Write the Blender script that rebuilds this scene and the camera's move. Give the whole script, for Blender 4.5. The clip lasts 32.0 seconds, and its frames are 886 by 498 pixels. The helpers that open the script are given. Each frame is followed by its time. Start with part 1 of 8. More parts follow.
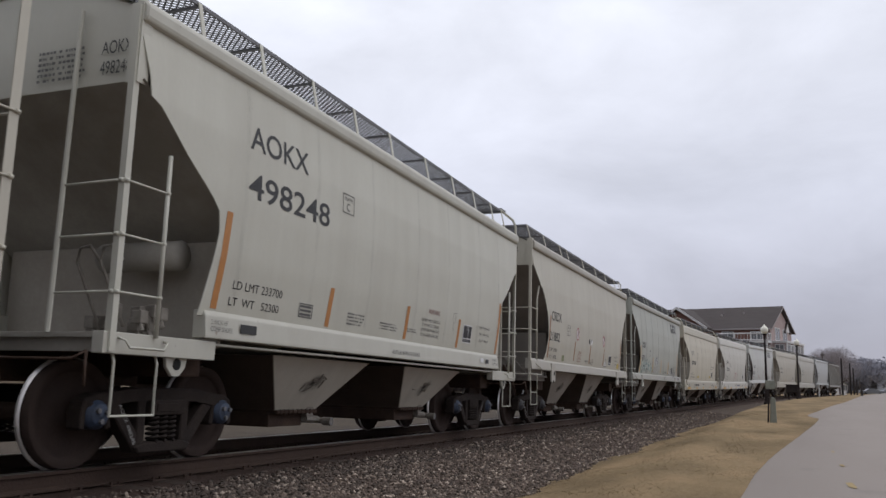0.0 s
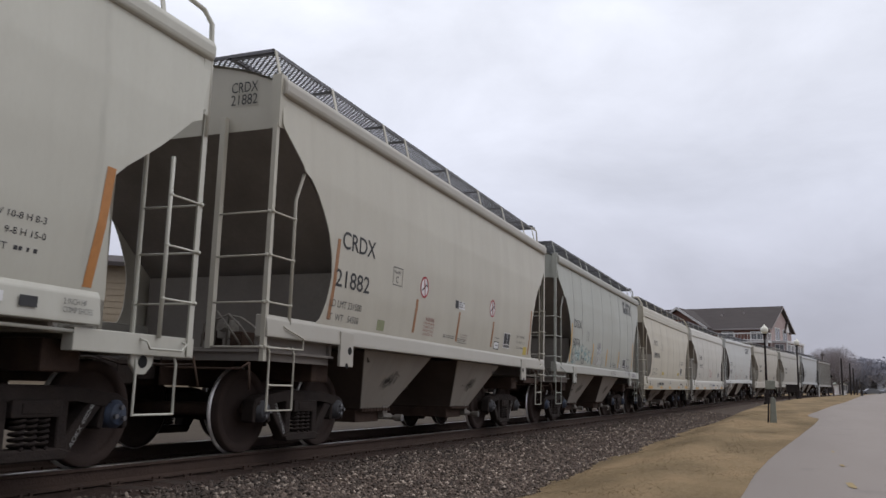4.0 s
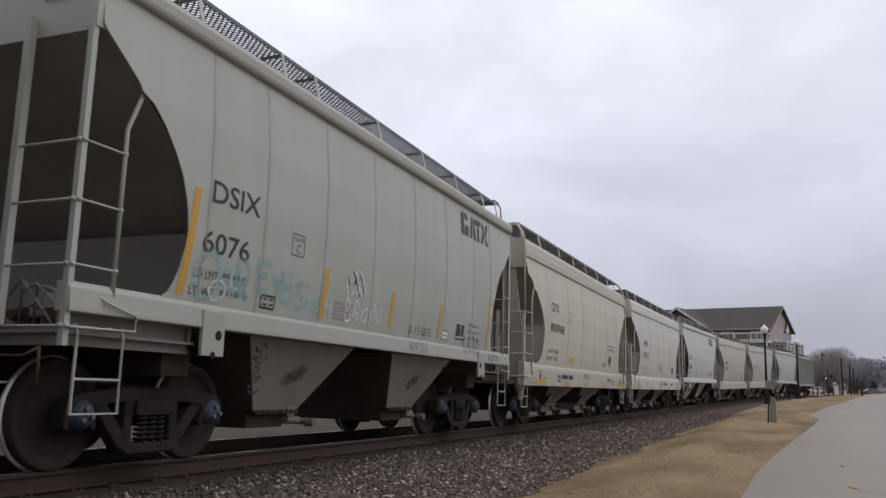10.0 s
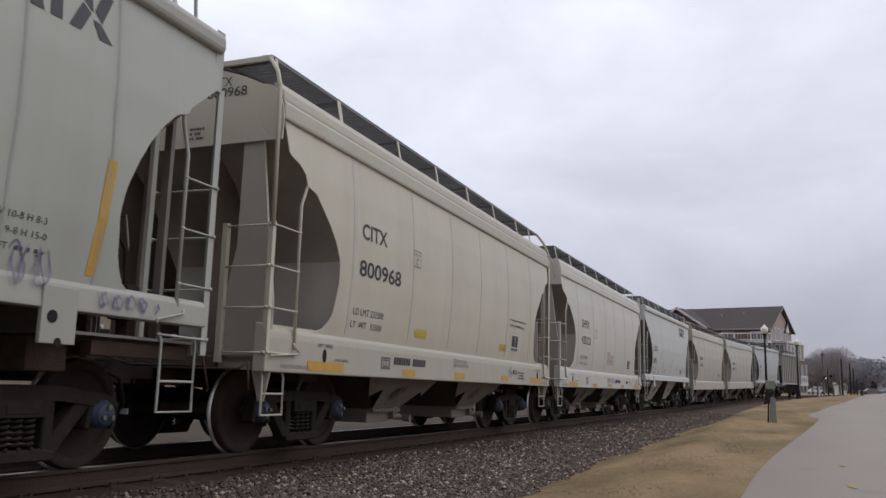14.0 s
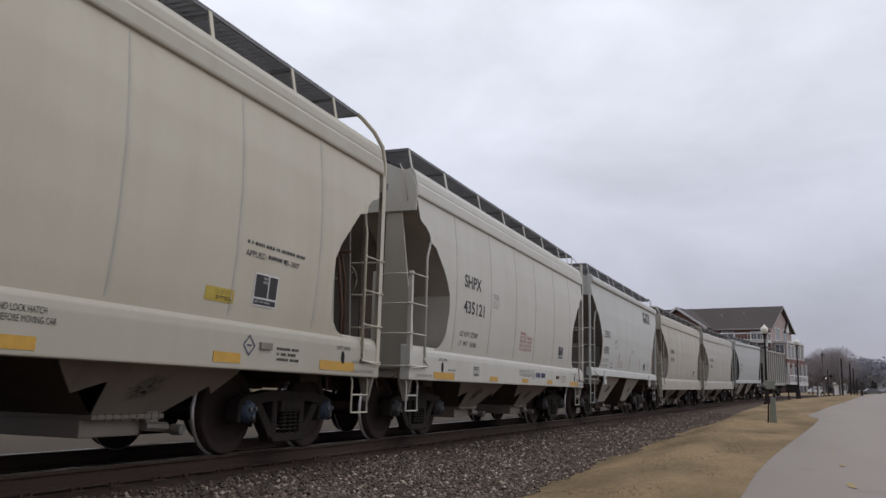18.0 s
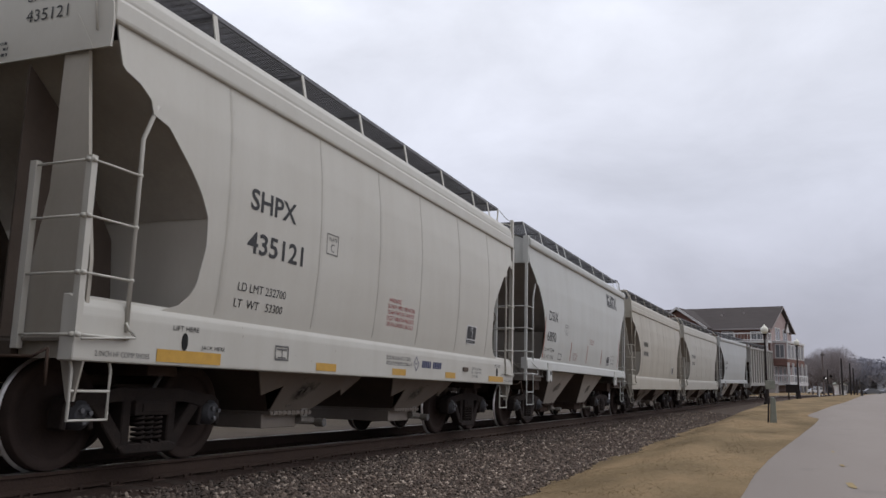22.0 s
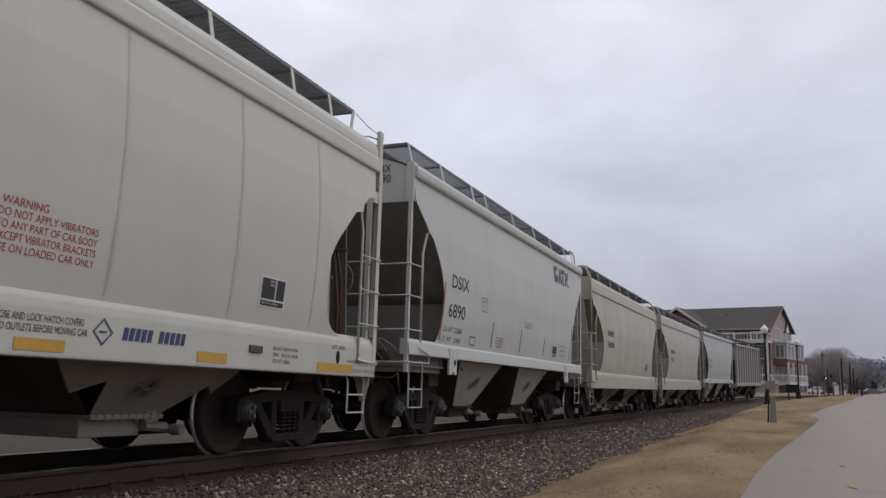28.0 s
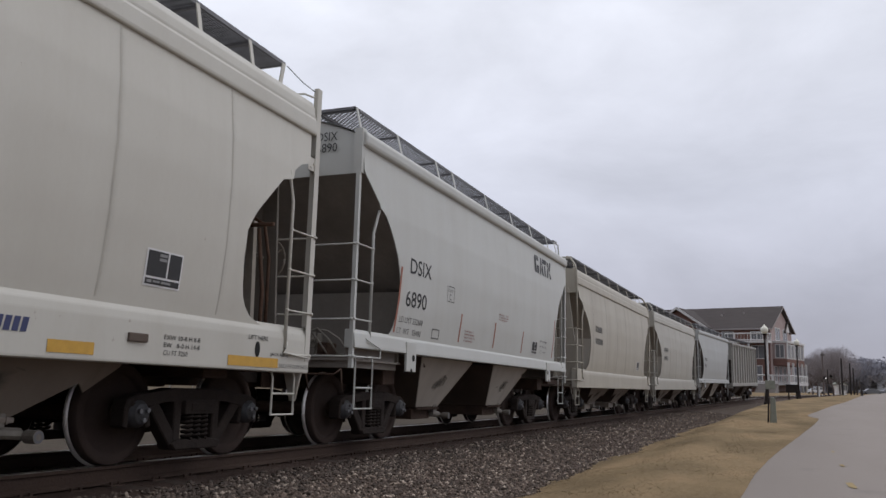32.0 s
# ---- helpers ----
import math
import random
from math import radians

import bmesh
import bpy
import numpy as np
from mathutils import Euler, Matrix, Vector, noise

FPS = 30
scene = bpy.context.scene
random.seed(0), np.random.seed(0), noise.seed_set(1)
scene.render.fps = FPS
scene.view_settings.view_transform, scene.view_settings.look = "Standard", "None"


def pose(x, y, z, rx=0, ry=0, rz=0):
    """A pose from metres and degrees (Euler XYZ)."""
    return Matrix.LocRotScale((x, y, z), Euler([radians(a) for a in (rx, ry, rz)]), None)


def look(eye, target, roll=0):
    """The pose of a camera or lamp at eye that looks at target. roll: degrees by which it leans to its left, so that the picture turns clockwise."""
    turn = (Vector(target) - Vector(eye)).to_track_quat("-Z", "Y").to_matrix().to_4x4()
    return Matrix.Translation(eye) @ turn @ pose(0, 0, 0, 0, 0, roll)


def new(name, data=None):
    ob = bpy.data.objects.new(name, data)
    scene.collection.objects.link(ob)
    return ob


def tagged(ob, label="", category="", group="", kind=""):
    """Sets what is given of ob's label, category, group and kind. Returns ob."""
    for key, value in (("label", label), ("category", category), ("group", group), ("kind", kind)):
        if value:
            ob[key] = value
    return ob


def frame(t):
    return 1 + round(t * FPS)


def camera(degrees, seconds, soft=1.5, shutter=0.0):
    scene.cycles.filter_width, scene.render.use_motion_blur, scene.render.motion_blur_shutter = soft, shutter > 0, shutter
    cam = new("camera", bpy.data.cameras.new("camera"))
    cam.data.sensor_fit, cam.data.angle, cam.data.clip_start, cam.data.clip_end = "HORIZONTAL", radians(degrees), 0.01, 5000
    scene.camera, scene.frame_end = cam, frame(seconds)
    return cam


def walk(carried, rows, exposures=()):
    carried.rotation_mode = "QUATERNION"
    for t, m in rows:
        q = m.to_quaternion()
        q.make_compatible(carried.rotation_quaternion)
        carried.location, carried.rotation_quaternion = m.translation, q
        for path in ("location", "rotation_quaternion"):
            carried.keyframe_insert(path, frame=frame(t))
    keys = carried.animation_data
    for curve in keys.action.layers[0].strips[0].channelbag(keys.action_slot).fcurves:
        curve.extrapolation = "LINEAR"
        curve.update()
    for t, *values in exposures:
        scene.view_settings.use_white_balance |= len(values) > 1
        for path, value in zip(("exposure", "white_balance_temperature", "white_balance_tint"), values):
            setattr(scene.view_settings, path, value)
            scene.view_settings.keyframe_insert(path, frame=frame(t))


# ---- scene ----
# ---------- camera: it stands still on the grass beside the track ----------
cam = camera(56.2, 32.0, soft=1.5, shutter=0.15)
EYE = Vector((0.0, 0.0, 0.7386))
AIM = Vector((-math.sin(radians(20.927)), math.cos(radians(20.927)), math.tan(radians(9.022))))
stand = look(EYE, EYE + AIM * 10, 1.262)
walk(cam, [(0.0, stand), (32.0, stand)], exposures=[(0.0, 0.0), (15.0, 0.0), (18.0, -0.09), (22.0, -0.05), (25.0, -0.17), (29.0, -0.18), (32.0, -0.10)])

# ---------- overcast daylight ----------
world = bpy.data.worlds.new("overcast_sky")
scene.world = world
world.use_nodes = True
wn, wl = world.node_tree.nodes, world.node_tree.links
wn.clear()
w_out, w_bg = wn.new("ShaderNodeOutputWorld"), wn.new("ShaderNodeBackground")
w_sky = wn.new("ShaderNodeTexSky")
w_sky.sky_type, w_sky.sun_disc = "NISHITA", False
w_sky.sun_elevation, w_sky.sun_rotation = radians(57), radians(69)
w_co = wn.new("ShaderNodeTexCoord")
w_sep = wn.new("ShaderNodeSeparateXYZ")
wl.new(w_co.outputs["Generated"], w_sep.inputs[0])
# cloud deck: darker towards the horizon, brighter overhead
w_ramp = wn.new("ShaderNodeValToRGB")
w_ramp.color_ramp.elements[0].position, w_ramp.color_ramp.elements[0].color = 0.0, (0.46, 0.46, 0.545, 1)
w_ramp.color_ramp.elements[1].position, w_ramp.color_ramp.elements[1].color = 1.0, (1.18, 1.21, 1.34, 1)
for pos, col in ((0.10, (0.555, 0.565, 0.665, 1)), (0.22, (0.735, 0.76, 0.875, 1)), (0.42, (0.955, 0.985, 1.095, 1))):
    e = w_ramp.color_ramp.elements.new(pos)
    e.color = col
wl.new(w_sep.outputs["Z"], w_ramp.inputs[0])
w_map = wn.new("ShaderNodeMapping")
w_map.inputs["Scale"].default_value = (1.5, 1.5, 3.0)
w_noise = wn.new("ShaderNodeTexNoise")
w_noise.inputs["Scale"].default_value, w_noise.inputs["Detail"].default_value = 2.6, 6.0
w_noise.inputs["Roughness"].default_value, w_noise.inputs["Distortion"].default_value = 0.56, 0.3
wl.new(w_co.outputs["Generated"], w_map.inputs[0])
wl.new(w_map.outputs[0], w_noise.inputs["Vector"])
w_cl = wn.new("ShaderNodeMapRange")
w_cl.inputs["From Min"].default_value, w_cl.inputs["From Max"].default_value = 0.3, 0.7
w_cl.inputs["To Min"].default_value, w_cl.inputs["To Max"].default_value = 0.87, 1.11
wl.new(w_noise.outputs[0], w_cl.inputs[0])
w_mul = wn.new("ShaderNodeVectorMath")
w_mul.operation = "SCALE"
wl.new(w_ramp.outputs[0], w_mul.inputs[0])
# dimmed in the unseen part behind the camera to shade car ends; duller rightwards
w_back = wn.new("ShaderNodeMapRange")
w_back.inputs["From Min"].default_value, w_back.inputs["From Max"].default_value = -1.0, 0.5
w_back.inputs["To Min"].default_value, w_back.inputs["To Max"].default_value = 0.62, 1.0
wl.new(w_sep.outputs["Y"], w_back.inputs[0])
w_right = wn.new("ShaderNodeMapRange")
w_right.inputs["From Min"].default_value, w_right.inputs["From Max"].default_value = -0.6, 0.3
w_right.inputs["To Min"].default_value, w_right.inputs["To Max"].default_value = 1.02, 0.95
wl.new(w_sep.outputs["X"], w_right.inputs[0])
w_dir, w_all = wn.new("ShaderNodeMath"), wn.new("ShaderNodeMath")
w_dir.operation = w_all.operation = "MULTIPLY"
wl.new(w_back.outputs[0], w_dir.inputs[0])
wl.new(w_right.outputs[0], w_dir.inputs[1])
wl.new(w_dir.outputs[0], w_all.inputs[0])
wl.new(w_cl.outputs[0], w_all.inputs[1])
wl.new(w_all.outputs[0], w_mul.inputs["Scale"])
w_blue = wn.new("ShaderNodeVectorMath")
w_blue.operation = "SCALE"
w_blue.inputs["Scale"].default_value = 0.06
wl.new(w_sky.outputs[0], w_blue.inputs[0])
w_mix = wn.new("ShaderNodeMix")
w_mix.data_type = "RGBA"
w_mix.inputs[0].default_value = 0.94
wl.new(w_blue.outputs[0], w_mix.inputs[6])
wl.new(w_mul.outputs[0], w_mix.inputs[7])
wl.new(w_mix.outputs[2], w_bg.inputs[0])
w_bg.inputs[1].default_value = 1.0
wl.new(w_bg.outputs[0], w_out.inputs[0])

# the sun behind thick cloud, to the right of the track
sun = new("sun", bpy.data.lights.new("sun", "SUN"))
sun.data.energy, sun.data.angle, sun.data.color = 0.8, radians(60), (1.0, 0.98, 0.96)
sun.matrix_world = look((24, 9, 40), (0, 0, 0))

# ---------- the line of the track ----------
LANE, BEND, TIGHTEN, GRADE, SAG = 6.463, 0.0010806, 2.9731e-5, -0.0164085, 0.00038128
STEP = 0.25
_s = np.arange(-70, 420, STEP)
_k = np.where(_s < 0, BEND, np.where(_s < 115, BEND + TIGHTEN * _s, BEND + TIGHTEN * 115))
_k = np.where(_s > 80, 0.0, _k)
_h = np.concatenate([[0], np.cumsum((_k[1:] + _k[:-1]) / 2 * STEP)])
_h -= np.interp(0, _s, _h)
_x = np.concatenate([[0], np.cumsum(np.sin((_h[1:] + _h[:-1]) / 2) * STEP)])
_y = np.concatenate([[0], np.cumsum(np.cos((_h[1:] + _h[:-1]) / 2) * STEP)])
_x += -LANE - np.interp(0, _s, _x)
_y -= np.interp(0, _s, _y)
_z = np.where(_s < 0, GRADE * _s * 0.3, GRADE * _s + SAG / 2 * _s ** 2)
_z = np.where(_s > 75, GRADE * 75 + SAG / 2 * 75 ** 2 + 0.0122 * 8 * (1 - np.exp(-(_s - 75) / 8)), _z)


def rail_at(s, lat=0.0, up=0.0):
    """The place lat metres to the right of the track's middle, s metres along it."""
    h = float(np.interp(s, _s, _h))
    return Vector((float(np.interp(s, _s, _x)) + lat * math.cos(h), float(np.interp(s, _s, _y)) - lat * math.sin(h),
                   float(np.interp(s, _s, _z)) + up))


# how far the train has come, second by second
COME = [-33.141, -30.481, -27.852, -25.272, -22.741, -20.202, -17.632, -15.041, -12.462, -9.92, -7.409, -4.917, -2.448, -0.024, 2.384, 4.789,
        7.144, 9.392, 11.461, 13.302, 14.94, 16.454, 17.87, 19.186, 20.403, 21.527, 22.541, 23.435, 24.2, 24.831, 25.325, 25.689, 25.937]


def come(t):
    k = min(max(int(t), 0), 31)
    slope = lambda i: (COME[min(i + 1, 32)] - COME[max(i - 1, 0)]) / (min(i + 1, 32) - max(i - 1, 0))
    u = t - k
    return ((2 * u ** 3 - 3 * u ** 2 + 1) * COME[k] + (u ** 3 - 2 * u ** 2 + u) * slope(k)
            + (3 * u ** 2 - 2 * u ** 3) * COME[k + 1] + (u ** 3 - u ** 2) * slope(k + 1))


BOGIE = 4.22


def car_pose(centre, t):
    """The pose of a car on its two trucks."""
    s = centre - come(t)
    a, b = rail_at(s - BOGIE), rail_at(s + BOGIE)
    along = (b - a).normalized()
    right = along.cross(Vector((0, 0, 1))).normalized()
    m = Matrix((right, along, right.cross(along))).transposed().to_4x4()
    m.translation = (a + b) / 2
    return m


# ---------- materials ----------
def nodes_of(name):
    m = bpy.data.materials.new(name)
    m.use_nodes = True
    n, l = m.node_tree.nodes, m.node_tree.links
    return m, n, l, n["Principled BSDF"]


def mixed(n, l, fac, a, b):
    """A colour mix; a and b are colours or sockets."""
    mx = n.new("ShaderNodeMix")
    mx.data_type = "RGBA"
    if isinstance(fac, (int, float)):
        mx.inputs[0].default_value = fac
    else:
        l.new(fac, mx.inputs[0])
    for i, v in ((6, a), (7, b)):
        if isinstance(v, tuple):
            mx.inputs[i].default_value = (*v, 1)
        else:
            l.new(v, mx.inputs[i])
    return mx.outputs[2]


def noise_of(n, l, scale, stretch=(1, 1, 1), detail=5, rough=0.6, low=0.35, high=0.65, distort=0.0, shift=True):
    co = n.new("ShaderNodeTexCoord")
    mp = n.new("ShaderNodeMapping")
    mp.inputs["Scale"].default_value = stretch
    l.new(co.outputs["Object"], mp.inputs[0])
    if shift:
        oi = n.new("ShaderNodeObjectInfo")
        ml = n.new("ShaderNodeMath")
        ml.operation = "MULTIPLY"
        ml.inputs[1].default_value = 37.0
        l.new(oi.outputs["Random"], ml.inputs[0])
        l.new(ml.outputs[0], mp.inputs["Location"])
    tx = n.new("ShaderNodeTexNoise")
    tx.inputs["Scale"].default_value, tx.inputs["Detail"].default_value = scale, detail
    tx.inputs["Roughness"].default_value, tx.inputs["Distortion"].default_value = rough, distort
    l.new(mp.outputs[0], tx.inputs["Vector"])
    rg = n.new("ShaderNodeMapRange")
    rg.inputs["From Min"].default_value, rg.inputs["From Max"].default_value = low, high
    l.new(tx.outputs[0], rg.inputs[0])
    return rg.outputs[0]


def bumped(n, l, bsdf, height, strength, distance=0.01):
    b = n.new("ShaderNodeBump")
    b.inputs["Strength"].default_value, b.inputs["Distance"].default_value = strength, distance
    l.new(height, b.inputs["Height"])
    l.new(b.outputs[0], bsdf.inputs["Normal"])


def scaled(n, l, sock, k):
    m = n.new("ShaderNodeMath")
    m.operation = "MULTIPLY"
    m.inputs[1].default_value = k
    l.new(sock, m.inputs[0])
    return m.outputs[0]


def surface(name, base, other, scale, rough=0.7, metal=0.0, amount=0.6, fine=None, bump=0.2, stretch=(1, 1, 1), bdist=0.01):
    """A plain surface: two colours mixed by coarse and fine noise, with a fine relief."""
    m, n, l, b = nodes_of(name)
    coarse = noise_of(n, l, scale, stretch)
    grain = noise_of(n, l, fine or scale * 9, detail=3)
    col = mixed(n, l, scaled(n, l, coarse, amount), base, other)
    dark = tuple(c * 0.72 for c in base)
    col = mixed(n, l, scaled(n, l, grain, 0.3), col, dark)
    l.new(col, b.inputs["Base Color"])
    b.inputs["Roughness"].default_value, b.inputs["Metallic"].default_value = rough, metal
    if rough >= 0.7:
        b.inputs["Specular IOR Level"].default_value = 0.2
    bumped(n, l, b, grain, bump, bdist)
    return m


def car_paint(name, base, dirt, streak=0.5, grime=0.4, rough=0.48, chip=0.715):
    """Weathered paint: run-down streaks, blotches of road film and a few small chips."""
    m, n, l, b = nodes_of(name)
    runs = noise_of(n, l, 1.1, (1.0, 2.4, 0.22), 4, 0.5, 0.42, 0.85, 0.4)
    blot = noise_of(n, l, 0.55, (1, 1, 1.4), 5, 0.6, 0.4, 0.72)
    fine = noise_of(n, l, 26, (1, 1, 0.5), 3, 0.6, 0.35, 0.75)
    col = mixed(n, l, scaled(n, l, runs, streak), base, dirt)
    col = mixed(n, l, scaled(n, l, blot, grime), col, tuple((a + c) / 2 for a, c in zip(base, dirt)))
    col = mixed(n, l, scaled(n, l, fine, 0.10), col, dirt)
    chips = noise_of(n, l, 9, (1, 1, 0.7), 5, 0.75, chip, chip + 0.05)
    col = mixed(n, l, scaled(n, l, chips, 0.5), col, (0.16, 0.09, 0.06))
    l.new(col, b.inputs["Base Color"])
    b.inputs["Roughness"].default_value = rough
    b.inputs["Specular IOR Level"].default_value = 0.5
    wave = noise_of(n, l, 0.9, (1, 1, 0.7), 2, 0.4, 0.2, 0.8)
    bumped(n, l, b, wave, 0.4, 0.05)
    return m


def plain(name, base, rough=0.6, metal=0.0, vary=0.25, scale=12.0):
    return surface(name, base, tuple(c * 0.6 for c in base), scale, rough, metal, vary, bump=0.08)


def soft_paint(name, base, strength, scale=9.0, low=0.2, high=0.6):
    """Thin sprayed or rubbed-on colour: it fades out at the edges of its strokes and lets the paint below show through."""
    m, n, l, b = nodes_of(name)
    at = n.new("ShaderNodeAttribute")
    at.attribute_name = "soft"
    rg = n.new("ShaderNodeMapRange")
    rg.interpolation_type = "SMOOTHSTEP"
    rg.inputs["From Min"].default_value, rg.inputs["From Max"].default_value = 0.0, 0.85
    rg.inputs["To Max"].default_value = strength
    l.new(at.outputs["Fac"], rg.inputs[0])
    patchy = noise_of(n, l, scale, detail=4, low=low, high=high)
    ml = n.new("ShaderNodeMath")
    ml.operation = "MULTIPLY"
    l.new(rg.outputs[0], ml.inputs[0])
    l.new(patchy, ml.inputs[1])
    l.new(ml.outputs[0], b.inputs["Alpha"])
    b.inputs["Base Color"].default_value = (*base, 1)
    b.inputs["Roughness"].default_value = 0.7
    return m


M_STEEL_DARK = surface("grimy_steel", (0.052, 0.035, 0.028), (0.088, 0.057, 0.042), 5, 0.75, 0.2, 0.7, bump=0.3)
M_TRUCK = surface("rusty_cast_steel", (0.031, 0.025, 0.023), (0.050, 0.038, 0.032), 6, 0.8, 0.1, 0.7, bump=0.4)
M_WHEEL = surface("rusty_wheel_plate", (0.044, 0.032, 0.028), (0.062, 0.043, 0.036), 7, 0.85, 0.0, 0.6, bump=0.2)
M_TREAD = surface("polished_tread", (0.85, 0.84, 0.82), (0.62, 0.60, 0.58), 14, 0.50, 0.9, 0.4, bump=0.05)
M_CAP_BLUE = surface("blue_bearing_cap", (0.045, 0.066, 0.112), (0.034, 0.034, 0.040), 9, 0.6, 0.1, 0.6, bump=0.15)
M_CAP_GREY = surface("greasy_bearing_cap", (0.062, 0.063, 0.070), (0.04, 0.037, 0.035), 9, 0.6, 0.2, 0.6, bump=0.15)
for m in (M_WHEEL, M_TRUCK, M_STEEL_DARK):
    m.node_tree.nodes["Principled BSDF"].inputs["Specular IOR Level"].default_value = 0.12
M_RUSTPIPE = surface("rusty_pipe", (0.13, 0.075, 0.05), (0.06, 0.04, 0.032), 8, 0.8, 0.1, 0.7, bump=0.3)
M_BOLT = plain("bolt_steel", (0.17, 0.17, 0.18), 0.5, 0.4)
M_SLOPE = surface("dark_brown_underside", (0.105, 0.088, 0.074), (0.05, 0.041, 0.034), 1.2, 0.85, 0, 0.7, fine=18, bump=0.15)
M_BOARD = surface("galvanised_grating", (0.20, 0.20, 0.215), (0.11, 0.11, 0.115), 4, 0.6, 0.4, 0.6, bump=0.1)
M_BLACK = plain("black_stencil", (0.028, 0.028, 0.030), 0.6)
M_GREYLET = plain("faded_stencil", (0.15, 0.148, 0.145), 0.7)
M_RED = plain("red_stencil", (0.38, 0.05, 0.06), 0.6)
M_BLUELET = plain("blue_stencil", (0.042, 0.052, 0.135), 0.6)
M_ORANGE = plain("faded_orange_sheeting", (0.47, 0.20, 0.055), 0.5, vary=0.4)
M_ORANGE_OLD = plain("browned_orange_sheeting", (0.34, 0.165, 0.075), 0.6, vary=0.5)
M_YELLOW = plain("yellow_sheeting", (0.58, 0.33, 0.05), 0.45, vary=0.35)
M_YSTICK = plain("yellow_sticker", (0.52, 0.39, 0.06), 0.5)
M_WHITE = plain("white_decal", (0.72, 0.72, 0.72), 0.5)
M_DULLPRINT = plain("grey_print", (0.26, 0.26, 0.26), 0.6)
M_CYAN = soft_paint("pale_cyan_spray", (0.33, 0.52, 0.53), 0.62, 5.0, 0.30, 0.62)
M_CYAN_THIN = soft_paint("thin_cyan_spray", (0.33, 0.50, 0.51), 0.35, 5.0, 0.30, 0.62)
M_SPRAY_W = soft_paint("white_spray", (0.76, 0.76, 0.76), 1.0)
M_SPRAY_K = soft_paint("black_spray", (0.03, 0.03, 0.035), 0.85)
M_SPRAY_V = soft_paint("violet_marker", (0.12, 0.09, 0.20), 0.80)
M_SPRAY_G = soft_paint("grey_marker", (0.10, 0.10, 0.10), 0.70)
M_SOOT = soft_paint("greasy_soot", (0.022, 0.018, 0.016), 0.85, 7.0, 0.25, 0.6)
# thin dark bands that paint the soft shading of dents along the welds
M_WELDSHADE = soft_paint("shade_along_weld", (0.12, 0.11, 0.10), 0.13, 3.0, 0.30, 0.80)
M_GREASE = surface("greasy_steel", (0.25, 0.225, 0.195), (0.15, 0.13, 0.11), 9, 0.7, 0, 0.8, bump=0.4)
M_HOSE = plain("rubber_hose", (0.02, 0.02, 0.02), 0.8)
M_LEVER = surface("worn_silver_valve", (0.25, 0.23, 0.20), (0.10, 0.08, 0.065), 8, 0.6, 0.2, 0.6)

M_RAILTOP = surface("worn_rail_head", (0.40, 0.375, 0.35), (0.24, 0.21, 0.185), 8, 0.3, 1.0, 0.5, bump=0.05)
M_RAILSIDE = surface("rusty_rail_web", (0.060, 0.040, 0.032), (0.074, 0.049, 0.038), 4, 0.85, 0.1, 0.7, bump=0.4)
M_TIE = surface("creosoted_timber", (0.054, 0.040, 0.033), (0.072, 0.053, 0.043), 3, 0.9, 0, 0.7, stretch=(0.3, 3, 3), bump=0.6)
M_BALLAST = surface("ballast_fines", (0.075, 0.049, 0.039), (0.050, 0.033, 0.026), 6, 0.95, 0, 0.7, fine=60, bump=0.8, bdist=0.02)


def stone_material(name, gain):
    m, n, l, b = nodes_of(name)
    g = n.new("ShaderNodeNewGeometry")
    rp = n.new("ShaderNodeValToRGB")
    e = rp.color_ramp.elements
    e[0].position, e[0].color = 0.0, (0.028, 0.020, 0.017, 1)
    e[1].position, e[1].color = 1.0, (0.46, 0.39, 0.36, 1)
    for p, c in ((0.35, (0.055, 0.040, 0.034, 1)), (0.65, (0.105, 0.077, 0.068, 1)), (0.88, (0.17, 0.13, 0.115, 1))):
        k = e.new(p)
        k.color = c
    l.new(g.outputs["Random Per Island"], rp.inputs[0])
    gr = noise_of(n, l, 70, detail=3, shift=False)
    for q in e:
        q.color = (q.color[0] * gain, q.color[1] * gain * 0.98, q.color[2] * gain * 0.86, 1)
    l.new(mixed(n, l, scaled(n, l, gr, 0.4), rp.outputs[0], (0.05 * gain, 0.038 * gain, 0.033 * gain)), b.inputs["Base Color"])
    b.inputs["Roughness"].default_value = 0.9
    return m


def grass_material():
    m, n, l, b = nodes_of("dormant_grass")
    g = n.new("ShaderNodeNewGeometry")
    rp = n.new("ShaderNodeValToRGB")
    e = rp.color_ramp.elements
    e[0].position, e[0].color = 0.0, (0.17, 0.122, 0.064, 1)
    e[1].position, e[1].color = 1.0, (0.33, 0.24, 0.135, 1)
    k = e.new(0.5)
    k.color = (0.24, 0.172, 0.092, 1)
    l.new(g.outputs["Random Per Island"], rp.inputs[0])
    big = noise_of(n, l, 0.6, (1, 0.42, 1), 5, 0.6, 0.36, 0.68, shift=False)
    l.new(mixed(n, l, scaled(n, l, big, 0.75), rp.outputs[0], (0.185, 0.136, 0.070)), b.inputs["Base Color"])
    b.inputs["Roughness"].default_value = 0.85
    return m


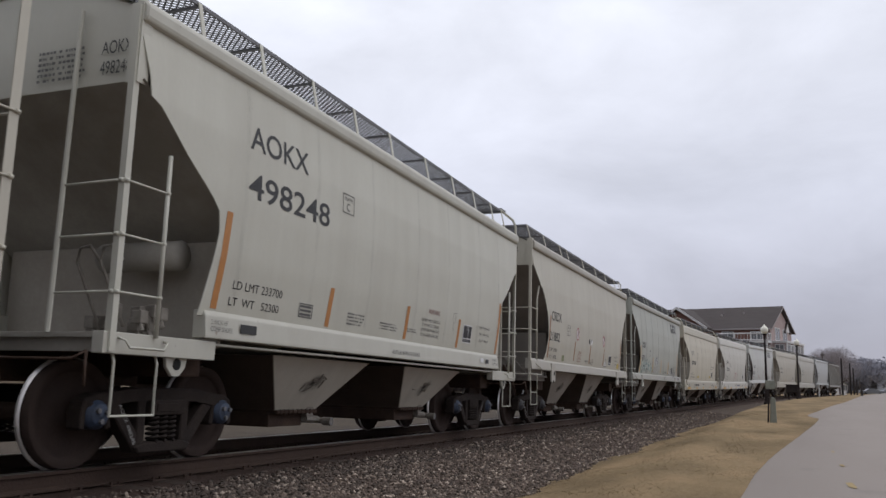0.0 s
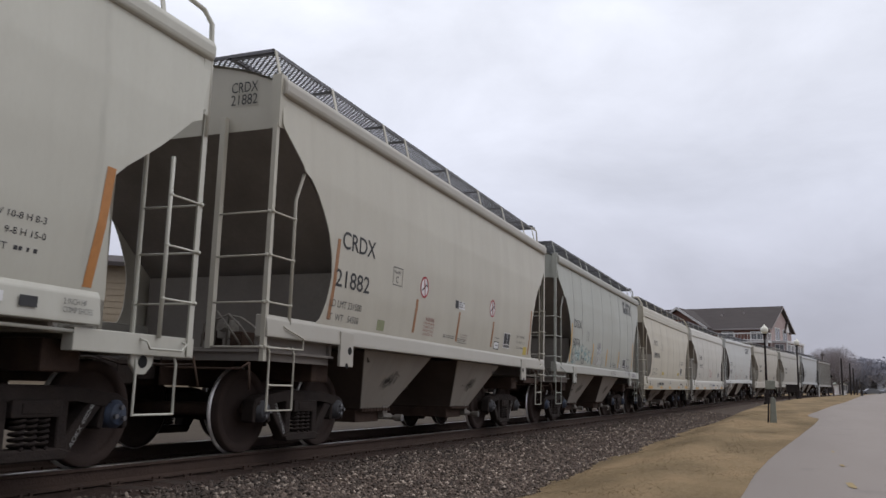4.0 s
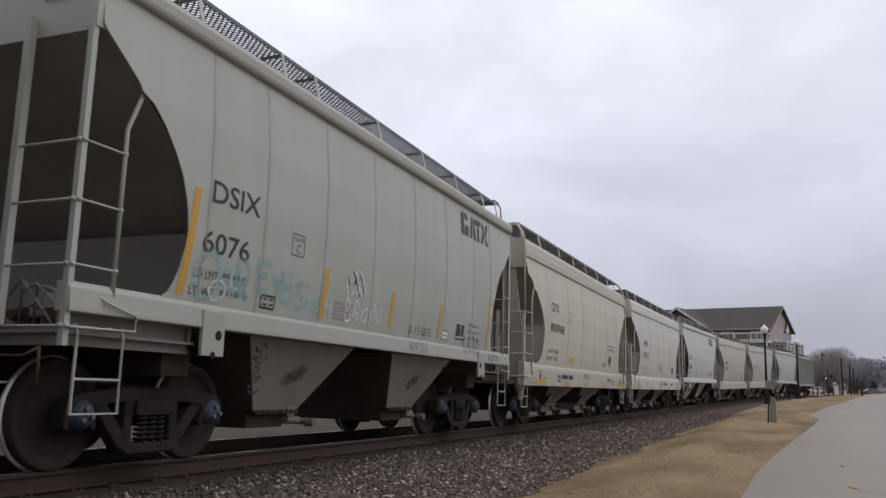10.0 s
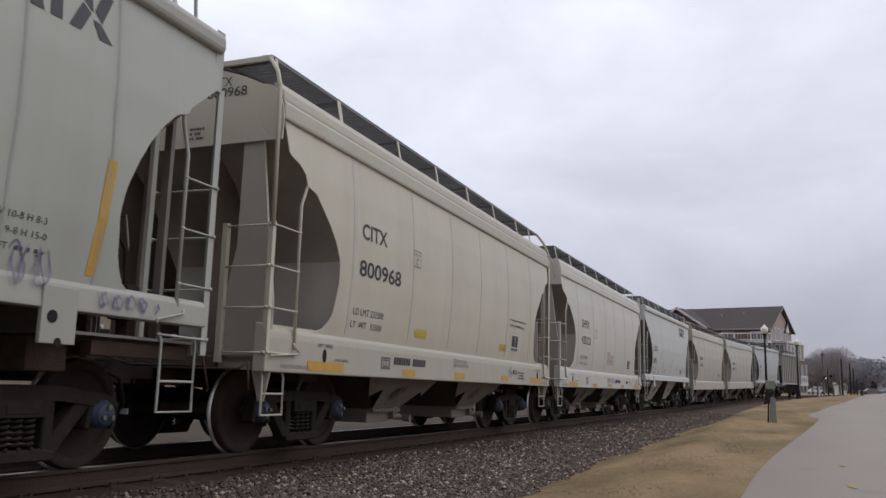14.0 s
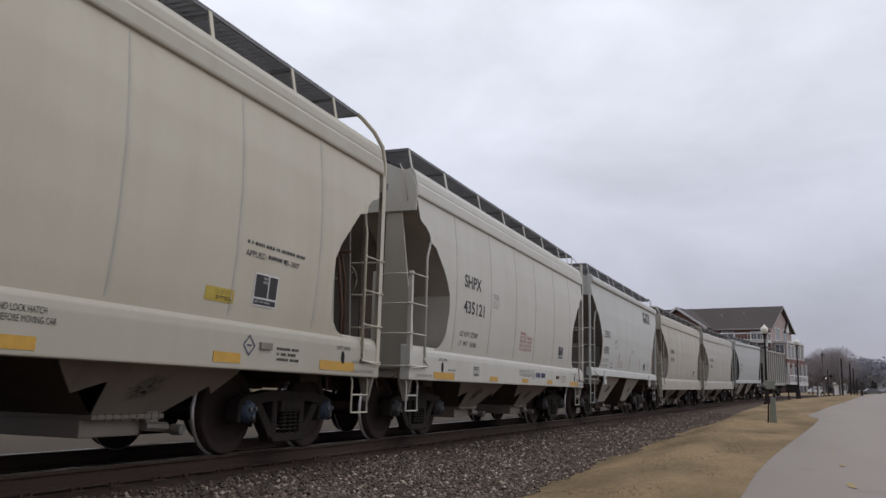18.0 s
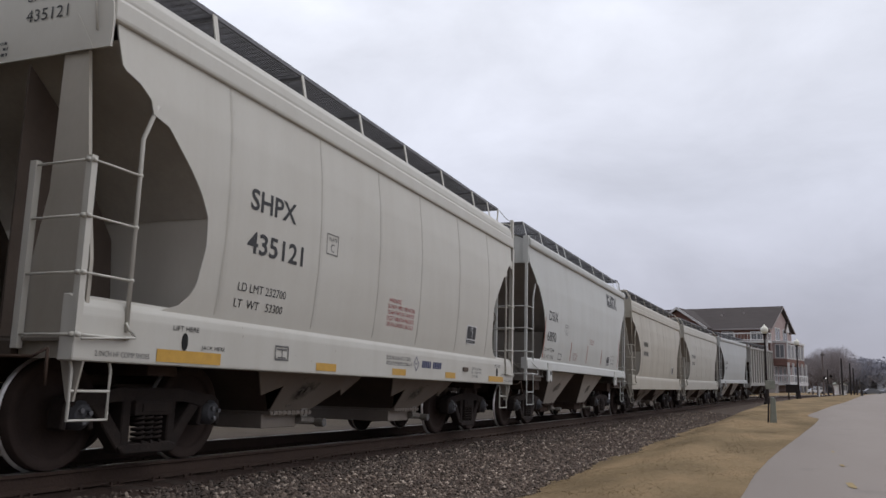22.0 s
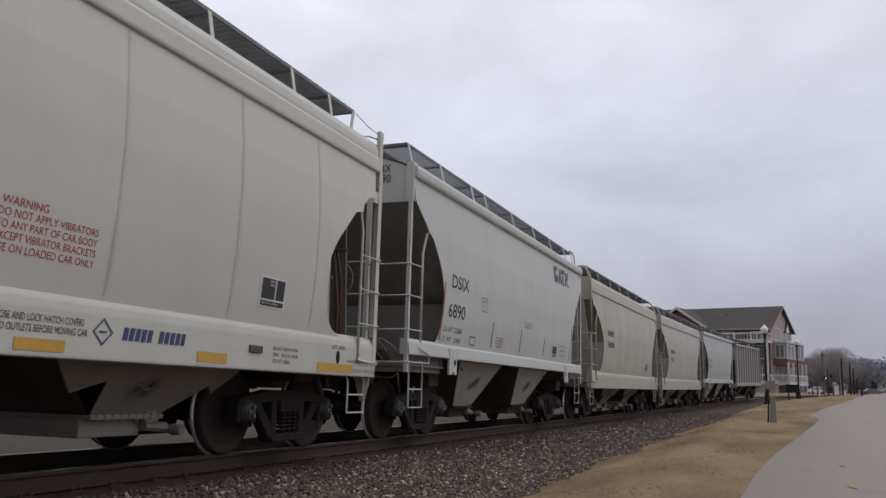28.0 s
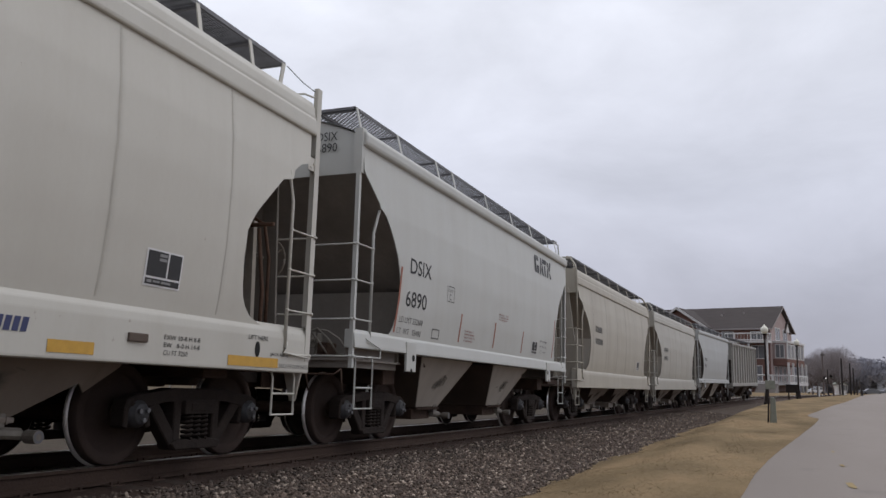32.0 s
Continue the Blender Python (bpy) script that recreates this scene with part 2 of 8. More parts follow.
def turf_material():
    """Short dormant grass: soft golden and olive patches, matted straw and dark gaps between the blades."""
    m, n, l, b = nodes_of("dry_turf")
    big = noise_of(n, l, 0.6, (1, 0.42, 1), 5, 0.6, 0.40, 0.62, shift=False)
    mid = noise_of(n, l, 2.4, (1.0, 0.6, 1), 5, 0.65, 0.40, 0.70, shift=False)
    straw = noise_of(n, l, 16, (1.5, 0.6, 1), 5, 0.7, 0.42, 0.66, shift=False)
    fine = noise_of(n, l, 60, detail=4, low=0.40, high=0.66, shift=False)
    c = mixed(n, l, big, (0.295, 0.208, 0.118), (0.112, 0.080, 0.043))
    c = mixed(n, l, scaled(n, l, mid, 0.6), c, (0.175, 0.123, 0.066))
    c = mixed(n, l, scaled(n, l, straw, 0.35), c, (0.30, 0.228, 0.136))
    c = mixed(n, l, scaled(n, l, fine, 0.30), c, (0.13, 0.095, 0.048))
    l.new(c, b.inputs["Base Color"])
    b.inputs["Roughness"].default_value = 0.95
    b.inputs["Specular IOR Level"].default_value = 0.1
    bumped(n, l, b, fine, 0.2, 0.015)
    return m


def road_material():
    m, n, l, b = nodes_of("worn_asphalt")
    big = noise_of(n, l, 0.3, (1, 0.3, 1), 6, 0.6, 0.35, 0.7, shift=False)
    agg = noise_of(n, l, 90, detail=3, low=0.35, high=0.7, shift=False)
    c = mixed(n, l, big, (0.255, 0.217, 0.190), (0.210, 0.177, 0.154))
    c = mixed(n, l, scaled(n, l, agg, 0.3), c, (0.29, 0.252, 0.224))
    spots = noise_of(n, l, 1.3, detail=5, low=0.62, high=0.72, shift=False)
    c = mixed(n, l, scaled(n, l, spots, 0.3), c, (0.11, 0.10, 0.10))
    l.new(c, b.inputs["Base Color"])
    b.inputs["Roughness"].default_value = 0.85
    bumped(n, l, b, agg, 0.3, 0.006)
    return m


M_STONE, M_STONE_OILY = stone_material("dusty_crushed_stone", 1.32), stone_material("oily_crushed_stone", 0.92)
M_SHOULDER = surface("dusty_ballast_fines", (0.118, 0.090, 0.072), (0.074, 0.056, 0.044), 6, 0.95, 0, 0.7, fine=60, bump=0.8, bdist=0.02)
M_GRASS, M_TURF, M_ROAD = grass_material(), turf_material(), road_material()
M_CONCRETE = surface("pale_concrete", (0.30, 0.27, 0.25), (0.22, 0.20, 0.185), 1.5, 0.9, 0, 0.6, fine=30)
M_POST = surface("black_painted_iron", (0.022, 0.017, 0.017), (0.035, 0.026, 0.024), 6, 0.75, 0.0)
M_GLOBE = plain("opal_globe", (0.78, 0.76, 0.66), 0.35, vary=0.1)
M_PEDESTAL = surface("weathered_marker", (0.25, 0.26, 0.22), (0.16, 0.165, 0.14), 5, 0.8)
M_BRICKRED = surface("red_brick", (0.205, 0.118, 0.097), (0.158, 0.090, 0.075), 2, 0.9, 0, 0.7, fine=14)
M_SHINGLE = surface("brown_shingles", (0.088, 0.076, 0.073), (0.066, 0.056, 0.054), 1.2, 0.9, 0, 0.7, fine=9, stretch=(0.4, 1, 3))
M_TRIM = plain("white_trim", (0.70, 0.69, 0.68), 0.6, scale=2.0)
# the glass base is lightened to paint in a reflection of the sky
M_GLASS = plain("sky_lifted_glass", (0.17, 0.175, 0.185), 0.12, vary=0.2, scale=1.0)
M_TAN = surface("tan_siding", (0.40, 0.33, 0.24), (0.33, 0.27, 0.20), 1.0, 0.85, 0, 0.5, fine=8, stretch=(0.3, 0.3, 6))
M_BARK = surface("grey_bark", (0.16, 0.135, 0.13), (0.11, 0.092, 0.09), 2, 0.95, 0, 0.6)
# twigs and far woods are paled and blued to paint distance haze
M_TWIG = surface("haze_paled_twigs", (0.32, 0.292, 0.298), (0.26, 0.236, 0.242), 0.6, 0.95, 0, 0.7)
M_FARWOOD = surface("haze_blue_far_wood", (0.36, 0.36, 0.40), (0.31, 0.31, 0.345), 0.25, 0.95, 0, 0.7, fine=1.5)
M_POLE = surface("weathered_pole", (0.045, 0.04, 0.04), (0.03, 0.026, 0.026), 3, 0.9, stretch=(3, 3, 0.3))
M_CARWHITE = plain("white_car_paint", (0.66, 0.66, 0.68), 0.3, vary=0.08)
M_CARGREY = plain("grey_car_paint", (0.17, 0.18, 0.20), 0.3, vary=0.08)
M_TYRE = plain("tyre_rubber", (0.025, 0.025, 0.026), 0.85)
M_LINE = plain("worn_yellow_paint", (0.36, 0.265, 0.125), 0.8, vary=0.6)


# ---------- mesh helpers ----------
def part(name, bm, material, parent, label="", smooth=False, m=None):
    """Links a bmesh as one mesh object under a thing or under a part."""
    me = bpy.data.meshes.new(name)
    bmesh.ops.recalc_face_normals(bm, faces=bm.faces)
    if smooth:
        for f in bm.faces:
            f.smooth = True
    bm.to_mesh(me)
    bm.free()
    me.materials.append(material)
    return shared(name, me, parent, label, m)


def shared(name, me, parent, label="", m=None):
    ob = new(name, me)
    if parent is not None:
        ob.parent = parent
    if m is not None:
        ob.matrix_basis = m
    if label:
        tagged(ob, label)
    return ob


def mesh_of(name, bm, material, smooth=False):
    me = bpy.data.meshes.new(name)
    bmesh.ops.recalc_face_normals(bm, faces=bm.faces)
    if smooth:
        for f in bm.faces:
            f.smooth = True
    bm.to_mesh(me)
    bm.free()
    me.materials.append(material)
    return me


def box(bm, x0, x1, y0, y1, z0, z1, bevel=0.0):
    v = [bm.verts.new((x, y, z)) for x in (x0, x1) for y in (y0, y1) for z in (z0, z1)]
    fs = [bm.faces.new([v[i] for i in q]) for q in ((0, 1, 3, 2), (4, 6, 7, 5), (0, 4, 5, 1), (2, 3, 7, 6), (0, 2, 6, 4), (1, 5, 7, 3))]
    if bevel:
        bmesh.ops.bevel(bm, geom=list({e for f in fs for e in f.edges}), offset=bevel, segments=2, affect="EDGES", profile=0.6)
    return bm


def prism(bm, poly, axis, a, b, bevel=0.0):
    """A polygon in the two other axes (in the order x, y, z), drawn out along axis from a to b."""
    def at(p, c):
        return {"x": (c, p[0], p[1]), "y": (p[0], c, p[1]), "z": (p[0], p[1], c)}[axis]
    lo, hi = [bm.verts.new(at(p, a)) for p in poly], [bm.verts.new(at(p, b)) for p in poly]
    fs = [bm.faces.new(lo), bm.faces.new(list(reversed(hi)))]
    n = len(poly)
    for i in range(n):
        fs.append(bm.faces.new((lo[i], lo[(i + 1) % n], hi[(i + 1) % n], hi[i])))
    if bevel:
        bmesh.ops.bevel(bm, geom=list({e for f in fs for e in f.edges}), offset=bevel, segments=1, affect="EDGES")
    return bm


def tube(bm, pts, r, sides=8, r_end=None):
    """A round bar along a line of points."""
    pts = [Vector(p) for p in pts]
    rings = []
    for i, p in enumerate(pts):
        d = (pts[min(i + 1, len(pts) - 1)] - pts[max(i - 1, 0)]).normalized()
        u = d.cross(Vector((0.31, 0.17, 0.93))).normalized()
        w = d.cross(u)
        rad = r if r_end is None else r + (r_end - r) * i / (len(pts) - 1)
        rings.append([bm.verts.new(p + (u * math.cos(2 * math.pi * k / sides) + w * math.sin(2 * math.pi * k / sides)) * rad) for k in range(sides)])
    for a, b in zip(rings, rings[1:]):
        for k in range(sides):
            bm.faces.new((a[k], a[(k + 1) % sides], b[(k + 1) % sides], b[k]))
    bm.faces.new(rings[0])
    bm.faces.new(list(reversed(rings[-1])))
    return bm


def lathe(bm, profile, sides=40, axis="x", caps=True):
    """A profile of (along, radius) turned round the axis."""
    rings = []
    for a, r in profile:
        ring = []
        for k in range(sides):
            c, s = math.cos(2 * math.pi * k / sides) * r, math.sin(2 * math.pi * k / sides) * r
            ring.append(bm.verts.new((a, c, s) if axis == "x" else (c, s, a) if axis == "z" else (c, a, s)))
        rings.append(ring)
    for a, b in zip(rings, rings[1:]):
        for k in range(sides):
            bm.faces.new((a[k], a[(k + 1) % sides], b[(k + 1) % sides], b[k]))
    for ring in (rings[0], rings[-1]) if caps else ():
        if (ring[0].co - ring[sides // 2].co).length > 1e-5:
            bm.faces.new(ring)
    return bm


def sheet(bm, rows):
    """Quads over rows of points."""
    vs = [[bm.verts.new(p) for p in r] for r in rows]
    for a, b in zip(vs, vs[1:]):
        for i in range(len(a) - 1):
            bm.faces.new((a[i], a[i + 1], b[i + 1], b[i]))
    return bm


def thing(name, label, category, m=None, group="", kind=""):
    ob = new(name)
    ob.empty_display_size = 0.2
    if m is not None:
        ob.matrix_basis = m
    return tagged(ob, label, category, group, kind)


# ---------- running gear, shared by all cars ----------
WHEEL_R = 0.474
GROW = WHEEL_R / 0.457


def wheel_mesh():
    bm = bmesh.new()
    prof = [(-0.055, 0.0), (-0.055, 0.10), (-0.045, 0.125), (-0.005, 0.15), (0.012, 0.24), (-0.010, 0.345), (-0.030, 0.365), (-0.062, 0.372),
            (-0.066, 0.440), (-0.060, 0.474), (-0.046, 0.482), (-0.034, 0.474), (-0.026, 0.462)]
    lathe(bm, prof, 48, caps=False)
    prof = [(0.066, 0.452), (0.070, 0.444), (0.066, 0.372), (0.040, 0.362), (0.024, 0.345), (0.046, 0.24), (0.030, 0.15), (0.060, 0.125), (0.070, 0.10), (0.070, 0.0)]
    lathe(bm, prof, 48, caps=False)
    lathe(bm, [(-0.026, 0.455), (-0.026, 0.462), (-0.012, 0.4585), (0.066, 0.452), (0.066, 0.446)], 48, caps=False)
    for v in bm.verts:
        v.co = (v.co.x, v.co.y * GROW, v.co.z * GROW)
    return mesh_of("wheel", bm, M_WHEEL, True)


def tread_mesh():
    bm = bmesh.new()
    lathe(bm, [(-0.061, 0.474), (-0.057, 0.4825), (-0.046, 0.4855), (-0.034, 0.4800), (-0.026, 0.468), (-0.020, 0.4632)], 48, caps=False)
    for v in bm.verts:
        v.co = (v.co.x, v.co.y * GROW, v.co.z * GROW)
    return mesh_of("tread", bm, M_TREAD, True)


def axle_mesh():
    bm = bmesh.new()
    lathe(bm, [(-1.10, 0.0), (-1.10, 0.075), (-0.90, 0.078), (-0.70, 0.095), (-0.3, 0.082), (0.3, 0.082), (0.70, 0.095), (0.90, 0.078), (1.10, 0.075), (1.10, 0.0)], 16)
    return mesh_of("axle", bm, M_STEEL_DARK, True)


def cap_mesh(material):
    bm = bmesh.new()
    lathe(bm, [(-0.17, 0.115), (-0.165, 0.125), (-0.03, 0.125), (-0.02, 0.105), (0.0, 0.10), (0.012, 0.085), (0.012, 0.035), (0.02, 0.03), (0.02, 0.0)], 24)
    return mesh_of("bearing_cap", bm, material, True)


def bolt_mesh():
    bm = bmesh.new()
    lathe(bm, [(0.0, 0.024), (0.028, 0.024), (0.03, 0.018), (0.03, 0.0)], 6)
    return mesh_of("cap_bolt", bm, M_BOLT)


def frame_mesh():
    """A cast side frame with its arched top, slanted arms, columns and pedestal jaws; it lies along y."""
    bm = bmesh.new()
    arch = [(-1.05, 0.52), (-1.03, 0.60), (-0.90, 0.655), (-0.62, 0.665), (-0.42, 0.715), (0.42, 0.715), (0.62, 0.665), (0.90, 0.655), (1.03, 0.60),
            (1.05, 0.52), (0.72, 0.535), (0.45, 0.60), (-0.45, 0.60), (-0.72, 0.535)]
    prism(bm, arch, "x", -0.085, 0.085, 0.014)
    for s in (-1, 1):
        prism(bm, [(s * 0.76, 0.57), (s * 0.60, 0.59), (s * 0.22, 0.16), (s * 0.36, 0.12)], "x", -0.07, 0.07, 0.012)
        prism(bm, [(s * 0.36, 0.62), (s * 0.25, 0.62), (s * 0.25, 0.20), (s * 0.36, 0.20)], "x", -0.075, 0.075, 0.012)
        prism(bm, [(s * 0.73, 0.54), (s * 0.69, 0.36), (s * 0.75, 0.34), (s * 0.79, 0.54)], "x", -0.08, 0.08, 0.01)
        prism(bm, [(s * 1.05, 0.54), (s * 1.06, 0.36), (s * 1.00, 0.34), (s * 0.98, 0.54)], "x", -0.08, 0.08, 0.01)
        prism(bm, [(s * 0.99, 0.53), (s * 0.98, 0.585), (s * 0.80, 0.585), (s * 0.79, 0.53)], "x", -0.09, 0.10, 0.012)
    prism(bm, [(-0.40, 0.18), (-0.34, 0.115), (0.34, 0.115), (0.40, 0.18), (0.28, 0.215), (-0.28, 0.215)], "x", -0.10, 0.10, 0.014)
    box(bm, -0.06, 0.12, -0.25, 0.25, 0.46, 0.60, 0.015)
    box(bm, 0.10, 0.13, -0.16, 0.16, 0.49, 0.57, 0.008)
    return mesh_of("side_frame", bm, M_TRUCK)


def spring_mesh():
    bm = bmesh.new()
    pts = [(0.05 * math.cos(a), 0.05 * math.sin(a), 0.215 + 0.245 * i / 50) for i, a in ((i, i * 2 * math.pi * 5.5 / 50) for i in range(51))]
    tube(bm, pts, 0.015, 6)
    return mesh_of("spring", bm, M_TRUCK, True)


def bolster_mesh():
    bm = bmesh.new()
    prism(bm, [(-1.0, 0.47), (1.0, 0.47), (1.0, 0.60), (0.55, 0.66), (-0.55, 0.66), (-1.0, 0.60)], "y", -0.17, 0.17, 0.02)
    lathe(bm, [(0.64, 0.0), (0.64, 0.2), (0.72, 0.2), (0.72, 0.0)], 16, "z")
    for s in (-1, 1):
        box(bm, -0.85, 0.85, s * 0.36 - 0.05, s * 0.36 + 0.05, 0.33, 0.43, 0.01)
        for k in (-1, 1):
            box(bm, k * 0.76 - 0.05, k * 0.76 + 0.05, s * 0.36, s * 0.42, 0.28, 0.52, 0.01)
    return mesh_of("bolster", bm, M_TRUCK)


def coupler_mesh():
    bm = bmesh.new()
    box(bm, -0.07, 0.07, 0.0, 0.42, 0.80, 0.95, 0.015)
    prism(bm, [(-0.13, -0.05), (-0.15, -0.24), (-0.03, -0.28), (0.03, -0.16), (0.14, -0.26), (0.17, -0.12), (0.12, 0.02), (0.0, 0.06)], "z", 0.74, 1.0, 0.015)
    return mesh_of("coupler", bm, M_TRUCK)


WHEEL, TREAD, AXLE, BOLT = wheel_mesh(), tread_mesh(), axle_mesh(), bolt_mesh()
CAP_BLUE, CAP_GREY = cap_mesh(M_CAP_BLUE), cap_mesh(M_CAP_GREY)
FRAME, SPRING, BOLSTER, COUPLER = frame_mesh(), spring_mesh(), bolster_mesh(), coupler_mesh()
WHEELSETS, TRAIN = [], []


def running_gear(car, cap, first, bogie=BOGIE):
    """Two trucks: side frames with springs, bolster, and wheelsets that turn."""
    for e in (-1, 1):
        y = e * bogie
        shared("bolster", BOLSTER, car, m=pose(0, y, 0))
        for s in (-1, 1):
            fr = shared("side_frame", FRAME, car, m=pose(s * 1.0, y, 0, 0, 0, 0 if s > 0 else 180))
            for k in (-0.12, 0.0, 0.12):
                shared("spring", SPRING, fr, m=pose(0.045, k, 0))
        for a in (-0.88, 0.88):
            ws = shared("wheelset", AXLE, car, m=pose(0, y + a, WHEEL_R))
            for s in (-1, 1):
                turn = 0 if s > 0 else 180
                shared("wheel", WHEEL, ws, m=pose(s * 0.75, 0, 0, 0, 0, turn))
                shared("tread", TREAD, ws, "bright worn flange edge", m=pose(s * 0.75, 0, 0, 0, 0, turn))
                shared("bearing_cap", cap, ws, m=pose(s * 1.125, 0, 0, 0, 0, turn))
                for k in range(3):
                    q = 2 * math.pi * k / 3 + first
                    shared("cap_bolt", BOLT, ws, m=pose(s * 1.137, 0.058 * math.cos(q), 0.058 * math.sin(q), 0, 0, turn))
            WHEELSETS.append((ws, y + a))


# ---------- car bodies ----------
def curve_of(points):
    z, v = [p[0] for p in points], [p[1] for p in points]
    return lambda q: float(np.interp(q, z, v))


SIDE_A = curve_of([(1.2, 1.47), (1.5, 1.525), (2.0, 1.585), (2.6, 1.612), (3.2, 1.60), (3.7, 1.56), (4.1, 1.52)])
SIDE_B = curve_of([(1.2, 1.535), (1.38, 1.54), (1.6, 1.575), (2.1, 1.618), (2.7, 1.63), (3.2, 1.605), (3.72, 1.545), (4.1, 1.46)])
EDGE_A = curve_of([(1.46, 4.75), (1.50, 4.66), (1.56, 4.60), (1.73, 4.51), (2.10, 4.45), (2.34, 4.49), (2.60, 4.60), (2.79, 4.71), (3.00, 4.88),
                   (3.16, 5.05), (3.17, 5.17), (3.28, 5.23), (3.60, 5.63), (3.62, 5.66), (4.1, 5.66)])
EDGE_AO = curve_of([(1.40, 4.60), (1.83, 4.52), (2.22, 4.46), (2.44, 4.50), (2.79, 4.98), (3.17, 5.42), (3.19, 5.54), (3.4, 5.56), (3.7, 5.66), (4.1, 5.66)])
EDGE_B = curve_of([(1.38, 4.85), (1.40, 4.70), (1.48, 4.47), (1.66, 4.35), (2.02, 4.29), (2.32, 4.31), (2.54, 4.45), (2.74, 4.65), (3.02, 4.95), (3.04, 5.13),
                   (3.17, 5.17), (3.30, 5.35), (3.33, 5.51), (3.63, 5.57), (4.1, 5.60)])


def side_sheet(car, side, edge, prof, z0, z1, material, label):
    """The bulged side plate with its curved ends, 12 mm thick."""
    bm = bmesh.new()
    zs = sorted(set(list(np.linspace(z0, z1, 26)) + [z for z in np.linspace(3.0, 3.7, 14) if z < z1]))
    ts = np.concatenate([np.linspace(-1, -0.8, 5), np.linspace(-0.7, 0.7, 15), np.linspace(0.8, 1, 5)])
    for off in (0.0, -0.012):
        sheet(bm, [[(side * (prof(z) + off), t * edge(z), z) for t in ts] for z in zs])
    n = len(ts)
    bm.verts.ensure_lookup_table()
    half = len(zs) * n
    ring = [i for i in range(n)] + [r * n + n - 1 for r in range(1, len(zs))] + [(len(zs) - 1) * n + i for i in range(n - 2, -1, -1)] + [r * n for r in range(len(zs) - 2, 0, -1)]
    for f in bm.faces:
        f.smooth = True
    for a, b in zip(ring, ring[1:] + ring[:1]):
        bm.faces.new((bm.verts[a], bm.verts[b], bm.verts[half + b], bm.verts[half + a]))
    bm.edges.ensure_lookup_table()
    for e in bm.edges:
        if len(e.link_faces) == 2 and e.link_faces[0].smooth != e.link_faces[1].smooth:
            e.smooth = False
    return part("side_sheet", bm, material, car, label)


def rail_profile(car, name, side, poly, y0, y1, material, label="", bevel=0.012):
    bm = bmesh.new()
    prism(bm, [(side * p[0], p[1]) for p in poly], "y", y0, y1, bevel)
    return part(name, bm, material, car, label)


def on_side(prof, side, s, z, off=0.004):
    return (side * (prof(z) + off), side * s, z)


def stencil(car, text, prof, s0, z0, width, height, material, name="lettering", bold=0.0, side=1, slant=0.0, lines=0.0):
    """Painted letters that follow the bulge of the side: s0, z0 is their lower left corner."""
    cu = bpy.data.curves.new("letters", "FONT")
    cu.body, cu.size, cu.offset, cu.resolution_u, cu.shear = text, 1.0, bold, 3, slant
    if lines:
        cu.space_line = lines
    tmp = bpy.data.objects.new("letters", cu)
    me = bpy.data.meshes.new_from_object(tmp)
    bpy.data.objects.remove(tmp)
    bpy.data.curves.remove(cu)
    co = np.array([v.co for v in me.vertices])
    if len(co) == 0:
        return None
    lo, hi = co.min(0), co.max(0)
    for v in me.vertices:
        u, w = (v.co.x - lo[0]) / (hi[0] - lo[0]) * width, (v.co.y - lo[1]) / (hi[1] - lo[1]) * height
        v.co = on_side(prof, side, s0 + u, z0 + w)
    me.materials.clear()
    me.materials.append(material)
    if name == "reporting_mark":
        # each large letter is a part of its own
        bm = bmesh.new()
        bm.from_mesh(me)
        left = set(bm.faces)
        while left:
            todo, isle = [left.pop()], []
            while todo:
                f = todo.pop()
                isle.append(f)
                for v in f.verts:
                    for g in v.link_faces:
                        if g in left:
                            left.discard(g)
                            todo.append(g)
            one, seen = bmesh.new(), {}
            for f in isle:
                for v in f.verts:
                    if v not in seen:
                        seen[v] = one.verts.new(v.co)
                one.faces.new([seen[v] for v in f.verts])
            part(name, one, material, car)
        bm.free()
        bpy.data.meshes.remove(me)
        return None
    return tagged(shared(name, me, car), kind="stuff")


def patch(car, name, prof, s0, s1, z0, z1, material, lean=0.0, label="", side=1, off=0.004, rows=5):
    """A thin painted or stuck-on patch that follows the side; lean shifts its top along the car."""
    bm = bmesh.new()
    for o in (off, off - 0.003):
        sheet(bm, [[on_side(prof, side, s + lean * (z - z0) / (z1 - z0), z, o) for s in (s0, s1)] for z in np.linspace(z0, z1, rows)])
    return part(name, bm, material, car, label)


def outline(car, name, prof, s0, s1, z0, z1, w, material):
    """A painted rectangle's outline as one mesh."""
    bm = bmesh.new()
    for a, b, c, d in ((s0, s1, z0, z0 + w), (s0, s1, z1 - w, z1), (s0, s0 + w, z0 + w, z1 - w), (s1 - w, s1, z0 + w, z1 - w)):
        sheet(bm, [[on_side(prof, 1, s, z, 0.004) for s in (a, b)] for z in (c, d)])
    return part(name, bm, material, car)


def bars(car, name, prof, s0, s1, z0, z1, count, material, seed=1, side=1):
    """Small print too fine to read: rows of broken bars."""
    rnd = random.Random(seed)
    bm = bmesh.new()
    pitch = (z1 - z0) / count
    for r in range(count):
        s, end = s0, s1 - rnd.random() * 0.2 * (s1 - s0)
        while s < end - 0.01:
            w = min(rnd.uniform(0.012, 0.045), end - s)
            za, zb = z1 - r * pitch - pitch * 0.5, z1 - r * pitch
            sheet(bm, [[on_side(prof, side, q, z, 0.004) for q in (s, s + w)] for z in (za, zb)])
            s += w + (0.012 if rnd.random() < 0.75 else 0.04)
    return tagged(part(name, bm, material, car), kind="stuff")


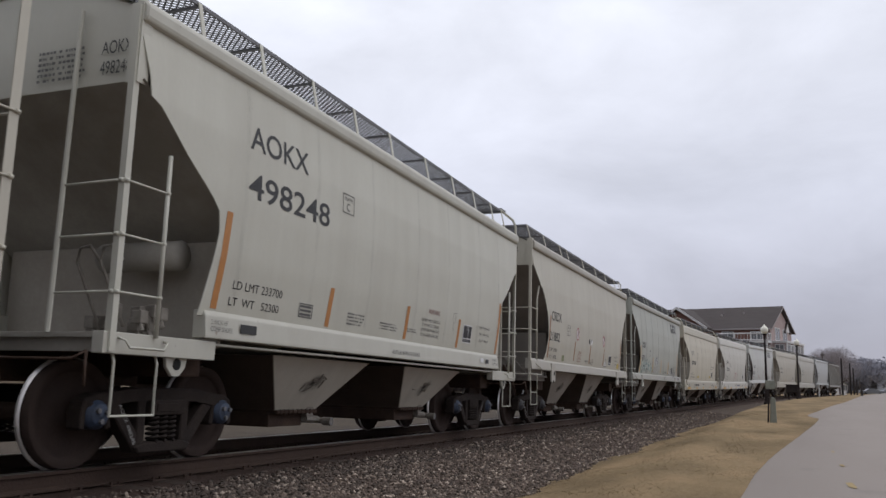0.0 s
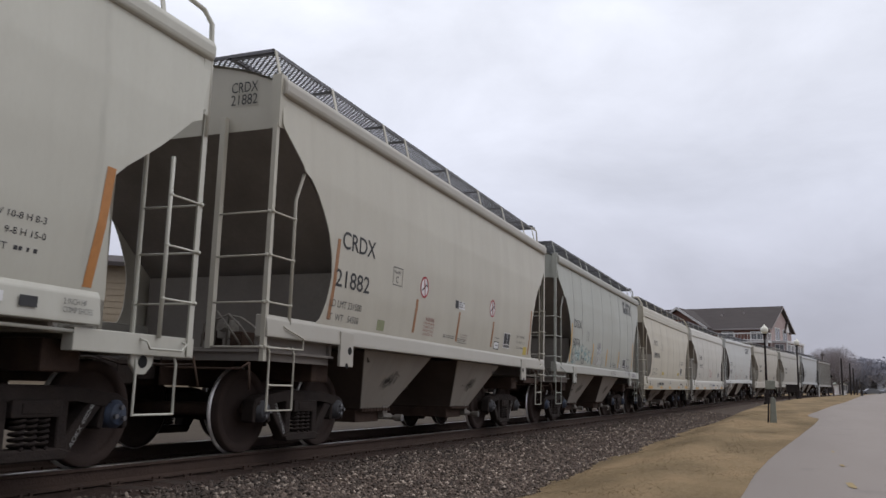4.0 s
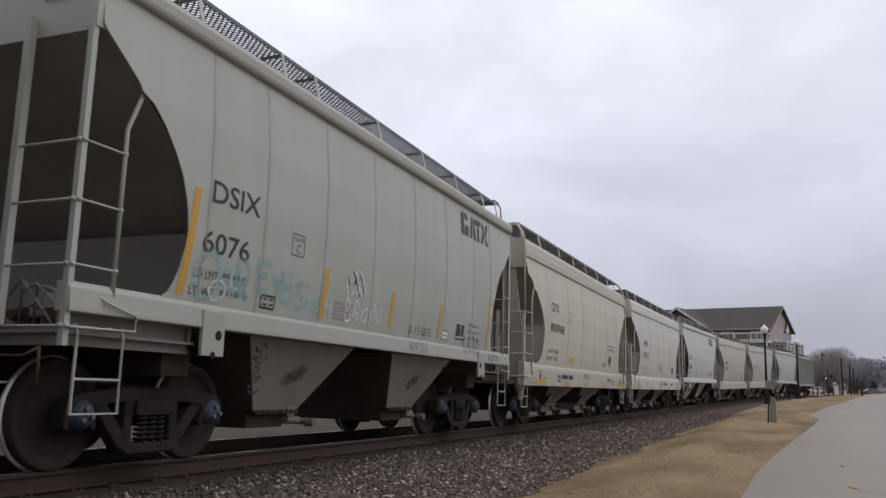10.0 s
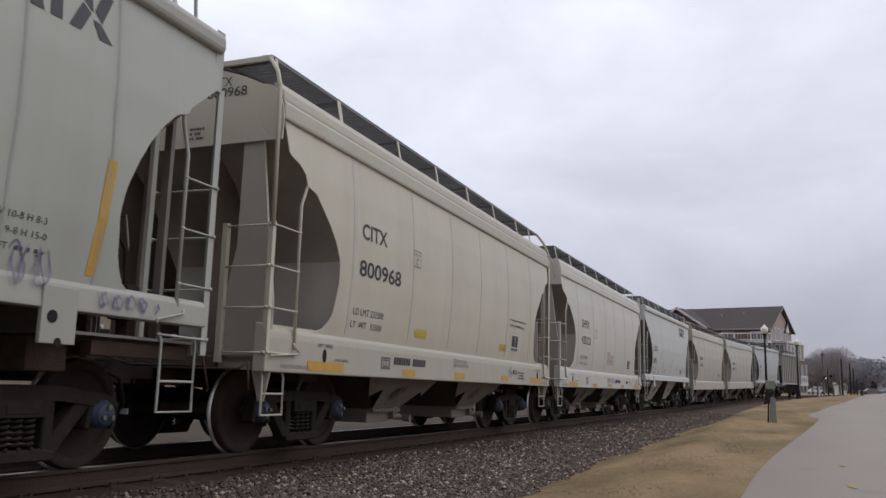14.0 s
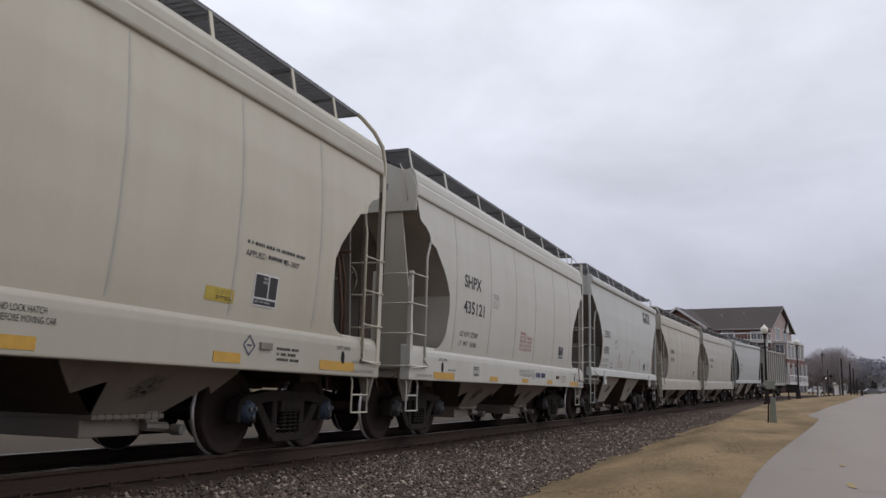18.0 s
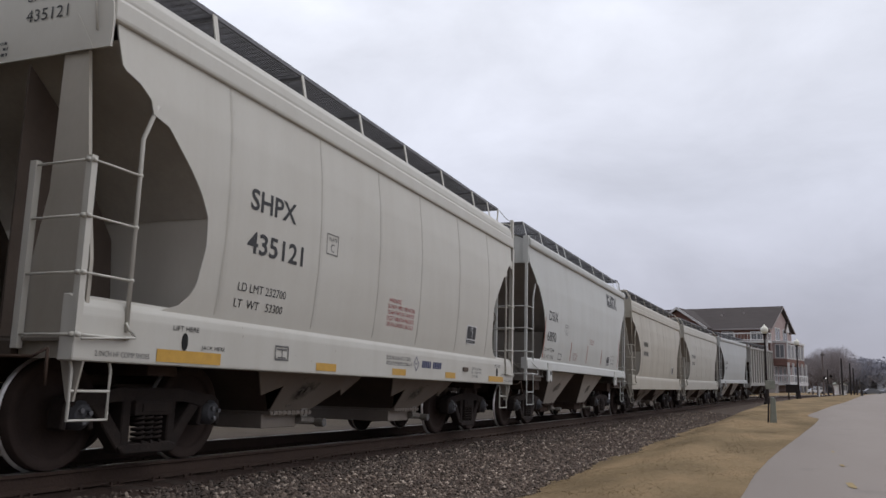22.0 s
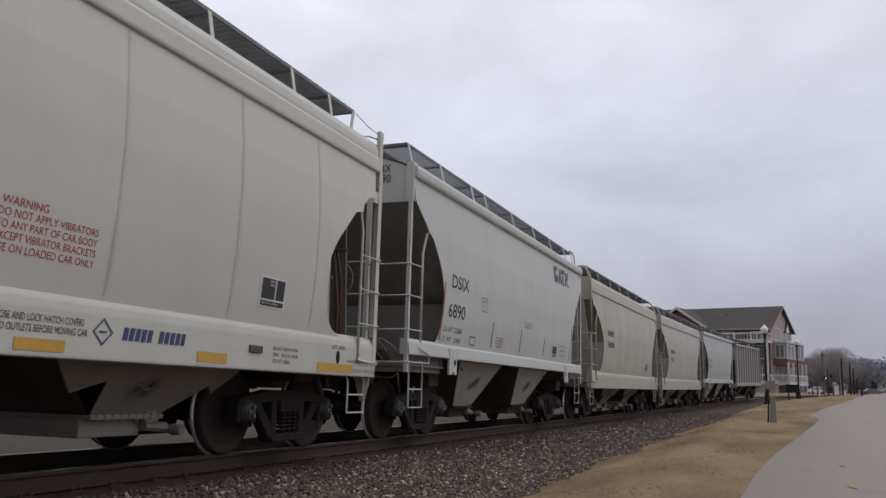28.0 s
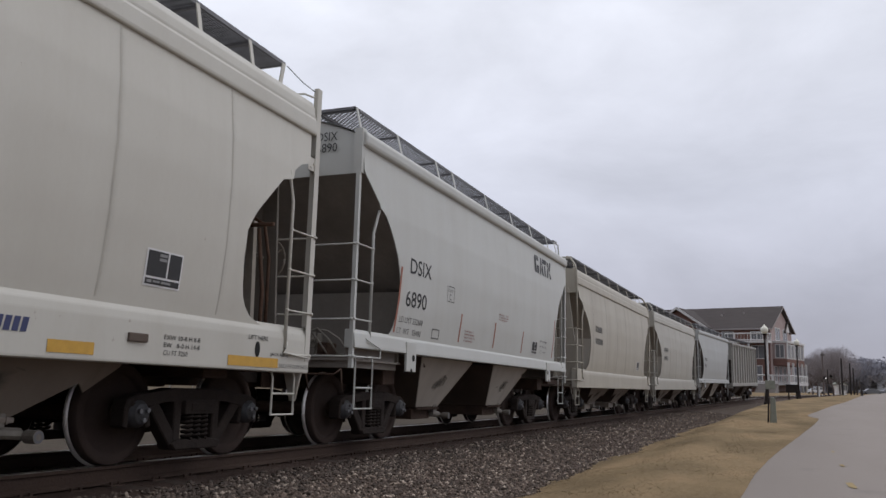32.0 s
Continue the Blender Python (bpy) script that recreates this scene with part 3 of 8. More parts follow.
def brush(car, name, prof, strokes, w, material, side=1):
    """Sprayed lines: each stroke is a run of (s, z) points."""
    bm = bmesh.new()
    for st in strokes:
        for (a, b), (c, d) in zip(st, st[1:]):
            l = math.hypot(c - a, d - b) or 1e-4
            nx, nz = -(d - b) / l * w / 2, (c - a) / l * w / 2
            ex, ez = (c - a) / l * w * 0.3, (d - b) / l * w * 0.3
            q = [(a + nx - ex, b + nz - ez), (a - nx - ex, b - nz - ez), (c - nx + ex, d - nz + ez), (c + nx + ex, d + nz + ez)]
            bm.faces.new([bm.verts.new(on_side(prof, side, s, z, 0.006)) for s, z in q])
    return part(name, bm, material, car)


def spray(car, name, prof, strokes, w, material, side=1, off=0.006):
    """Soft rounded strokes along runs of (s, z) points."""
    bm = bmesh.new()
    soft = bm.verts.layers.float.new("soft")
    for st in strokes:
        p = [np.array(q, float) for q in st]
        p = [2 * p[0] - p[1]] + p + [2 * p[-1] - p[-2]]
        run = []
        for a, b, c, d in zip(p, p[1:], p[2:], p[3:]):
            for t in np.linspace(0, 1, 6)[:-1]:
                run.append(0.5 * (2 * b + (c - a) * t + (2 * a - 5 * b + 4 * c - d) * t * t + (3 * b - a - 3 * c + d) * t ** 3))
        run.append(p[-2])
        rows = []
        for k, q in enumerate(run):
            d = run[min(k + 1, len(run) - 1)] - run[max(k - 1, 0)]
            nrm = np.array([-d[1], d[0]]) / (np.hypot(*d) or 1.0) * w / 2
            row = []
            for g, amount in ((-1, 0.0), (0, 1.0), (1, 0.0)):
                v = bm.verts.new(on_side(prof, side, *(q + g * nrm), off))
                v[soft] = amount if 0 < k < len(run) - 1 else 0.35 * amount
                row.append(v)
            rows.append(row)
        for a, b in zip(rows, rows[1:]):
            for g in (0, 1):
                bm.faces.new((a[g], a[g + 1], b[g + 1], b[g]))
    return part(name, bm, material, car)


def decal(car, prof, s0, z0, w=0.42, h=0.31):
    """The black consolidated stencil in its white border."""
    p = patch(car, "stencil_panel", prof, s0, s0 + w, z0, z0 + h, M_WHITE, label="black panel with a white border")
    for a, b, c, d in ((0.04, 0.57, 0.27, 0.95), (0.62, 0.96, 0.27, 0.95), (0.04, 0.96, 0.05, 0.21)):
        patch(p, "black_field", prof, s0 + a * w, s0 + b * w, z0 + c * h, z0 + d * h, M_BLACK, off=0.007)
    for a, b, c, d in ((0.34, 0.54, 0.82, 0.90), (0.34, 0.54, 0.70, 0.78), (0.08, 0.20, 0.09, 0.17), (0.24, 0.42, 0.11, 0.16), (0.47, 0.72, 0.10, 0.16)):
        patch(p, "small_print", prof, s0 + a * w, s0 + b * w, z0 + c * h, z0 + d * h, M_DULLPRINT, off=0.010)


def expanded_grating(car, x0, x1, y0, y1, z, pitch=0.075, label="", cross=False):
    """A walkway of expanded metal: a rim with two families of slanted strands."""
    bm = bmesh.new()
    t = 0.017
    for a, b, c, d in ((x0, x1, y0, y0 + 0.03), (x0, x1, y1 - 0.03, y1), (x0, x0 + 0.025, y0, y1), (x1 - 0.025, x1, y0, y1)):
        box(bm, a, b, c, d, z - 0.02, z + 0.02)
    w = x1 - x0
    n = int((y1 - y0) / pitch)
    ratio = pitch / 0.084
    for fam in (-1, 1):
        for i in range(-int(w * ratio / pitch) - 1, n + int(w * ratio / pitch) + 2):
            ya = y0 + i * pitch
            yb = ya + fam * w * ratio
            # clip to the rim
            t0, t1 = 0.0, 1.0
            for lim, sgn in ((y0, 1), (y1, -1)):
                fa, fb = (ya - lim) * sgn, (yb - lim) * sgn
                if fa < 0 and fb < 0:
                    t1 = -1
                elif fa < 0:
                    t0 = max(t0, fa / (fa - fb))
                elif fb < 0:
                    t1 = min(t1, fa / (fa - fb))
            if t1 - t0 < 0.02:
                continue
            p = Vector((x0 + w * t0, ya + (yb - ya) * t0, z))
            q = Vector((x0 + w * t1, ya + (yb - ya) * t1, z))
            d = (q - p).normalized()
            u = Vector((d.y, -d.x, 0)) * t / 2
            lo = [bm.verts.new(v) for v in (p - u, p + u, q + u, q - u)]
            hi = [bm.verts.new(v + Vector((0, 0, 0.007))) for v in (p - u, p + u, q + u, q - u)]
            bm.faces.new(lo)
            bm.faces.new(hi)
            for k in range(4):
                bm.faces.new((lo[k], lo[(k + 1) % 4], hi[(k + 1) % 4], hi[k]))
    return part("running_board", bm, M_BOARD, car, label or "grey expanded-metal running board")


def bar_grating(car, x0, x1, y0, y1, z):
    """A walkway of close-set bars, dense enough to look dark from below."""
    bm = bmesh.new()
    for a, b, c, d in ((x0, x1, y0, y0 + 0.03), (x0, x1, y1 - 0.03, y1), (x0, x0 + 0.012, y0, y1), (x1 - 0.012, x1, y0, y1)):
        box(bm, a, b, c, d, z - 0.02, z + 0.025)
    n = int((x1 - x0) / 0.032)
    for i in range(1, n):
        x = x0 + (x1 - x0) * i / n
        box(bm, x - 0.004, x + 0.004, y0, y1, z - 0.016, z + 0.016)
    k = int((y1 - y0) / 0.10)
    for i in range(1, k):
        y = y0 + (y1 - y0) * i / k
        box(bm, x0, x1, y - 0.005, y + 0.005, z - 0.008, z + 0.012)
    return part("running_board", bm, M_BOARD, car, "dark bar-grating running board")


def post(car, pts, r, material, name="ladder_post"):
    bm = bmesh.new()
    tube(bm, pts, r, 8)
    return part(name, bm, material, car, smooth=True)


def angle_iron(car, x, y, z0, z1, e, side, material, w=0.055, name="corner_post"):
    """An upright L section."""
    bm = bmesh.new()
    poly = [(x, y), (x - side * w, y), (x - side * w, y - e * 0.009), (x - side * 0.009, y - e * 0.009), (x - side * 0.009, y - e * w), (x, y - e * w)]
    prism(bm, poly, "z", z0, z1)
    return part(name, bm, material, car)


def rung(car, a, b, material, drop=0.0):
    a, b = Vector(a), Vector(b)
    bm = bmesh.new()
    tube(bm, [a, b], 0.011, 6)
    d = (b - a).normalized()
    for p in (a, b):
        tube(bm, [p - d * 0.018, p + d * 0.018], 0.02, 6)
    return part("rung", bm, material, car, smooth=True)


def stirrup(car, x, ya, yb, ztop, zs, material):
    bm = bmesh.new()
    tube(bm, [(x - 0.03, ya, ztop), (x, ya, ztop - 0.08), (x, ya, zs[0]), (x, yb, zs[0]), (x, yb, ztop - 0.08), (x - 0.03, yb, ztop)], 0.014, 6)
    for z in zs[1:]:
        tube(bm, [(x, ya, z), (x, yb, z)], 0.012, 6)
    return part("sill_step", bm, material, car, smooth=False)


def grab(car, pts, material, r=0.011):
    bm = bmesh.new()
    tube(bm, pts, r, 6)
    return part("grab_iron", bm, material, car, smooth=True)


BAY_A = ((-1.19, 1.0), (1.19, 1.0), (0.46, 0.0), (-0.46, 0.0))
BAY_B = ((-1.22, 1.0), (1.28, 1.0), (1.27, 0.86), (1.04, 0.42), (0.93, 0.58), (0.43, 0.0), (-0.45, 0.0), (-0.50, 0.62), (-0.84, 0.40), (-1.10, 0.80))


def hopper_bay(car, y, ztop, zbot, material, wide=1.33, shape=BAY_A, gate_mat=None, low=0.92):
    """A discharge bay: leaning side plates, slope sheets with painted-in shade between them, gate frame and outlet
    shaft.
    """
    at = lambda p, s, o=0.0: Vector((s * (low + (wide - low) * p[1] + o), y + p[0], zbot + (ztop - zbot) * p[1]))
    bm = bmesh.new()
    for s in (-1, 1):
        out, inn = [bm.verts.new(at(p, s)) for p in shape], [bm.verts.new(at(p, s, -0.014)) for p in shape]
        bm.faces.new(out)
        bm.faces.new(list(reversed(inn)))
        for k in range(len(shape)):
            bm.faces.new((out[k], out[(k + 1) % len(shape)], inn[(k + 1) % len(shape)], inn[k]))
    bm.verts.ensure_lookup_table()
    n = len(shape)
    bm.faces.new((bm.verts[0], bm.verts[n], bm.verts[3 * n], bm.verts[2 * n]))
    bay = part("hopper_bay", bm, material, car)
    # the slopes are far darker than the side plates: shade put into colour
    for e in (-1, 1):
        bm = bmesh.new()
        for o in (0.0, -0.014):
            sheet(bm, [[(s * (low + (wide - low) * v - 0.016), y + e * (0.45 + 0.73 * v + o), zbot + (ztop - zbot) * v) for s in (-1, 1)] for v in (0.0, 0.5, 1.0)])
        part("bay_slope", bm, S_BAY, bay, "brown slope sheet with shade in its colour")
    bm = bmesh.new()
    box(bm, -low - 0.04, low + 0.04, y - 0.47, y + 0.47, zbot - 0.03, zbot + 0.012, 0.006)
    box(bm, -low + 0.06, low - 0.06, y - 0.50, y + 0.26, zbot - 0.19, zbot - 0.025, 0.012)
    for s in (-1, 1):
        for k in range(-4, 5):
            box(bm, s * (low + 0.035) - 0.012, s * (low + 0.035) + 0.012, y + k * 0.10 - 0.008, y + k * 0.10 + 0.008, zbot - 0.04, zbot + 0.02)
    part("outlet_gate", bm, gate_mat or M_STEEL_DARK, bay)
    bm = bmesh.new()
    tube(bm, [(-1.08, y + 0.62, zbot - 0.14), (1.08, y + 0.62, zbot - 0.14)], 0.032, 8)
    for s in (-1, 1):
        tube(bm, [(s * (low - 0.02), y + 0.26, zbot - 0.10), (s * (low - 0.02), y + 0.58, zbot - 0.12)], 0.05, 8)
        box(bm, *sorted((s * (low - 0.10), s * (low + 0.03))), y + 0.24, y + 0.40, zbot - 0.07, zbot + 0.06, 0.012)
        tube(bm, [(s * 0.98, y + 0.62, zbot - 0.14), (s * 1.10, y + 0.62, zbot - 0.14)], 0.055, 12)
    part("gate_shaft", bm, M_LEVER, bay, "worn steel gate shaft")
    for s in (-1, 1):
        bm = bmesh.new()
        for k in range(16):
            a, b = k * math.pi / 8, (k + 1) * math.pi / 8
            q = [(r * math.cos(t), r * math.sin(t)) for r, t in ((0.028, a), (0.048, a), (0.048, b), (0.028, b))]
            bm.faces.new([bm.verts.new((s * 1.104, y + 0.62 + u, zbot - 0.14 + v)) for u, v in q])
        part("shaft_socket", bm, M_BOLT, bay, "bright steel socket ring")
    # the vibrator bracket on each side: two rails with rubbed, greasy steel round them
    for s in (-1, 1):
        bm = bmesh.new()
        rnd = random.Random(int(y * 100) + s)
        c = at((0.02, 0.52), s, 0.004)
        u = Vector((0, 1, 0))
        v = (at((0, 1.0), s) - at((0, 0.0), s)).normalized()
        n = u.cross(v) * s
        if n.x * s < 0:
            n = -n
        blot = bmesh.new()
        soft = blot.verts.layers.float.new("soft")
        mid = blot.verts.new(c)
        mid[soft] = 1.0
        rim = []
        for k in range(18):
            q = k * math.pi / 9
            g = rnd.uniform(0.75, 1.1)
            rim.append(blot.verts.new(c + u * (0.30 * g * math.cos(q)) + v * (0.17 * g * math.sin(q) + 0.10 * math.cos(q))))
        for k in range(18):
            blot.faces.new((mid, rim[k], rim[(k + 1) % 18]))
        part("grease_stain", blot, M_SOOT, bay, "dark greasy stain")
        for k in range(12):
            p, a = (rnd.gauss(0, 0.12), rnd.gauss(0, 0.07)), rnd.uniform(-0.4, 1.5)
            d, w = u * math.cos(a) + v * math.sin(a), rnd.uniform(0.006, 0.020)
            e, h = d.cross(n), rnd.uniform(0.02, 0.07)
            o = c + u * p[0] + v * (p[1] + p[0] * 0.35)
            ring = [o + d * h + e * w, o - d * h + e * w * 0.4, o - d * h - e * w, o + d * h * 0.8 - e * w * 0.6]
            lo, hi = [bm.verts.new(q) for q in ring], [bm.verts.new(q + n * 0.007) for q in ring]
            bm.faces.new(hi)
            for i in range(4):
                bm.faces.new((lo[i], lo[(i + 1) % 4], hi[(i + 1) % 4], hi[i]))
        tagged(part("vibrator_bracket", bm, M_GREASE, bay, "greasy rubbed bracket"), kind="stuff")
    return bay


def underframe(car, material, bogie=BOGIE):
    bm = bmesh.new()
    for s in (-1, 1):
        box(bm, s * 0.17 - 0.012, s * 0.17 + 0.012, -5.7, 5.7, 0.74, 1.10)
    box(bm, -0.30, 0.30, -5.7, 5.7, 1.09, 1.115)
    part("centre_sill", bm, M_STEEL_DARK, car)
    for e in (-1, 1):
        bm = bmesh.new()
        box(bm, -1.30, 1.30, e * bogie - 0.20, e * bogie + 0.20, 0.82, 1.08, 0.02)
        box(bm, -0.45, 0.45, e * bogie - 0.3, e * bogie + 0.3, 0.72, 0.83, 0.02)
        part("body_bolster", bm, M_STEEL_DARK, car)
        shared("coupler", COUPLER, car, m=pose(0, e * 6.08, 0, 0, 0, 0 if e < 0 else 180))
        bm = bmesh.new()
        tube(bm, [(0.32 * e, e * 5.8, 0.86), (0.34 * e, e * 6.0, 0.80), (0.28 * e, e * 6.15, 0.55), (0.12 * e, e * 6.30, 0.48), (0.02, e * 6.36, 0.52)], 0.022, 8)
        part("air_hose", bm, M_HOSE, car, smooth=True)
        if e > 0:
            bm = bmesh.new()
            box(bm, 0.12, 0.22, 6.30, 6.31, 0.42, 0.48)
            part("hose_tag", bm, M_WHITE, car, "small white tag")
        bm = bmesh.new()
        tube(bm, [(1.45, e * 5.86, 1.0), (1.4, e * 5.95, 0.93), (0.5, e * 5.98, 0.93), (0.1, e * 6.02, 1.02)], 0.013, 6)
        tube(bm, [(1.45, e * 5.86, 1.0), (1.5, e * 5.9, 0.72)], 0.013, 6)
        part("uncoupling_lever", bm, M_STEEL_DARK, car, smooth=True)


def roof_and_ends(car, paint, prof, z_eave, lat, slope_mat, end_y=5.63, z_slope=3.62, rise=0.37, shoulder=(), ahead=0.0):
    """The arched roof, the upright end panels and the slope sheets beneath them."""
    zs = lambda x: z_eave + rise * (1 - (x / lat) ** 2)
    bm = bmesh.new()
    xs = np.linspace(-lat, lat, 17)
    for o in (0.0, -0.012):
        sheet(bm, [[(x, y, zs(x) + o) for x in xs] for y in (-5.66, 0, 5.66)])
    part("roof", bm, paint, car, smooth=True)
    for e in (-1, 1):
        bm = bmesh.new()
        if shoulder:
            arch = [(x, zs(x) - 0.02) for x in xs if abs(x) < shoulder[0][0] - 0.03]
            poly = [(-x, z) for x, z in reversed(shoulder)] + arch + list(shoulder)
        else:
            poly = [(-lat, z_slope)] + [(x, zs(x) - 0.02) for x in xs] + [(lat, z_slope)]
        prism(bm, poly, "y", e * (end_y + ahead), e * (end_y + ahead - 0.02))
        part("end_panel", bm, paint, car)
        bm = bmesh.new()
        rows, foot = [], []
        for k in range(15):
            u = k / 14
            if shoulder and e < 0:
                # it bends over to an upright foot
                z = 3.56 - 2.5 * u
                y, w = -FOOT_B(z), prof(z) - 0.012
                (rows if k < 8 else foot).append([(-w, y, z), (w, y, z)])
                if k == 7:
                    foot.append(rows[-1])
                continue
            y, z = e * (end_y - 0.01 + (2.75 - end_y) * u), z_slope + 0.01 + (1.12 - z_slope) * u
            w = min((prof(z) if prof else lat) - 0.016, 1.285 if z < 1.45 else 9.0)
            rows.append([(-w, y, z), (w, y, z)])
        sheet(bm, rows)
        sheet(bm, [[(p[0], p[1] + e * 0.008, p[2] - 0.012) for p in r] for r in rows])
        # the foot has a paler colour for the light that reaches it
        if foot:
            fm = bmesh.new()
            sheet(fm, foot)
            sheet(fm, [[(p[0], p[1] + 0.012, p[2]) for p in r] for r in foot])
            part("bulkhead", fm, S_FOOT, car, "grey foot of the slope sheet, lightened as if lit", smooth=True)
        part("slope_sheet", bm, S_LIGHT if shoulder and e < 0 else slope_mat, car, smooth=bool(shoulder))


def end_ladders(car, paint, e, ymain, ysec, ztop, zbot, rungs, zsec, xm=1.53, lean_sec=True, inner=0.74, end_rungs=True, wide=0.055):
    """Corner ladders on both sides of one end, with the grab irons across the end."""
    for side in (-1, 1):
        angle_iron(car, side * xm, e * ymain, zbot, ztop, e, side, paint, wide)
        p = [(side * xm, e * ysec, zsec[0]), (side * xm, e * ysec, zsec[1])]
        if lean_sec:
            p += [(side * (xm + 0.01), e * (ysec - 0.10), zsec[1] + 0.26), (side * (xm + 0.02), e * (ysec - 0.12), zsec[1] + 0.34)]
        post(car, p, 0.020, paint)
        for z in rungs:
            rung(car, (side * (xm + 0.005), e * (ymain - 0.02), z), (side * (xm + 0.005), e * ysec, z), paint)
            if end_rungs:
                rung(car, (side * (xm - 0.03), e * (ymain + 0.005), z), (side * inner, e * (ymain - 0.02), z), paint)


def post_and_brackets(car, ys, lat, z0, z1, xtop, paint):
    for side in (-1, 1):
        for y in ys:
            bm = bmesh.new()
            prism(bm, [(side * lat, z0), (side * (lat - 0.012), z0), (side * (xtop - 0.012), z1), (side * xtop, z1)], "y", y - 0.028, y + 0.028)
            part("board_bracket", bm, paint, car)
            bm = bmesh.new()
            prism(bm, [(y - 0.016, z1 - 0.05), (y + 0.016, z1 - 0.05), (y + 0.016, z1 - 0.022), (y - 0.016, z1 - 0.022)], "x", *sorted((side * 0.80, side * (xtop - 0.015))))
            part("board_support", bm, M_BOARD, car)


def jacking_pad(car, y, z0, z1, paint, x=1.552):
    for side in (-1, 1):
        bm = bmesh.new()
        box(bm, side * x - 0.02, side * x + 0.02, y - 0.17, y + 0.17, z0, z1, 0.008)
        p = part("jacking_pad", bm, paint, car)
        bm = bmesh.new()
        yy = y - math.copysign(0.07, y)
        tube(bm, [(side * (x + 0.018), yy, z0 + 0.20), (side * (x + 0.023), yy, z0 + 0.20)], 0.05, 12)
        part("lifting_hole", bm, M_HOSE, p, "black hole")
        bm = bmesh.new()
        tube(bm, [(side * (x + 0.018), y, z0 + 0.012), (side * (x + 0.023), y, z0 + 0.012)], 0.035, 12)
        part("lifting_hole", bm, M_HOSE, p, "black hole")


def end_machinery(car, paint, grimy, e):
    """Brake gear on the end platform: on the tail end a reservoir, cylinder, pillars and pipes, on the head end a few pipes."""
    if e > 0:
        for x, y, w, d, mat in ((0.48, 5.05, 0.26, 0.05, grimy), (-0.35, 4.95, 0.34, 0.05, grimy), (-0.95, 5.2, 0.24, 0.06, M_TRUCK), (1.05, 4.72, 0.12, 0.05, M_TRUCK), (0.78, 5.0, 0.10, 0.08, M_STEEL_DARK), (-1.30, 4.7, 0.30, 0.06, M_STEEL_DARK)):
            bm = bmesh.new()
            box(bm, x - w / 2, x + w / 2, y - d / 2, y + d / 2, 1.12, 3.60 - (5.2 - y) * 1.1, 0.006)
            part("end_pillar", bm, mat, car)
        bm = bmesh.new()
        tube(bm, [(0.15, 5.10, 1.12), (0.15, 5.12, 3.1)], 0.065, 10)
        part("end_pipe", bm, grimy, car, smooth=True)
        bm = bmesh.new()
        box(bm, -1.05, 0.36, 4.76, 5.0, 1.30, 2.55, 0.02)
        part("brake_box", bm, M_STEEL_DARK, car, "dark grimy brake gear box")
        bm = bmesh.new()
        lathe(bm, [(-0.78, 0.0), (-0.76, 0.12), (-0.68, 0.19), (0.46, 0.19), (0.54, 0.12), (0.56, 0.0)], 18)
        for v in bm.verts:
            v.co += Vector((0.1, 4.62, 1.78))
        part("air_reservoir", bm, M_TRUCK, car, "rusty air reservoir", smooth=True)
        bm = bmesh.new()
        tube(bm, [(-0.2, 4.95, 1.38), (0.30, 4.95, 1.38)], 0.15, 14)
        tube(bm, [(0.30, 4.95, 1.38), (0.62, 4.95, 1.40)], 0.04, 8)
        box(bm, 0.56, 0.64, 4.7, 5.3, 1.34, 1.46, 0.01)
        part("brake_cylinder", bm, M_STEEL_DARK, car, "grimy brake cylinder", smooth=False)
        bm = bmesh.new()
        tube(bm, [(0.72, 5.25, 1.15), (0.70, 5.25, 1.9), (0.78, 5.25, 2.25), (0.92, 5.25, 2.3), (0.98, 5.25, 2.0), (0.95, 5.2, 1.5)], 0.014, 6)
        tube(bm, [(0.50, 5.3, 1.15), (0.48, 5.3, 2.05), (0.60, 5.3, 2.3)], 0.012, 6)
        part("brake_pipe", bm, M_LEVER, car, smooth=True)
    else:
        bm = bmesh.new()
        tube(bm, [(0.9, -5.2, 1.13), (1.05, -5.1, 1.22), (1.3, -4.9, 1.20), (1.36, -4.6, 1.16)], 0.016, 6)
        tube(bm, [(0.6, -4.6, 1.18), (1.34, -4.7, 1.24)], 0.03, 8)
        box(bm, 1.02, 1.16, -4.86, -4.70, 1.14, 1.30, 0.012)
        part("retaining_valve", bm, M_LEVER, car, "worn valve and pipes")
        for k, (x, z) in enumerate(((0.30, 1.30), (0.52, 1.42), (0.75, 1.28), (1.22, 1.30))):
            bm = bmesh.new()
            box(bm, x - 0.09, x + 0.08, -5.02 - 0.06 * k, -4.88, z - 0.12, z + 0.10, 0.018)
            tube(bm, [(x, -5.06, z), (x + 0.02, -5.16, z + 0.02)], 0.05, 8)
            part("valve_body", bm, M_LEVER if k % 2 else M_STEEL_DARK, car)
        for k in range(3):
            bm = bmesh.new()
            x = 0.35 + 0.17 * k
            tube(bm, [(x, -5.25, 1.16), (x + 0.06, -5.30, 1.45 + 0.05 * k), (x + 0.24, -5.32, 1.60 - 0.04 * k), (x + 0.40, -5.30, 1.42), (x + 0.52, -5.22, 1.22)], 0.014, 6)
            part("brake_pipe", bm, M_LEVER, car, smooth=True)


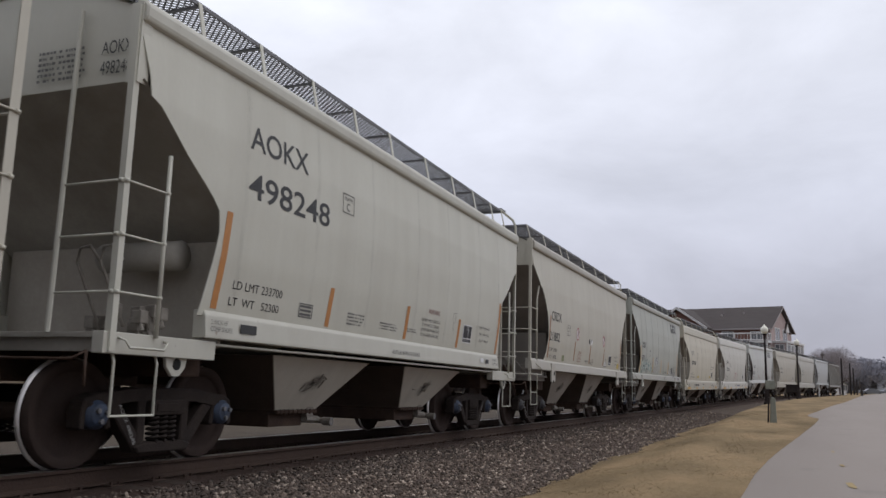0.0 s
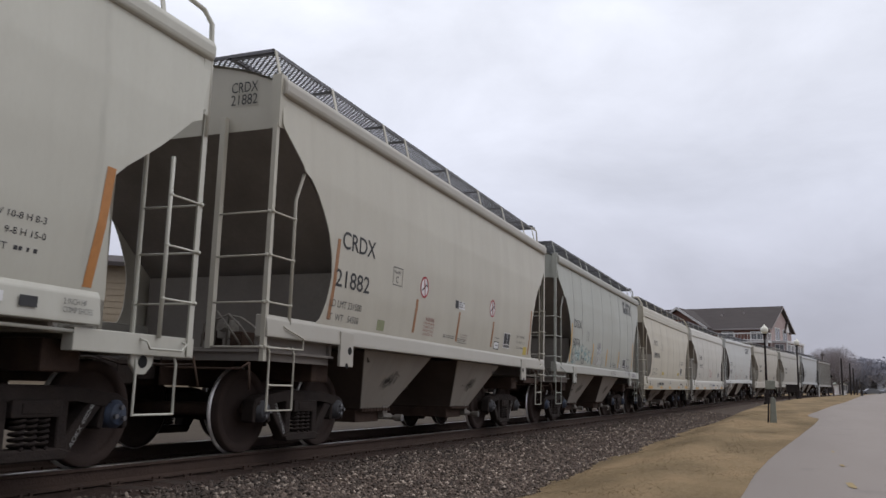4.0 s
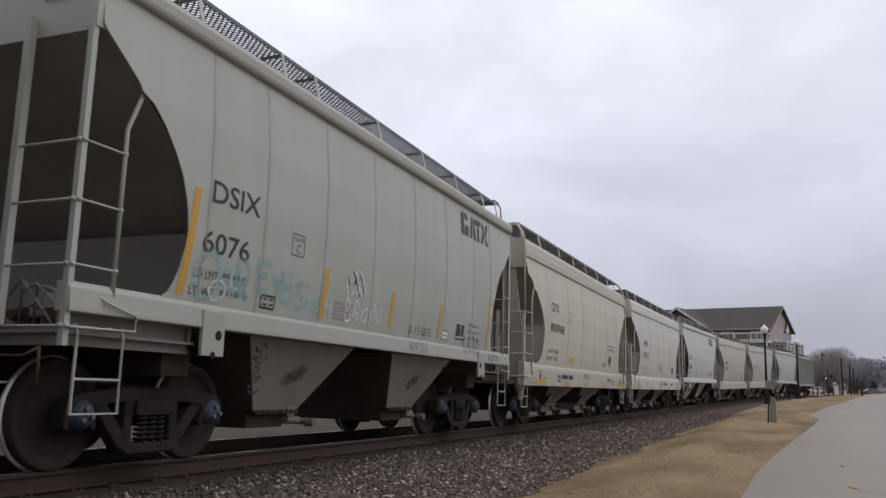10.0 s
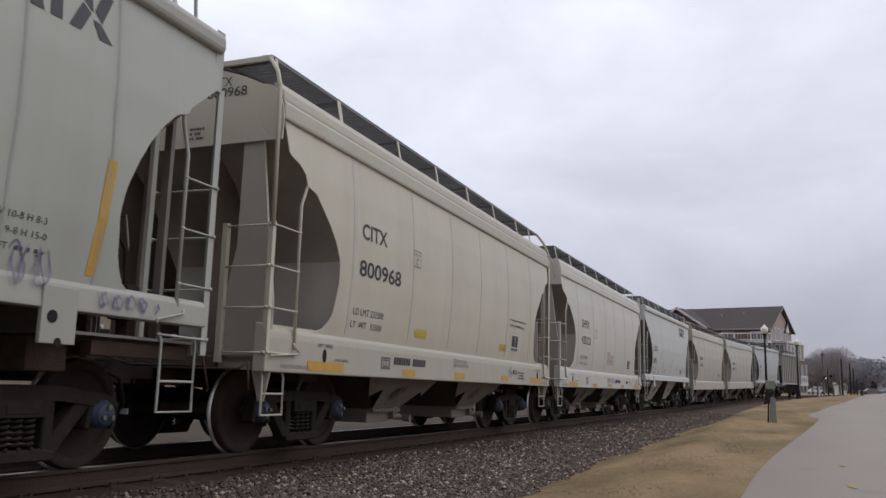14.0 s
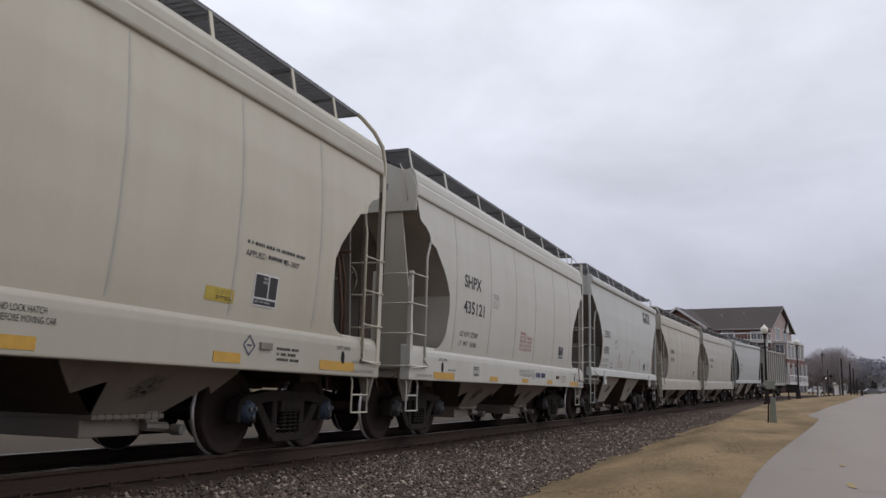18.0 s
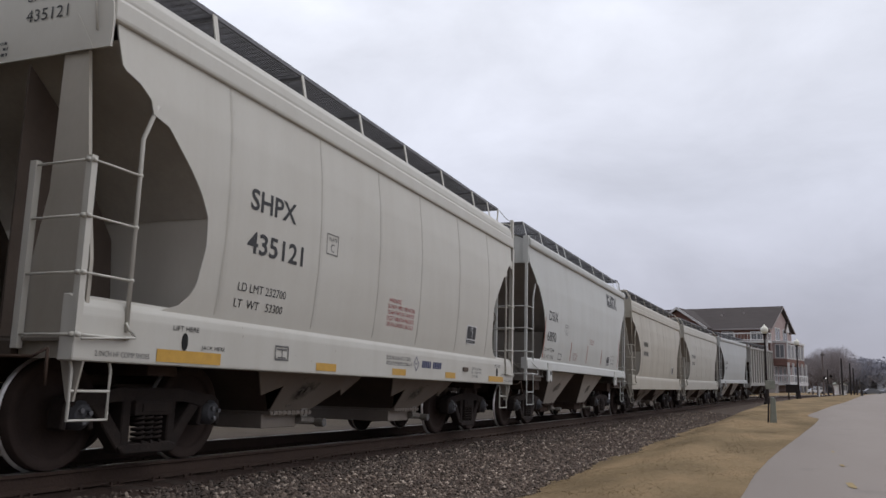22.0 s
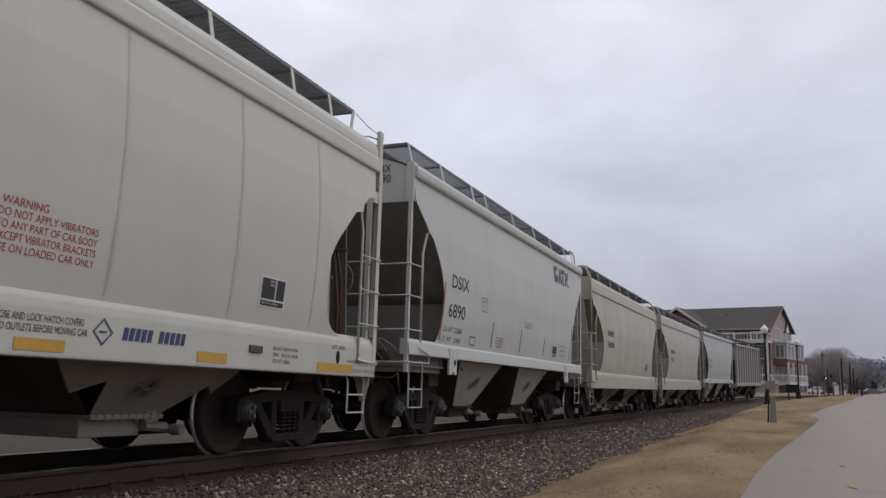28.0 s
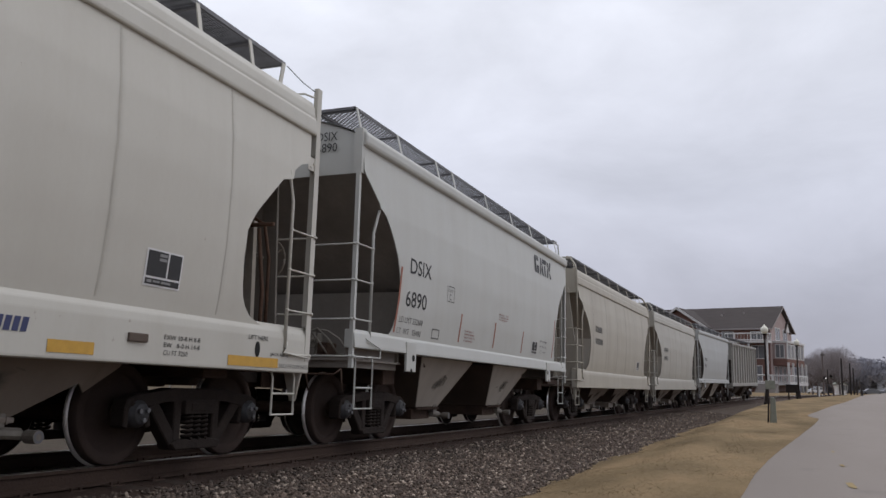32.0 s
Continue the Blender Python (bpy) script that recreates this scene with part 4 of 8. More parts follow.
def hopper_a(label, paint, light, slope, bay_mat, cap, turn, edge=EDGE_A, sill_top=1.52, sill_bot=1.28, low=0.0, short=False):
    """A two-bay covered hopper with flat sills, open-mesh running boards and tall corner ladders.
    low: how much lower its roof is; short: its sills end at the plates, with bare platforms beyond."""
    car = thing("hopper_car", label, "freight car", group="cars of the train")
    reach = 4.52 if short else 5.72
    board = 4.52 - low * 0.54
    for side in (-1, 1):
        side_sheet(car, side, edge, SIDE_A, sill_top - 0.06, 4.06 - low, paint, "bulged side plate with curved ends")
        rail_profile(car, "top_chord", side, [(1.46, 3.98 - low), (1.575, 3.98 - low), (1.60, 4.02 - low), (1.60, 4.13 - low), (1.56, 4.19 - low), (1.46, 4.20 - low)], -5.68, 5.68, light, bevel=0.016)
        rail_profile(car, "side_sill", side, [(1.40, sill_bot), (1.56, sill_bot), (1.56, sill_bot + 0.035), (1.545, sill_top - 0.05), (1.515, sill_top), (1.40, sill_top)], -reach, reach, light, bevel=0.008)
        for e in (-1, 1):
            bm = bmesh.new()
            if short:
                box(bm, *sorted((side * 1.40, side * 1.52)), *sorted((e * 4.3, e * 5.76)), 0.985, 1.165, 0.008)
            else:
                if e < 0:
                    box(bm, side * 1.38 - 0.012, side * 1.38 + 0.012, -5.66, -4.1, 1.03, 1.285, 0.004)
                else:
                    box(bm, *sorted((side * 1.30, side * 1.42)), 4.45, 5.66, 0.965, 1.085, 0.006)
            # dark materials on the long-sill aprons stand in for shade below the sill
            part("sill_apron", bm, light if short else slope if e < 0 else M_STEEL_DARK, car, "apron under the sill")
        expanded_grating(car, *sorted((side * 0.80, side * 1.40)), -5.70, 5.05, board)
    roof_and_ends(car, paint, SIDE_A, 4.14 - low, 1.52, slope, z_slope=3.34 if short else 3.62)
    expanded_grating(car, -0.80, 0.80, -5.70, -5.15, board - 0.004)
    bar_grating(car, -1.40, 1.40, 5.07, 5.36, board + 0.045)
    post_and_brackets(car, (-5.66, -4.78, -3.72, -2.60, -1.52, -0.40, 0.95, 2.15, 3.25, 4.30, 5.02) if short else (-5.66, -4.35, -2.85, -2.1, -0.35, 1.27, 2.75, 4.2, 5.02), 1.50, 4.18 - low, board + 0.01, 1.41, paint)
    for side in (-1, 1):
        if short:
            post(car, [(side * 1.40, 5.03, board + 0.01), (side * 1.41, 5.30, board - 0.01), (side * 1.49, 5.58, 4.36), (side * 1.53, 5.66, 4.24), (side * 1.535, 5.68, 3.9), (side * 1.535, 5.68, 3.1)], 0.026, paint, "handrail")
        else:
            post(car, [(side * 1.40, 5.03, board + 0.01), (side * 1.40, 5.30, board + 0.01), (side * 1.43, 5.36, board - 0.02), (side * 1.46, 5.36, 4.16)], 0.018, paint, "board_handhold")
    for e in (-1, 1):
        if short:
            for side in (-1, 1):
                angle_iron(car, side * 1.555, e * 5.69, 3.30, 4.03, e, side, paint, 0.13, "corner_flange")
            end_ladders(car, paint, e, 5.71, 5.17 if e < 0 else 5.25, 4.0, 1.0, (2.43, 1.97, 1.49), (1.14, 2.78), 1.54, False, 0.85, wide=0.065)
        else:
            end_ladders(car, paint, e, 5.73 if e < 0 else 5.79, 5.26 if e < 0 else 5.31, 3.64, 1.02, (2.64, 2.16, 1.65, 1.17), (1.38, 2.86), inner=0.80, wide=0.055 if e < 0 else 0.085)
            end_machinery(car, paint, slope, e)
            if e > 0:
                bm = bmesh.new()
                box(bm, 0.98, 1.20, 5.04, 5.22, 1.30, 1.62, 0.04)
                tube(bm, [(1.09, 5.13, 1.15), (1.09, 5.13, 1.34)], 0.05, 8)
                tube(bm, [(1.09, 5.13, 1.60), (1.07, 5.13, 1.95), (0.9, 5.1, 2.2)], 0.022, 8)
                part("brake_valve", bm, M_TRUCK, car, "black brake valve housing")
                for x, y, w in ((1.27, 5.36, 0.085), (1.12, 5.28, 0.045), (0.60, 5.34, 0.05)):
                    bm = bmesh.new()
                    box(bm, x - w / 2, x + w / 2, y - 0.025, y + 0.025, 1.12, 3.42, 0.005)
                    part("end_pillar", bm, slope, car)
            for side in (-1, 1):
                angle_iron(car, side * 1.545, e * 5.72, 3.60, 4.22, e, side, paint, 0.12, "corner_flange")
        for x in (-0.80, 0.80):
            bm = bmesh.new()
            if short:
                tube(bm, [(x * 1.06, e * 5.70, 1.16), (x * 1.06, e * 5.68, 4.05)], 0.024, 8)
            else:
                box(bm, x - 0.035, x + 0.035, e * 5.66, e * 5.73, 1.15, 3.78, 0.006)
            part("end_post", bm, paint, car)
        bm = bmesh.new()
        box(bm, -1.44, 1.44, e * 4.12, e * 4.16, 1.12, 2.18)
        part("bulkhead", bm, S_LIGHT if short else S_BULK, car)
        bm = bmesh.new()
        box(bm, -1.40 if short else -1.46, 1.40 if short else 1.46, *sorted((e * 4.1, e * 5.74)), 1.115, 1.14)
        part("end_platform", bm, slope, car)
        bm = bmesh.new()
        box(bm, -1.46, 1.46, *sorted((e * 5.66, e * 5.70)), 1.0 if short else 1.02, 1.163, 0.006)
        part("end_sill", bm, slope, car)
        for side in (-1, 1):
            if short:
                stirrup(car, side * 1.48, e * 5.58, e * 5.06, 1.0, (0.48,), paint)
                grab(car, [(side * 1.52, e * 5.60, 1.12), (side * 1.58, e * 5.58, 1.10), (side * 1.58, e * 5.52, 1.04), (side * 1.58, e * 5.10, 1.04), (side * 1.58, e * 5.06, 1.10), (side * 1.52, e * 5.04, 1.12)], paint)
            else:
                stirrup(car, side * 1.48, *((-5.54, -5.04) if e < 0 else (5.69, 5.21)), 1.20, (0.50, 0.77), paint)
                grab(car, [(side * 1.54, e * 5.40, 1.42), (side * 1.58, e * 5.36, 1.38), (side * 1.58, e * 5.02, 1.30), (side * 1.58, e * 5.02, 1.17), (side * 1.58, e * 5.72, 1.16)], paint)
        if not short:
            jacking_pad(car, e * 3.95, 1.02, 1.45, light)
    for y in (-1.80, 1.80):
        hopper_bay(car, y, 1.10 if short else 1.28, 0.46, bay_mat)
    underframe(car, paint, 4.42 if short else 4.13)
    running_gear(car, cap, turn, 4.42 if short else 4.13)
    return car


FOOT_B = curve_of([(1.0, 4.26), (2.0, 4.26), (2.25, 4.28), (2.5, 4.40), (2.74, 4.61), (3.02, 4.92), (3.33, 5.32), (3.56, 5.57)])
SEAM = ((-0.020, -0.002), (-0.013, 0.003), (0.0, 0.005), (0.013, 0.003), (0.020, -0.002))


def longer_ends(car, nose, tail):
    """Draws the ends of a body out beyond its trucks."""
    for ob in car.children_recursive:
        if ob.matrix_basis == Matrix.Identity(4):
            for v in ob.data.vertices:
                if v.co.y < -3.7:
                    v.co.y -= nose * min((-3.7 - v.co.y) / 0.5, 1.0)
                elif v.co.y > 3.7:
                    v.co.y += tail * min((v.co.y - 3.7) / 0.5, 1.0)
        elif abs(ob.matrix_basis.translation.y) > 5:
            ob.matrix_basis = pose(0, -nose if ob.matrix_basis.translation.y < 0 else tail, 0) @ ob.matrix_basis


def hopper_b(label, paint, light, slope, bay_mat, cap, turn, tall_post=False, nose=0.14, tail=0.0):
    """A two-bay centre-flow hopper: rounded plates with weld seams, deep white sill, close-set running boards."""
    car = thing("hopper_car", label, "freight car", group="cars of the train")
    for side in (-1, 1):
        side_sheet(car, side, EDGE_B, SIDE_B, 1.36, 3.74, paint, "rounded side plate with curved ends")
        rail_profile(car, "top_chord", side, [(1.44, 3.71), (1.575, 3.71), (1.585, 3.74), (1.575, 3.90), (1.55, 3.92), (1.555, 3.95), (1.54, 4.05), (1.49, 4.14), (1.40, 4.15)], -5.64, 5.64, light, bevel=0.01)
        rail_profile(car, "side_sill", side, [(1.42, 0.91), (1.57, 0.91), (1.575, 0.925), (1.575, 1.27), (1.565, 1.34), (1.535, 1.40), (1.48, 1.43), (1.42, 1.43)], -5.74, 5.74, light, bevel=0.008)
        bar_grating(car, *sorted((side * 0.78, side * 1.40)), -5.66, 5.15, 4.44)
    roof_and_ends(car, paint, SIDE_B, 4.07, 1.45, slope, 5.58, 3.54, 0.42, ((1.40, 4.12), (1.50, 4.02), (1.565, 3.85), (1.582, 3.70), (1.575, 3.47)), 0.085)
    bar_grating(car, -0.78, 0.78, -5.66, -5.05, 4.436)
    for e in (-1, 1):
        for side in (-1, 1):
            bm = bmesh.new()
            prism(bm, [(side * 1.10, 3.47), (side * 1.40, 3.47), (side * 1.20, 3.80)], "y", *sorted((e * 5.660, e * 5.672)))
            part("end_gusset", bm, paint, car)
            if tall_post:
                bm = bmesh.new()
                tube(bm, [(side * 1.28, e * 5.68, 4.22), (side * 1.38, e * 5.69, 4.02), (side * 1.44, e * 5.685, 3.62)], 0.010, 6)
                part("tie_strap", bm, paint, car, smooth=True)
    post_and_brackets(car, (-5.62, -4.17, -2.6, -1.1, 0.39, 1.91, 3.47, 4.43), 1.47, 4.13, 4.44, 1.405, paint)
    for side in (-1, 1):
        if tall_post:
            bm = bmesh.new()
            box(bm, *sorted((side * 1.50, side * 1.56)), 5.66, 5.76, 1.44, 4.32, 0.008)
            part("corner_post", bm, paint, car)
            bm = bmesh.new()
            prism(bm, [(5.06, 4.43), (5.12, 4.43), (5.06, 4.12), (5.00, 4.12)], "x", *sorted((side * 1.41, side * 1.425)))
            part("board_strut", bm, paint, car)
            bm = bmesh.new()
            box(bm, *sorted((side * 1.56, side * 1.572)), 5.50, 5.70, 3.27, 3.43, 0.004)
            for yy, zz in ((5.56, 3.31), (5.62, 3.36), (5.66, 3.31)):
                tube(bm, [(side * 1.57, yy, zz), (side * 1.582, yy, zz)], 0.014, 6)
            part("post_bracket", bm, paint, car)
            grab(car, [(side * 1.53, 5.70, 4.20), (side * 1.45, 5.52, 4.21), (side * 1.25, 5.52, 4.22)], paint, 0.012)
        else:
            post(car, [(side * 1.40, 5.14, 4.44), (side * 1.41, 5.26, 4.42), (side * 1.47, 5.52, 4.30), (side * 1.53, 5.68, 4.12), (side * 1.55, 5.73, 3.9), (side * 1.55, 5.74, 3.3)], 0.030, paint, "handrail")
            post(car, [(side * 1.26, -5.66, 4.47), (side * 1.36, -5.68, 4.44), (side * 1.51, -5.73, 4.24), (side * 1.565, -5.745, 4.06), (side * 1.585, -5.75, 2.5)], 0.024, paint, "handrail")
            bm = bmesh.new()
            box(bm, *sorted((0.0, side * 1.40)), -5.70, -5.664, 4.40, 4.465, 0.006)
            part("board_edge", bm, paint, car)
    for s in (-4.05, -2.35, -0.75, 0.70, 2.35, 3.95):
        bm = bmesh.new()
        zz = np.linspace(1.42, 3.70, 14)
        sheet(bm, [[(SIDE_B(z) + o, s + w + 0.006 * noise.noise((s, z * 2.0, 0)), z) for w, o in SEAM] for z in zz])
        part("weld_seam", bm, P_SEAM_B, car, smooth=True)
        spray(car, "weld_soot", SIDE_B, [[(s, z) for z in np.linspace(1.44, 3.68, 7)]], 0.13, M_WELDSHADE, off=0.0065)
    for e in (-1, 1):
        rung_z = (2.49, 2.04, 1.59, 1.11)
        end_ladders(car, paint, e, 5.74, 5.20, 3.7 if e > 0 else 2.53, 1.05, rung_z, (1.16, 2.81), 1.58, inner=0.95, wide=0.10 if e > 0 else 0.06)
        end_machinery(car, paint, slope, e)
        # the tapered web under each corner of the roof
        for side in (-1, 1):
            # gusset and web colours are duller than the body: the next car's shade
            bm = bmesh.new()
            prism(bm, [(side * 1.33, 0.94), (side * 1.57, 0.94), (side * 1.50, 0.60), (side * 1.43, 0.60)], "y", e * 5.60, e * 5.62)
            part("corner_gusset", bm, S_LIGHT, car)
            bm = bmesh.new()
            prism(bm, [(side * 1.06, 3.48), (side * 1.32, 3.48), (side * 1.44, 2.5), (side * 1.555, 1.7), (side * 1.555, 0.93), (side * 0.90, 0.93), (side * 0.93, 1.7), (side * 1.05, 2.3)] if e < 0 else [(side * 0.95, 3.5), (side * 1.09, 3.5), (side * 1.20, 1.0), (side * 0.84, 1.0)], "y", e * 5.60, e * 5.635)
            part("end_web", bm, S_WEB if e < 0 else S_BULK, car, "stained end web, dulled for shade")
            bm = bmesh.new()
            box(bm, *sorted((side * 0.92, side * 0.99)), *sorted((e * 5.68, e * 5.74)), 1.0, 2.53, 0.006)
            part("grab_post", bm, paint, car)
        bm = bmesh.new()
        if e > 0:
            box(bm, -1.40, 1.40, 4.10, 4.14, 1.0, 2.25)
            part("bulkhead", bm, S_LIGHT, car)
        else:
            bm.free()
            # plates added to keep the middle of the end dark
            for x in (-0.66, 0.64):
                bm = bmesh.new()
                prism(bm, [(-5.62, 1.09), (-4.40, 1.09), (-4.50, 2.1), (-5.2, 3.1), (-5.62, 3.44)], "x", x, x + 0.02)
                part("centre_web", bm, S_BAY, car, "dark brown upright plate added beside the coupler")
        bm = bmesh.new()
        box(bm, -1.43, 1.43, *sorted((e * 4.1, e * 5.70)), 1.06, 1.085)
        part("end_platform", bm, slope, car)
        bm = bmesh.new()
        if e < 0:
            box(bm, -0.895, 0.895, -5.70, -5.64, 0.93, 1.10, 0.006)
        else:
            box(bm, -1.45, 1.45, 5.66, 5.72, 0.93, 1.28, 0.006)
        # the head-end sill is coloured dark to sink into the shaded gap
        part("end_sill", bm, S_BAY if e < 0 else S_LIGHT, car)
        for side in (-1, 1):
            stirrup(car, side * 1.50, *((-5.66, -5.25) if e < 0 else (5.57, 5.12)), 0.93, (0.455, 0.68), paint)
            grab(car, [(side * 1.59, e * 5.22, 1.24), (side * 1.61, e * 5.20, 1.18), (side * 1.61, e * 5.12, 1.12), (side * 1.61, e * 5.70, 1.08)], paint)
    # hand brake gear behind the wheel: a stand, a gear case, looping rusty pipes and a chain
    bm = bmesh.new()
    prism(bm, [(0.98, 1.08), (1.12, 1.08), (1.08, 2.62), (1.01, 2.62)], "y", 5.20, 5.27)
    part("brake_stand", bm, S_LIGHT, car)
    bm = bmesh.new()
    box(bm, 0.58, 0.90, 5.26, 5.50, 1.92, 2.42, 0.05)
    part("gear_case", bm, M_STEEL_DARK, car, "rusty hand brake gear case")
    bm = bmesh.new()
    box(bm, 0.36, 0.86, 4.70, 4.86, 1.09, 2.45, 0.03)
    part("brake_box", bm, M_STEEL_DARK, car, "grimy brown brake box")
    for run, r in (([(1.20, 5.38, 1.09), (1.19, 5.38, 2.2), (1.12, 5.36, 2.6), (0.92, 5.34, 2.72), (0.66, 5.32, 2.62), (0.58, 5.30, 2.3), (0.60, 5.30, 1.5)], 0.020),
                   ([(0.20, 5.18, 2.50), (0.8, 5.16, 2.56), (1.38, 5.14, 2.55)], 0.026), ([(1.30, 5.1, 1.09), (1.31, 5.1, 1.8), (1.22, 5.1, 2.5)], 0.022),
                   ([(0.75, 5.52, 1.95), (0.76, 5.50, 1.5), (0.72, 5.48, 1.1)], 0.018)):
        bm = bmesh.new()
        tube(bm, run, r, 8)
        part("brake_pipe", bm, M_RUSTPIPE, car, "rusty brake pipe", smooth=True)
    bm = bmesh.new()
    pts = [(0.95 + 0.25 * math.cos(a), 5.70, 2.25 + 0.25 * math.sin(a)) for a in np.linspace(0, 2 * math.pi, 25)]
    tube(bm, pts, 0.014, 6)
    for a in (0.5, 2.6, 4.7):
        tube(bm, [(0.95, 5.68, 2.25), (0.95 + 0.25 * math.cos(a), 5.70, 2.25 + 0.25 * math.sin(a))], 0.010, 6)
    tube(bm, [(0.95, 5.52, 2.25), (0.95, 5.72, 2.25)], 0.03, 8)
    part("hand_brake_wheel", bm, slope, car, smooth=True)
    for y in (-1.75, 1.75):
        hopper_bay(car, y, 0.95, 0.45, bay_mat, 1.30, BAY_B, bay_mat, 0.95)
    underframe(car, paint, 4.38)
    longer_ends(car, nose, tail)
    running_gear(car, cap, turn, 4.38)
    return car


def ribbed_hopper(label, paint, cap, turn):
    """The old boxy hopper at the end of the train, with upright outside ribs."""
    car = thing("hopper_car", label, "freight car", group="cars of the train")
    for side in (-1, 1):
        bm = bmesh.new()
        box(bm, *sorted((side * 1.44, side * 1.46)), -5.3, 5.3, 1.30, 3.95)
        part("side_sheet", bm, paint, car)
        rail_profile(car, "top_chord", side, [(1.42, 3.93), (1.56, 3.93), (1.56, 4.08), (1.42, 4.08)], -5.4, 5.4, paint)
        rail_profile(car, "side_sill", side, [(1.40, 1.08), (1.55, 1.08), (1.55, 1.32), (1.40, 1.32)], -5.6, 5.6, paint)
        for i in range(11):
            y = -5.2 + i * 1.04
            bm = bmesh.new()
            box(bm, *sorted((side * 1.46, side * 1.55)), y - 0.06, y + 0.06, 1.32, 3.93, 0.01)
            part("rib", bm, paint, car)
        bar_grating(car, *sorted((side * 0.6, side * 1.2)), -5.3, 5.3, 4.45)
    roof_and_ends(car, paint, None, 4.06, 1.46, M_SLOPE, 5.36, 2.9, 0.24)
    post_and_brackets(car, (-4.5, -1.5, 1.5, 4.5), 1.25, 4.1, 4.45, 1.2, paint)
    for e in (-1, 1):
        end_ladders(car, paint, e, 5.66, 5.2, 3.3, 0.95, (2.6, 2.1, 1.6, 1.1), (1.1, 2.9))
        bm = bmesh.new()
        box(bm, -1.45, 1.45, e * 5.56, e * 5.62, 0.95, 1.28, 0.006)
        part("end_sill", bm, paint, car)
    for y in (-1.8, 1.8):
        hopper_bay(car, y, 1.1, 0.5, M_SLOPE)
    underframe(car, paint)
    running_gear(car, cap, turn)
    return car


# ---------- the cars of the train, from the head end to the last ----------
P_AOK = car_paint("beige_grey_paint", (0.510, 0.502, 0.435), (0.35, 0.33, 0.275), 0.35, 0.4)
P_AOK_L = car_paint("beige_grey_rails", (0.475, 0.467, 0.408), (0.33, 0.30, 0.25), 0.4, 0.35, chip=0.665)
P_CRD = car_paint("light_grey_paint", (0.476, 0.453, 0.381), (0.324, 0.292, 0.24), 0.35, 0.4)
P_CRD_L = car_paint("light_grey_rails", (0.390, 0.372, 0.325), (0.342, 0.301, 0.248), 0.4, 0.3, chip=0.665)
P_DSI = car_paint("green_grey_paint", (0.387, 0.398, 0.354), (0.297, 0.284, 0.24), 0.4, 0.45)
P_DSI_L = car_paint("green_grey_rails", (0.343, 0.340, 0.300), (0.324, 0.292, 0.248), 0.4, 0.3, chip=0.665)
P_CIT = car_paint("cream_grey_paint", (0.528, 0.491, 0.398), (0.378, 0.327, 0.248), 0.35, 0.45)
P_CIT_L = car_paint("cream_rails", (0.432, 0.406, 0.335), (0.36, 0.31, 0.232), 0.4, 0.3, chip=0.665)
P_SHP = car_paint("warm_grey_paint", (0.540, 0.523, 0.472), (0.40, 0.37, 0.315), 0.3, 0.4)
P_SHP_L = car_paint("warm_white_rails", (0.525, 0.510, 0.462), (0.39, 0.36, 0.305), 0.35, 0.25, chip=0.665)
# seam colours: weld dirt together with the seam's own soft shade
P_SEAM_A = car_paint("dirty_shaded_weld_a", (0.29, 0.29, 0.272), (0.37, 0.37, 0.345), 0.6, 0.9)
P_SEAM_B = car_paint("dirty_shaded_weld_b", (0.475, 0.452, 0.40), (0.38, 0.352, 0.305), 0.6, 0.7)
P_DS2 = car_paint("white_grey_paint", (0.515, 0.522, 0.500), (0.40, 0.38, 0.34), 0.3, 0.35)
P_FAR = car_paint("dusty_grey_tan_paint", (0.45, 0.42, 0.355), (0.31, 0.27, 0.21), 0.55, 0.6)
P_FAR2 = car_paint("dusty_pale_paint", (0.43, 0.415, 0.37), (0.31, 0.28, 0.23), 0.5, 0.6)
P_BLU = car_paint("pale_blue_grey_paint", (0.42, 0.430, 0.425), (0.33, 0.33, 0.31), 0.4, 0.5)
P_OLD = car_paint("drab_grey_paint", (0.33, 0.32, 0.295), (0.22, 0.205, 0.18), 0.5, 0.6)
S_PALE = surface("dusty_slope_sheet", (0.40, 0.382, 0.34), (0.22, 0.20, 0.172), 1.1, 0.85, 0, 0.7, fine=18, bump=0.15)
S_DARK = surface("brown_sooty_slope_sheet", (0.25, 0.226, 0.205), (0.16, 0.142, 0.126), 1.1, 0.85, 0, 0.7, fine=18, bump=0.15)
B_GREY = car_paint("grimy_grey_bay", (0.43, 0.395, 0.345), (0.22, 0.185, 0.150), 0.6, 0.7)
B_MIDGREY = car_paint("darker_grey_bay", (0.31, 0.282, 0.243), (0.17, 0.145, 0.12), 0.6, 0.7)
B_PALE = car_paint("dusty_beige_bay", (0.48, 0.45, 0.385), (0.26, 0.225, 0.18), 0.5, 0.7)
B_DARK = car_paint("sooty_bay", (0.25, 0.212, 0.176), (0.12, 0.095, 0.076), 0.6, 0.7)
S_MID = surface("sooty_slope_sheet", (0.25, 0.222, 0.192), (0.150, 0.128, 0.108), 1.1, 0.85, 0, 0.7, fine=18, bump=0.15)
# dark brown that holds the shade between bays and under the ends
S_BAY = surface("shade_brown_slope", (0.115, 0.090, 0.074), (0.070, 0.054, 0.044), 1.3, 0.85, 0, 0.7, fine=18, bump=0.15)
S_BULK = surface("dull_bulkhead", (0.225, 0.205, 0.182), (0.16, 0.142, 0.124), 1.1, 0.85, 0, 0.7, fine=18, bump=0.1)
# streaked paint, raised above the upper slope to look lit from outside
S_FOOT = car_paint("light_lifted_slope_foot", (0.56, 0.53, 0.475), (0.36, 0.33, 0.28), 0.5, 0.5)
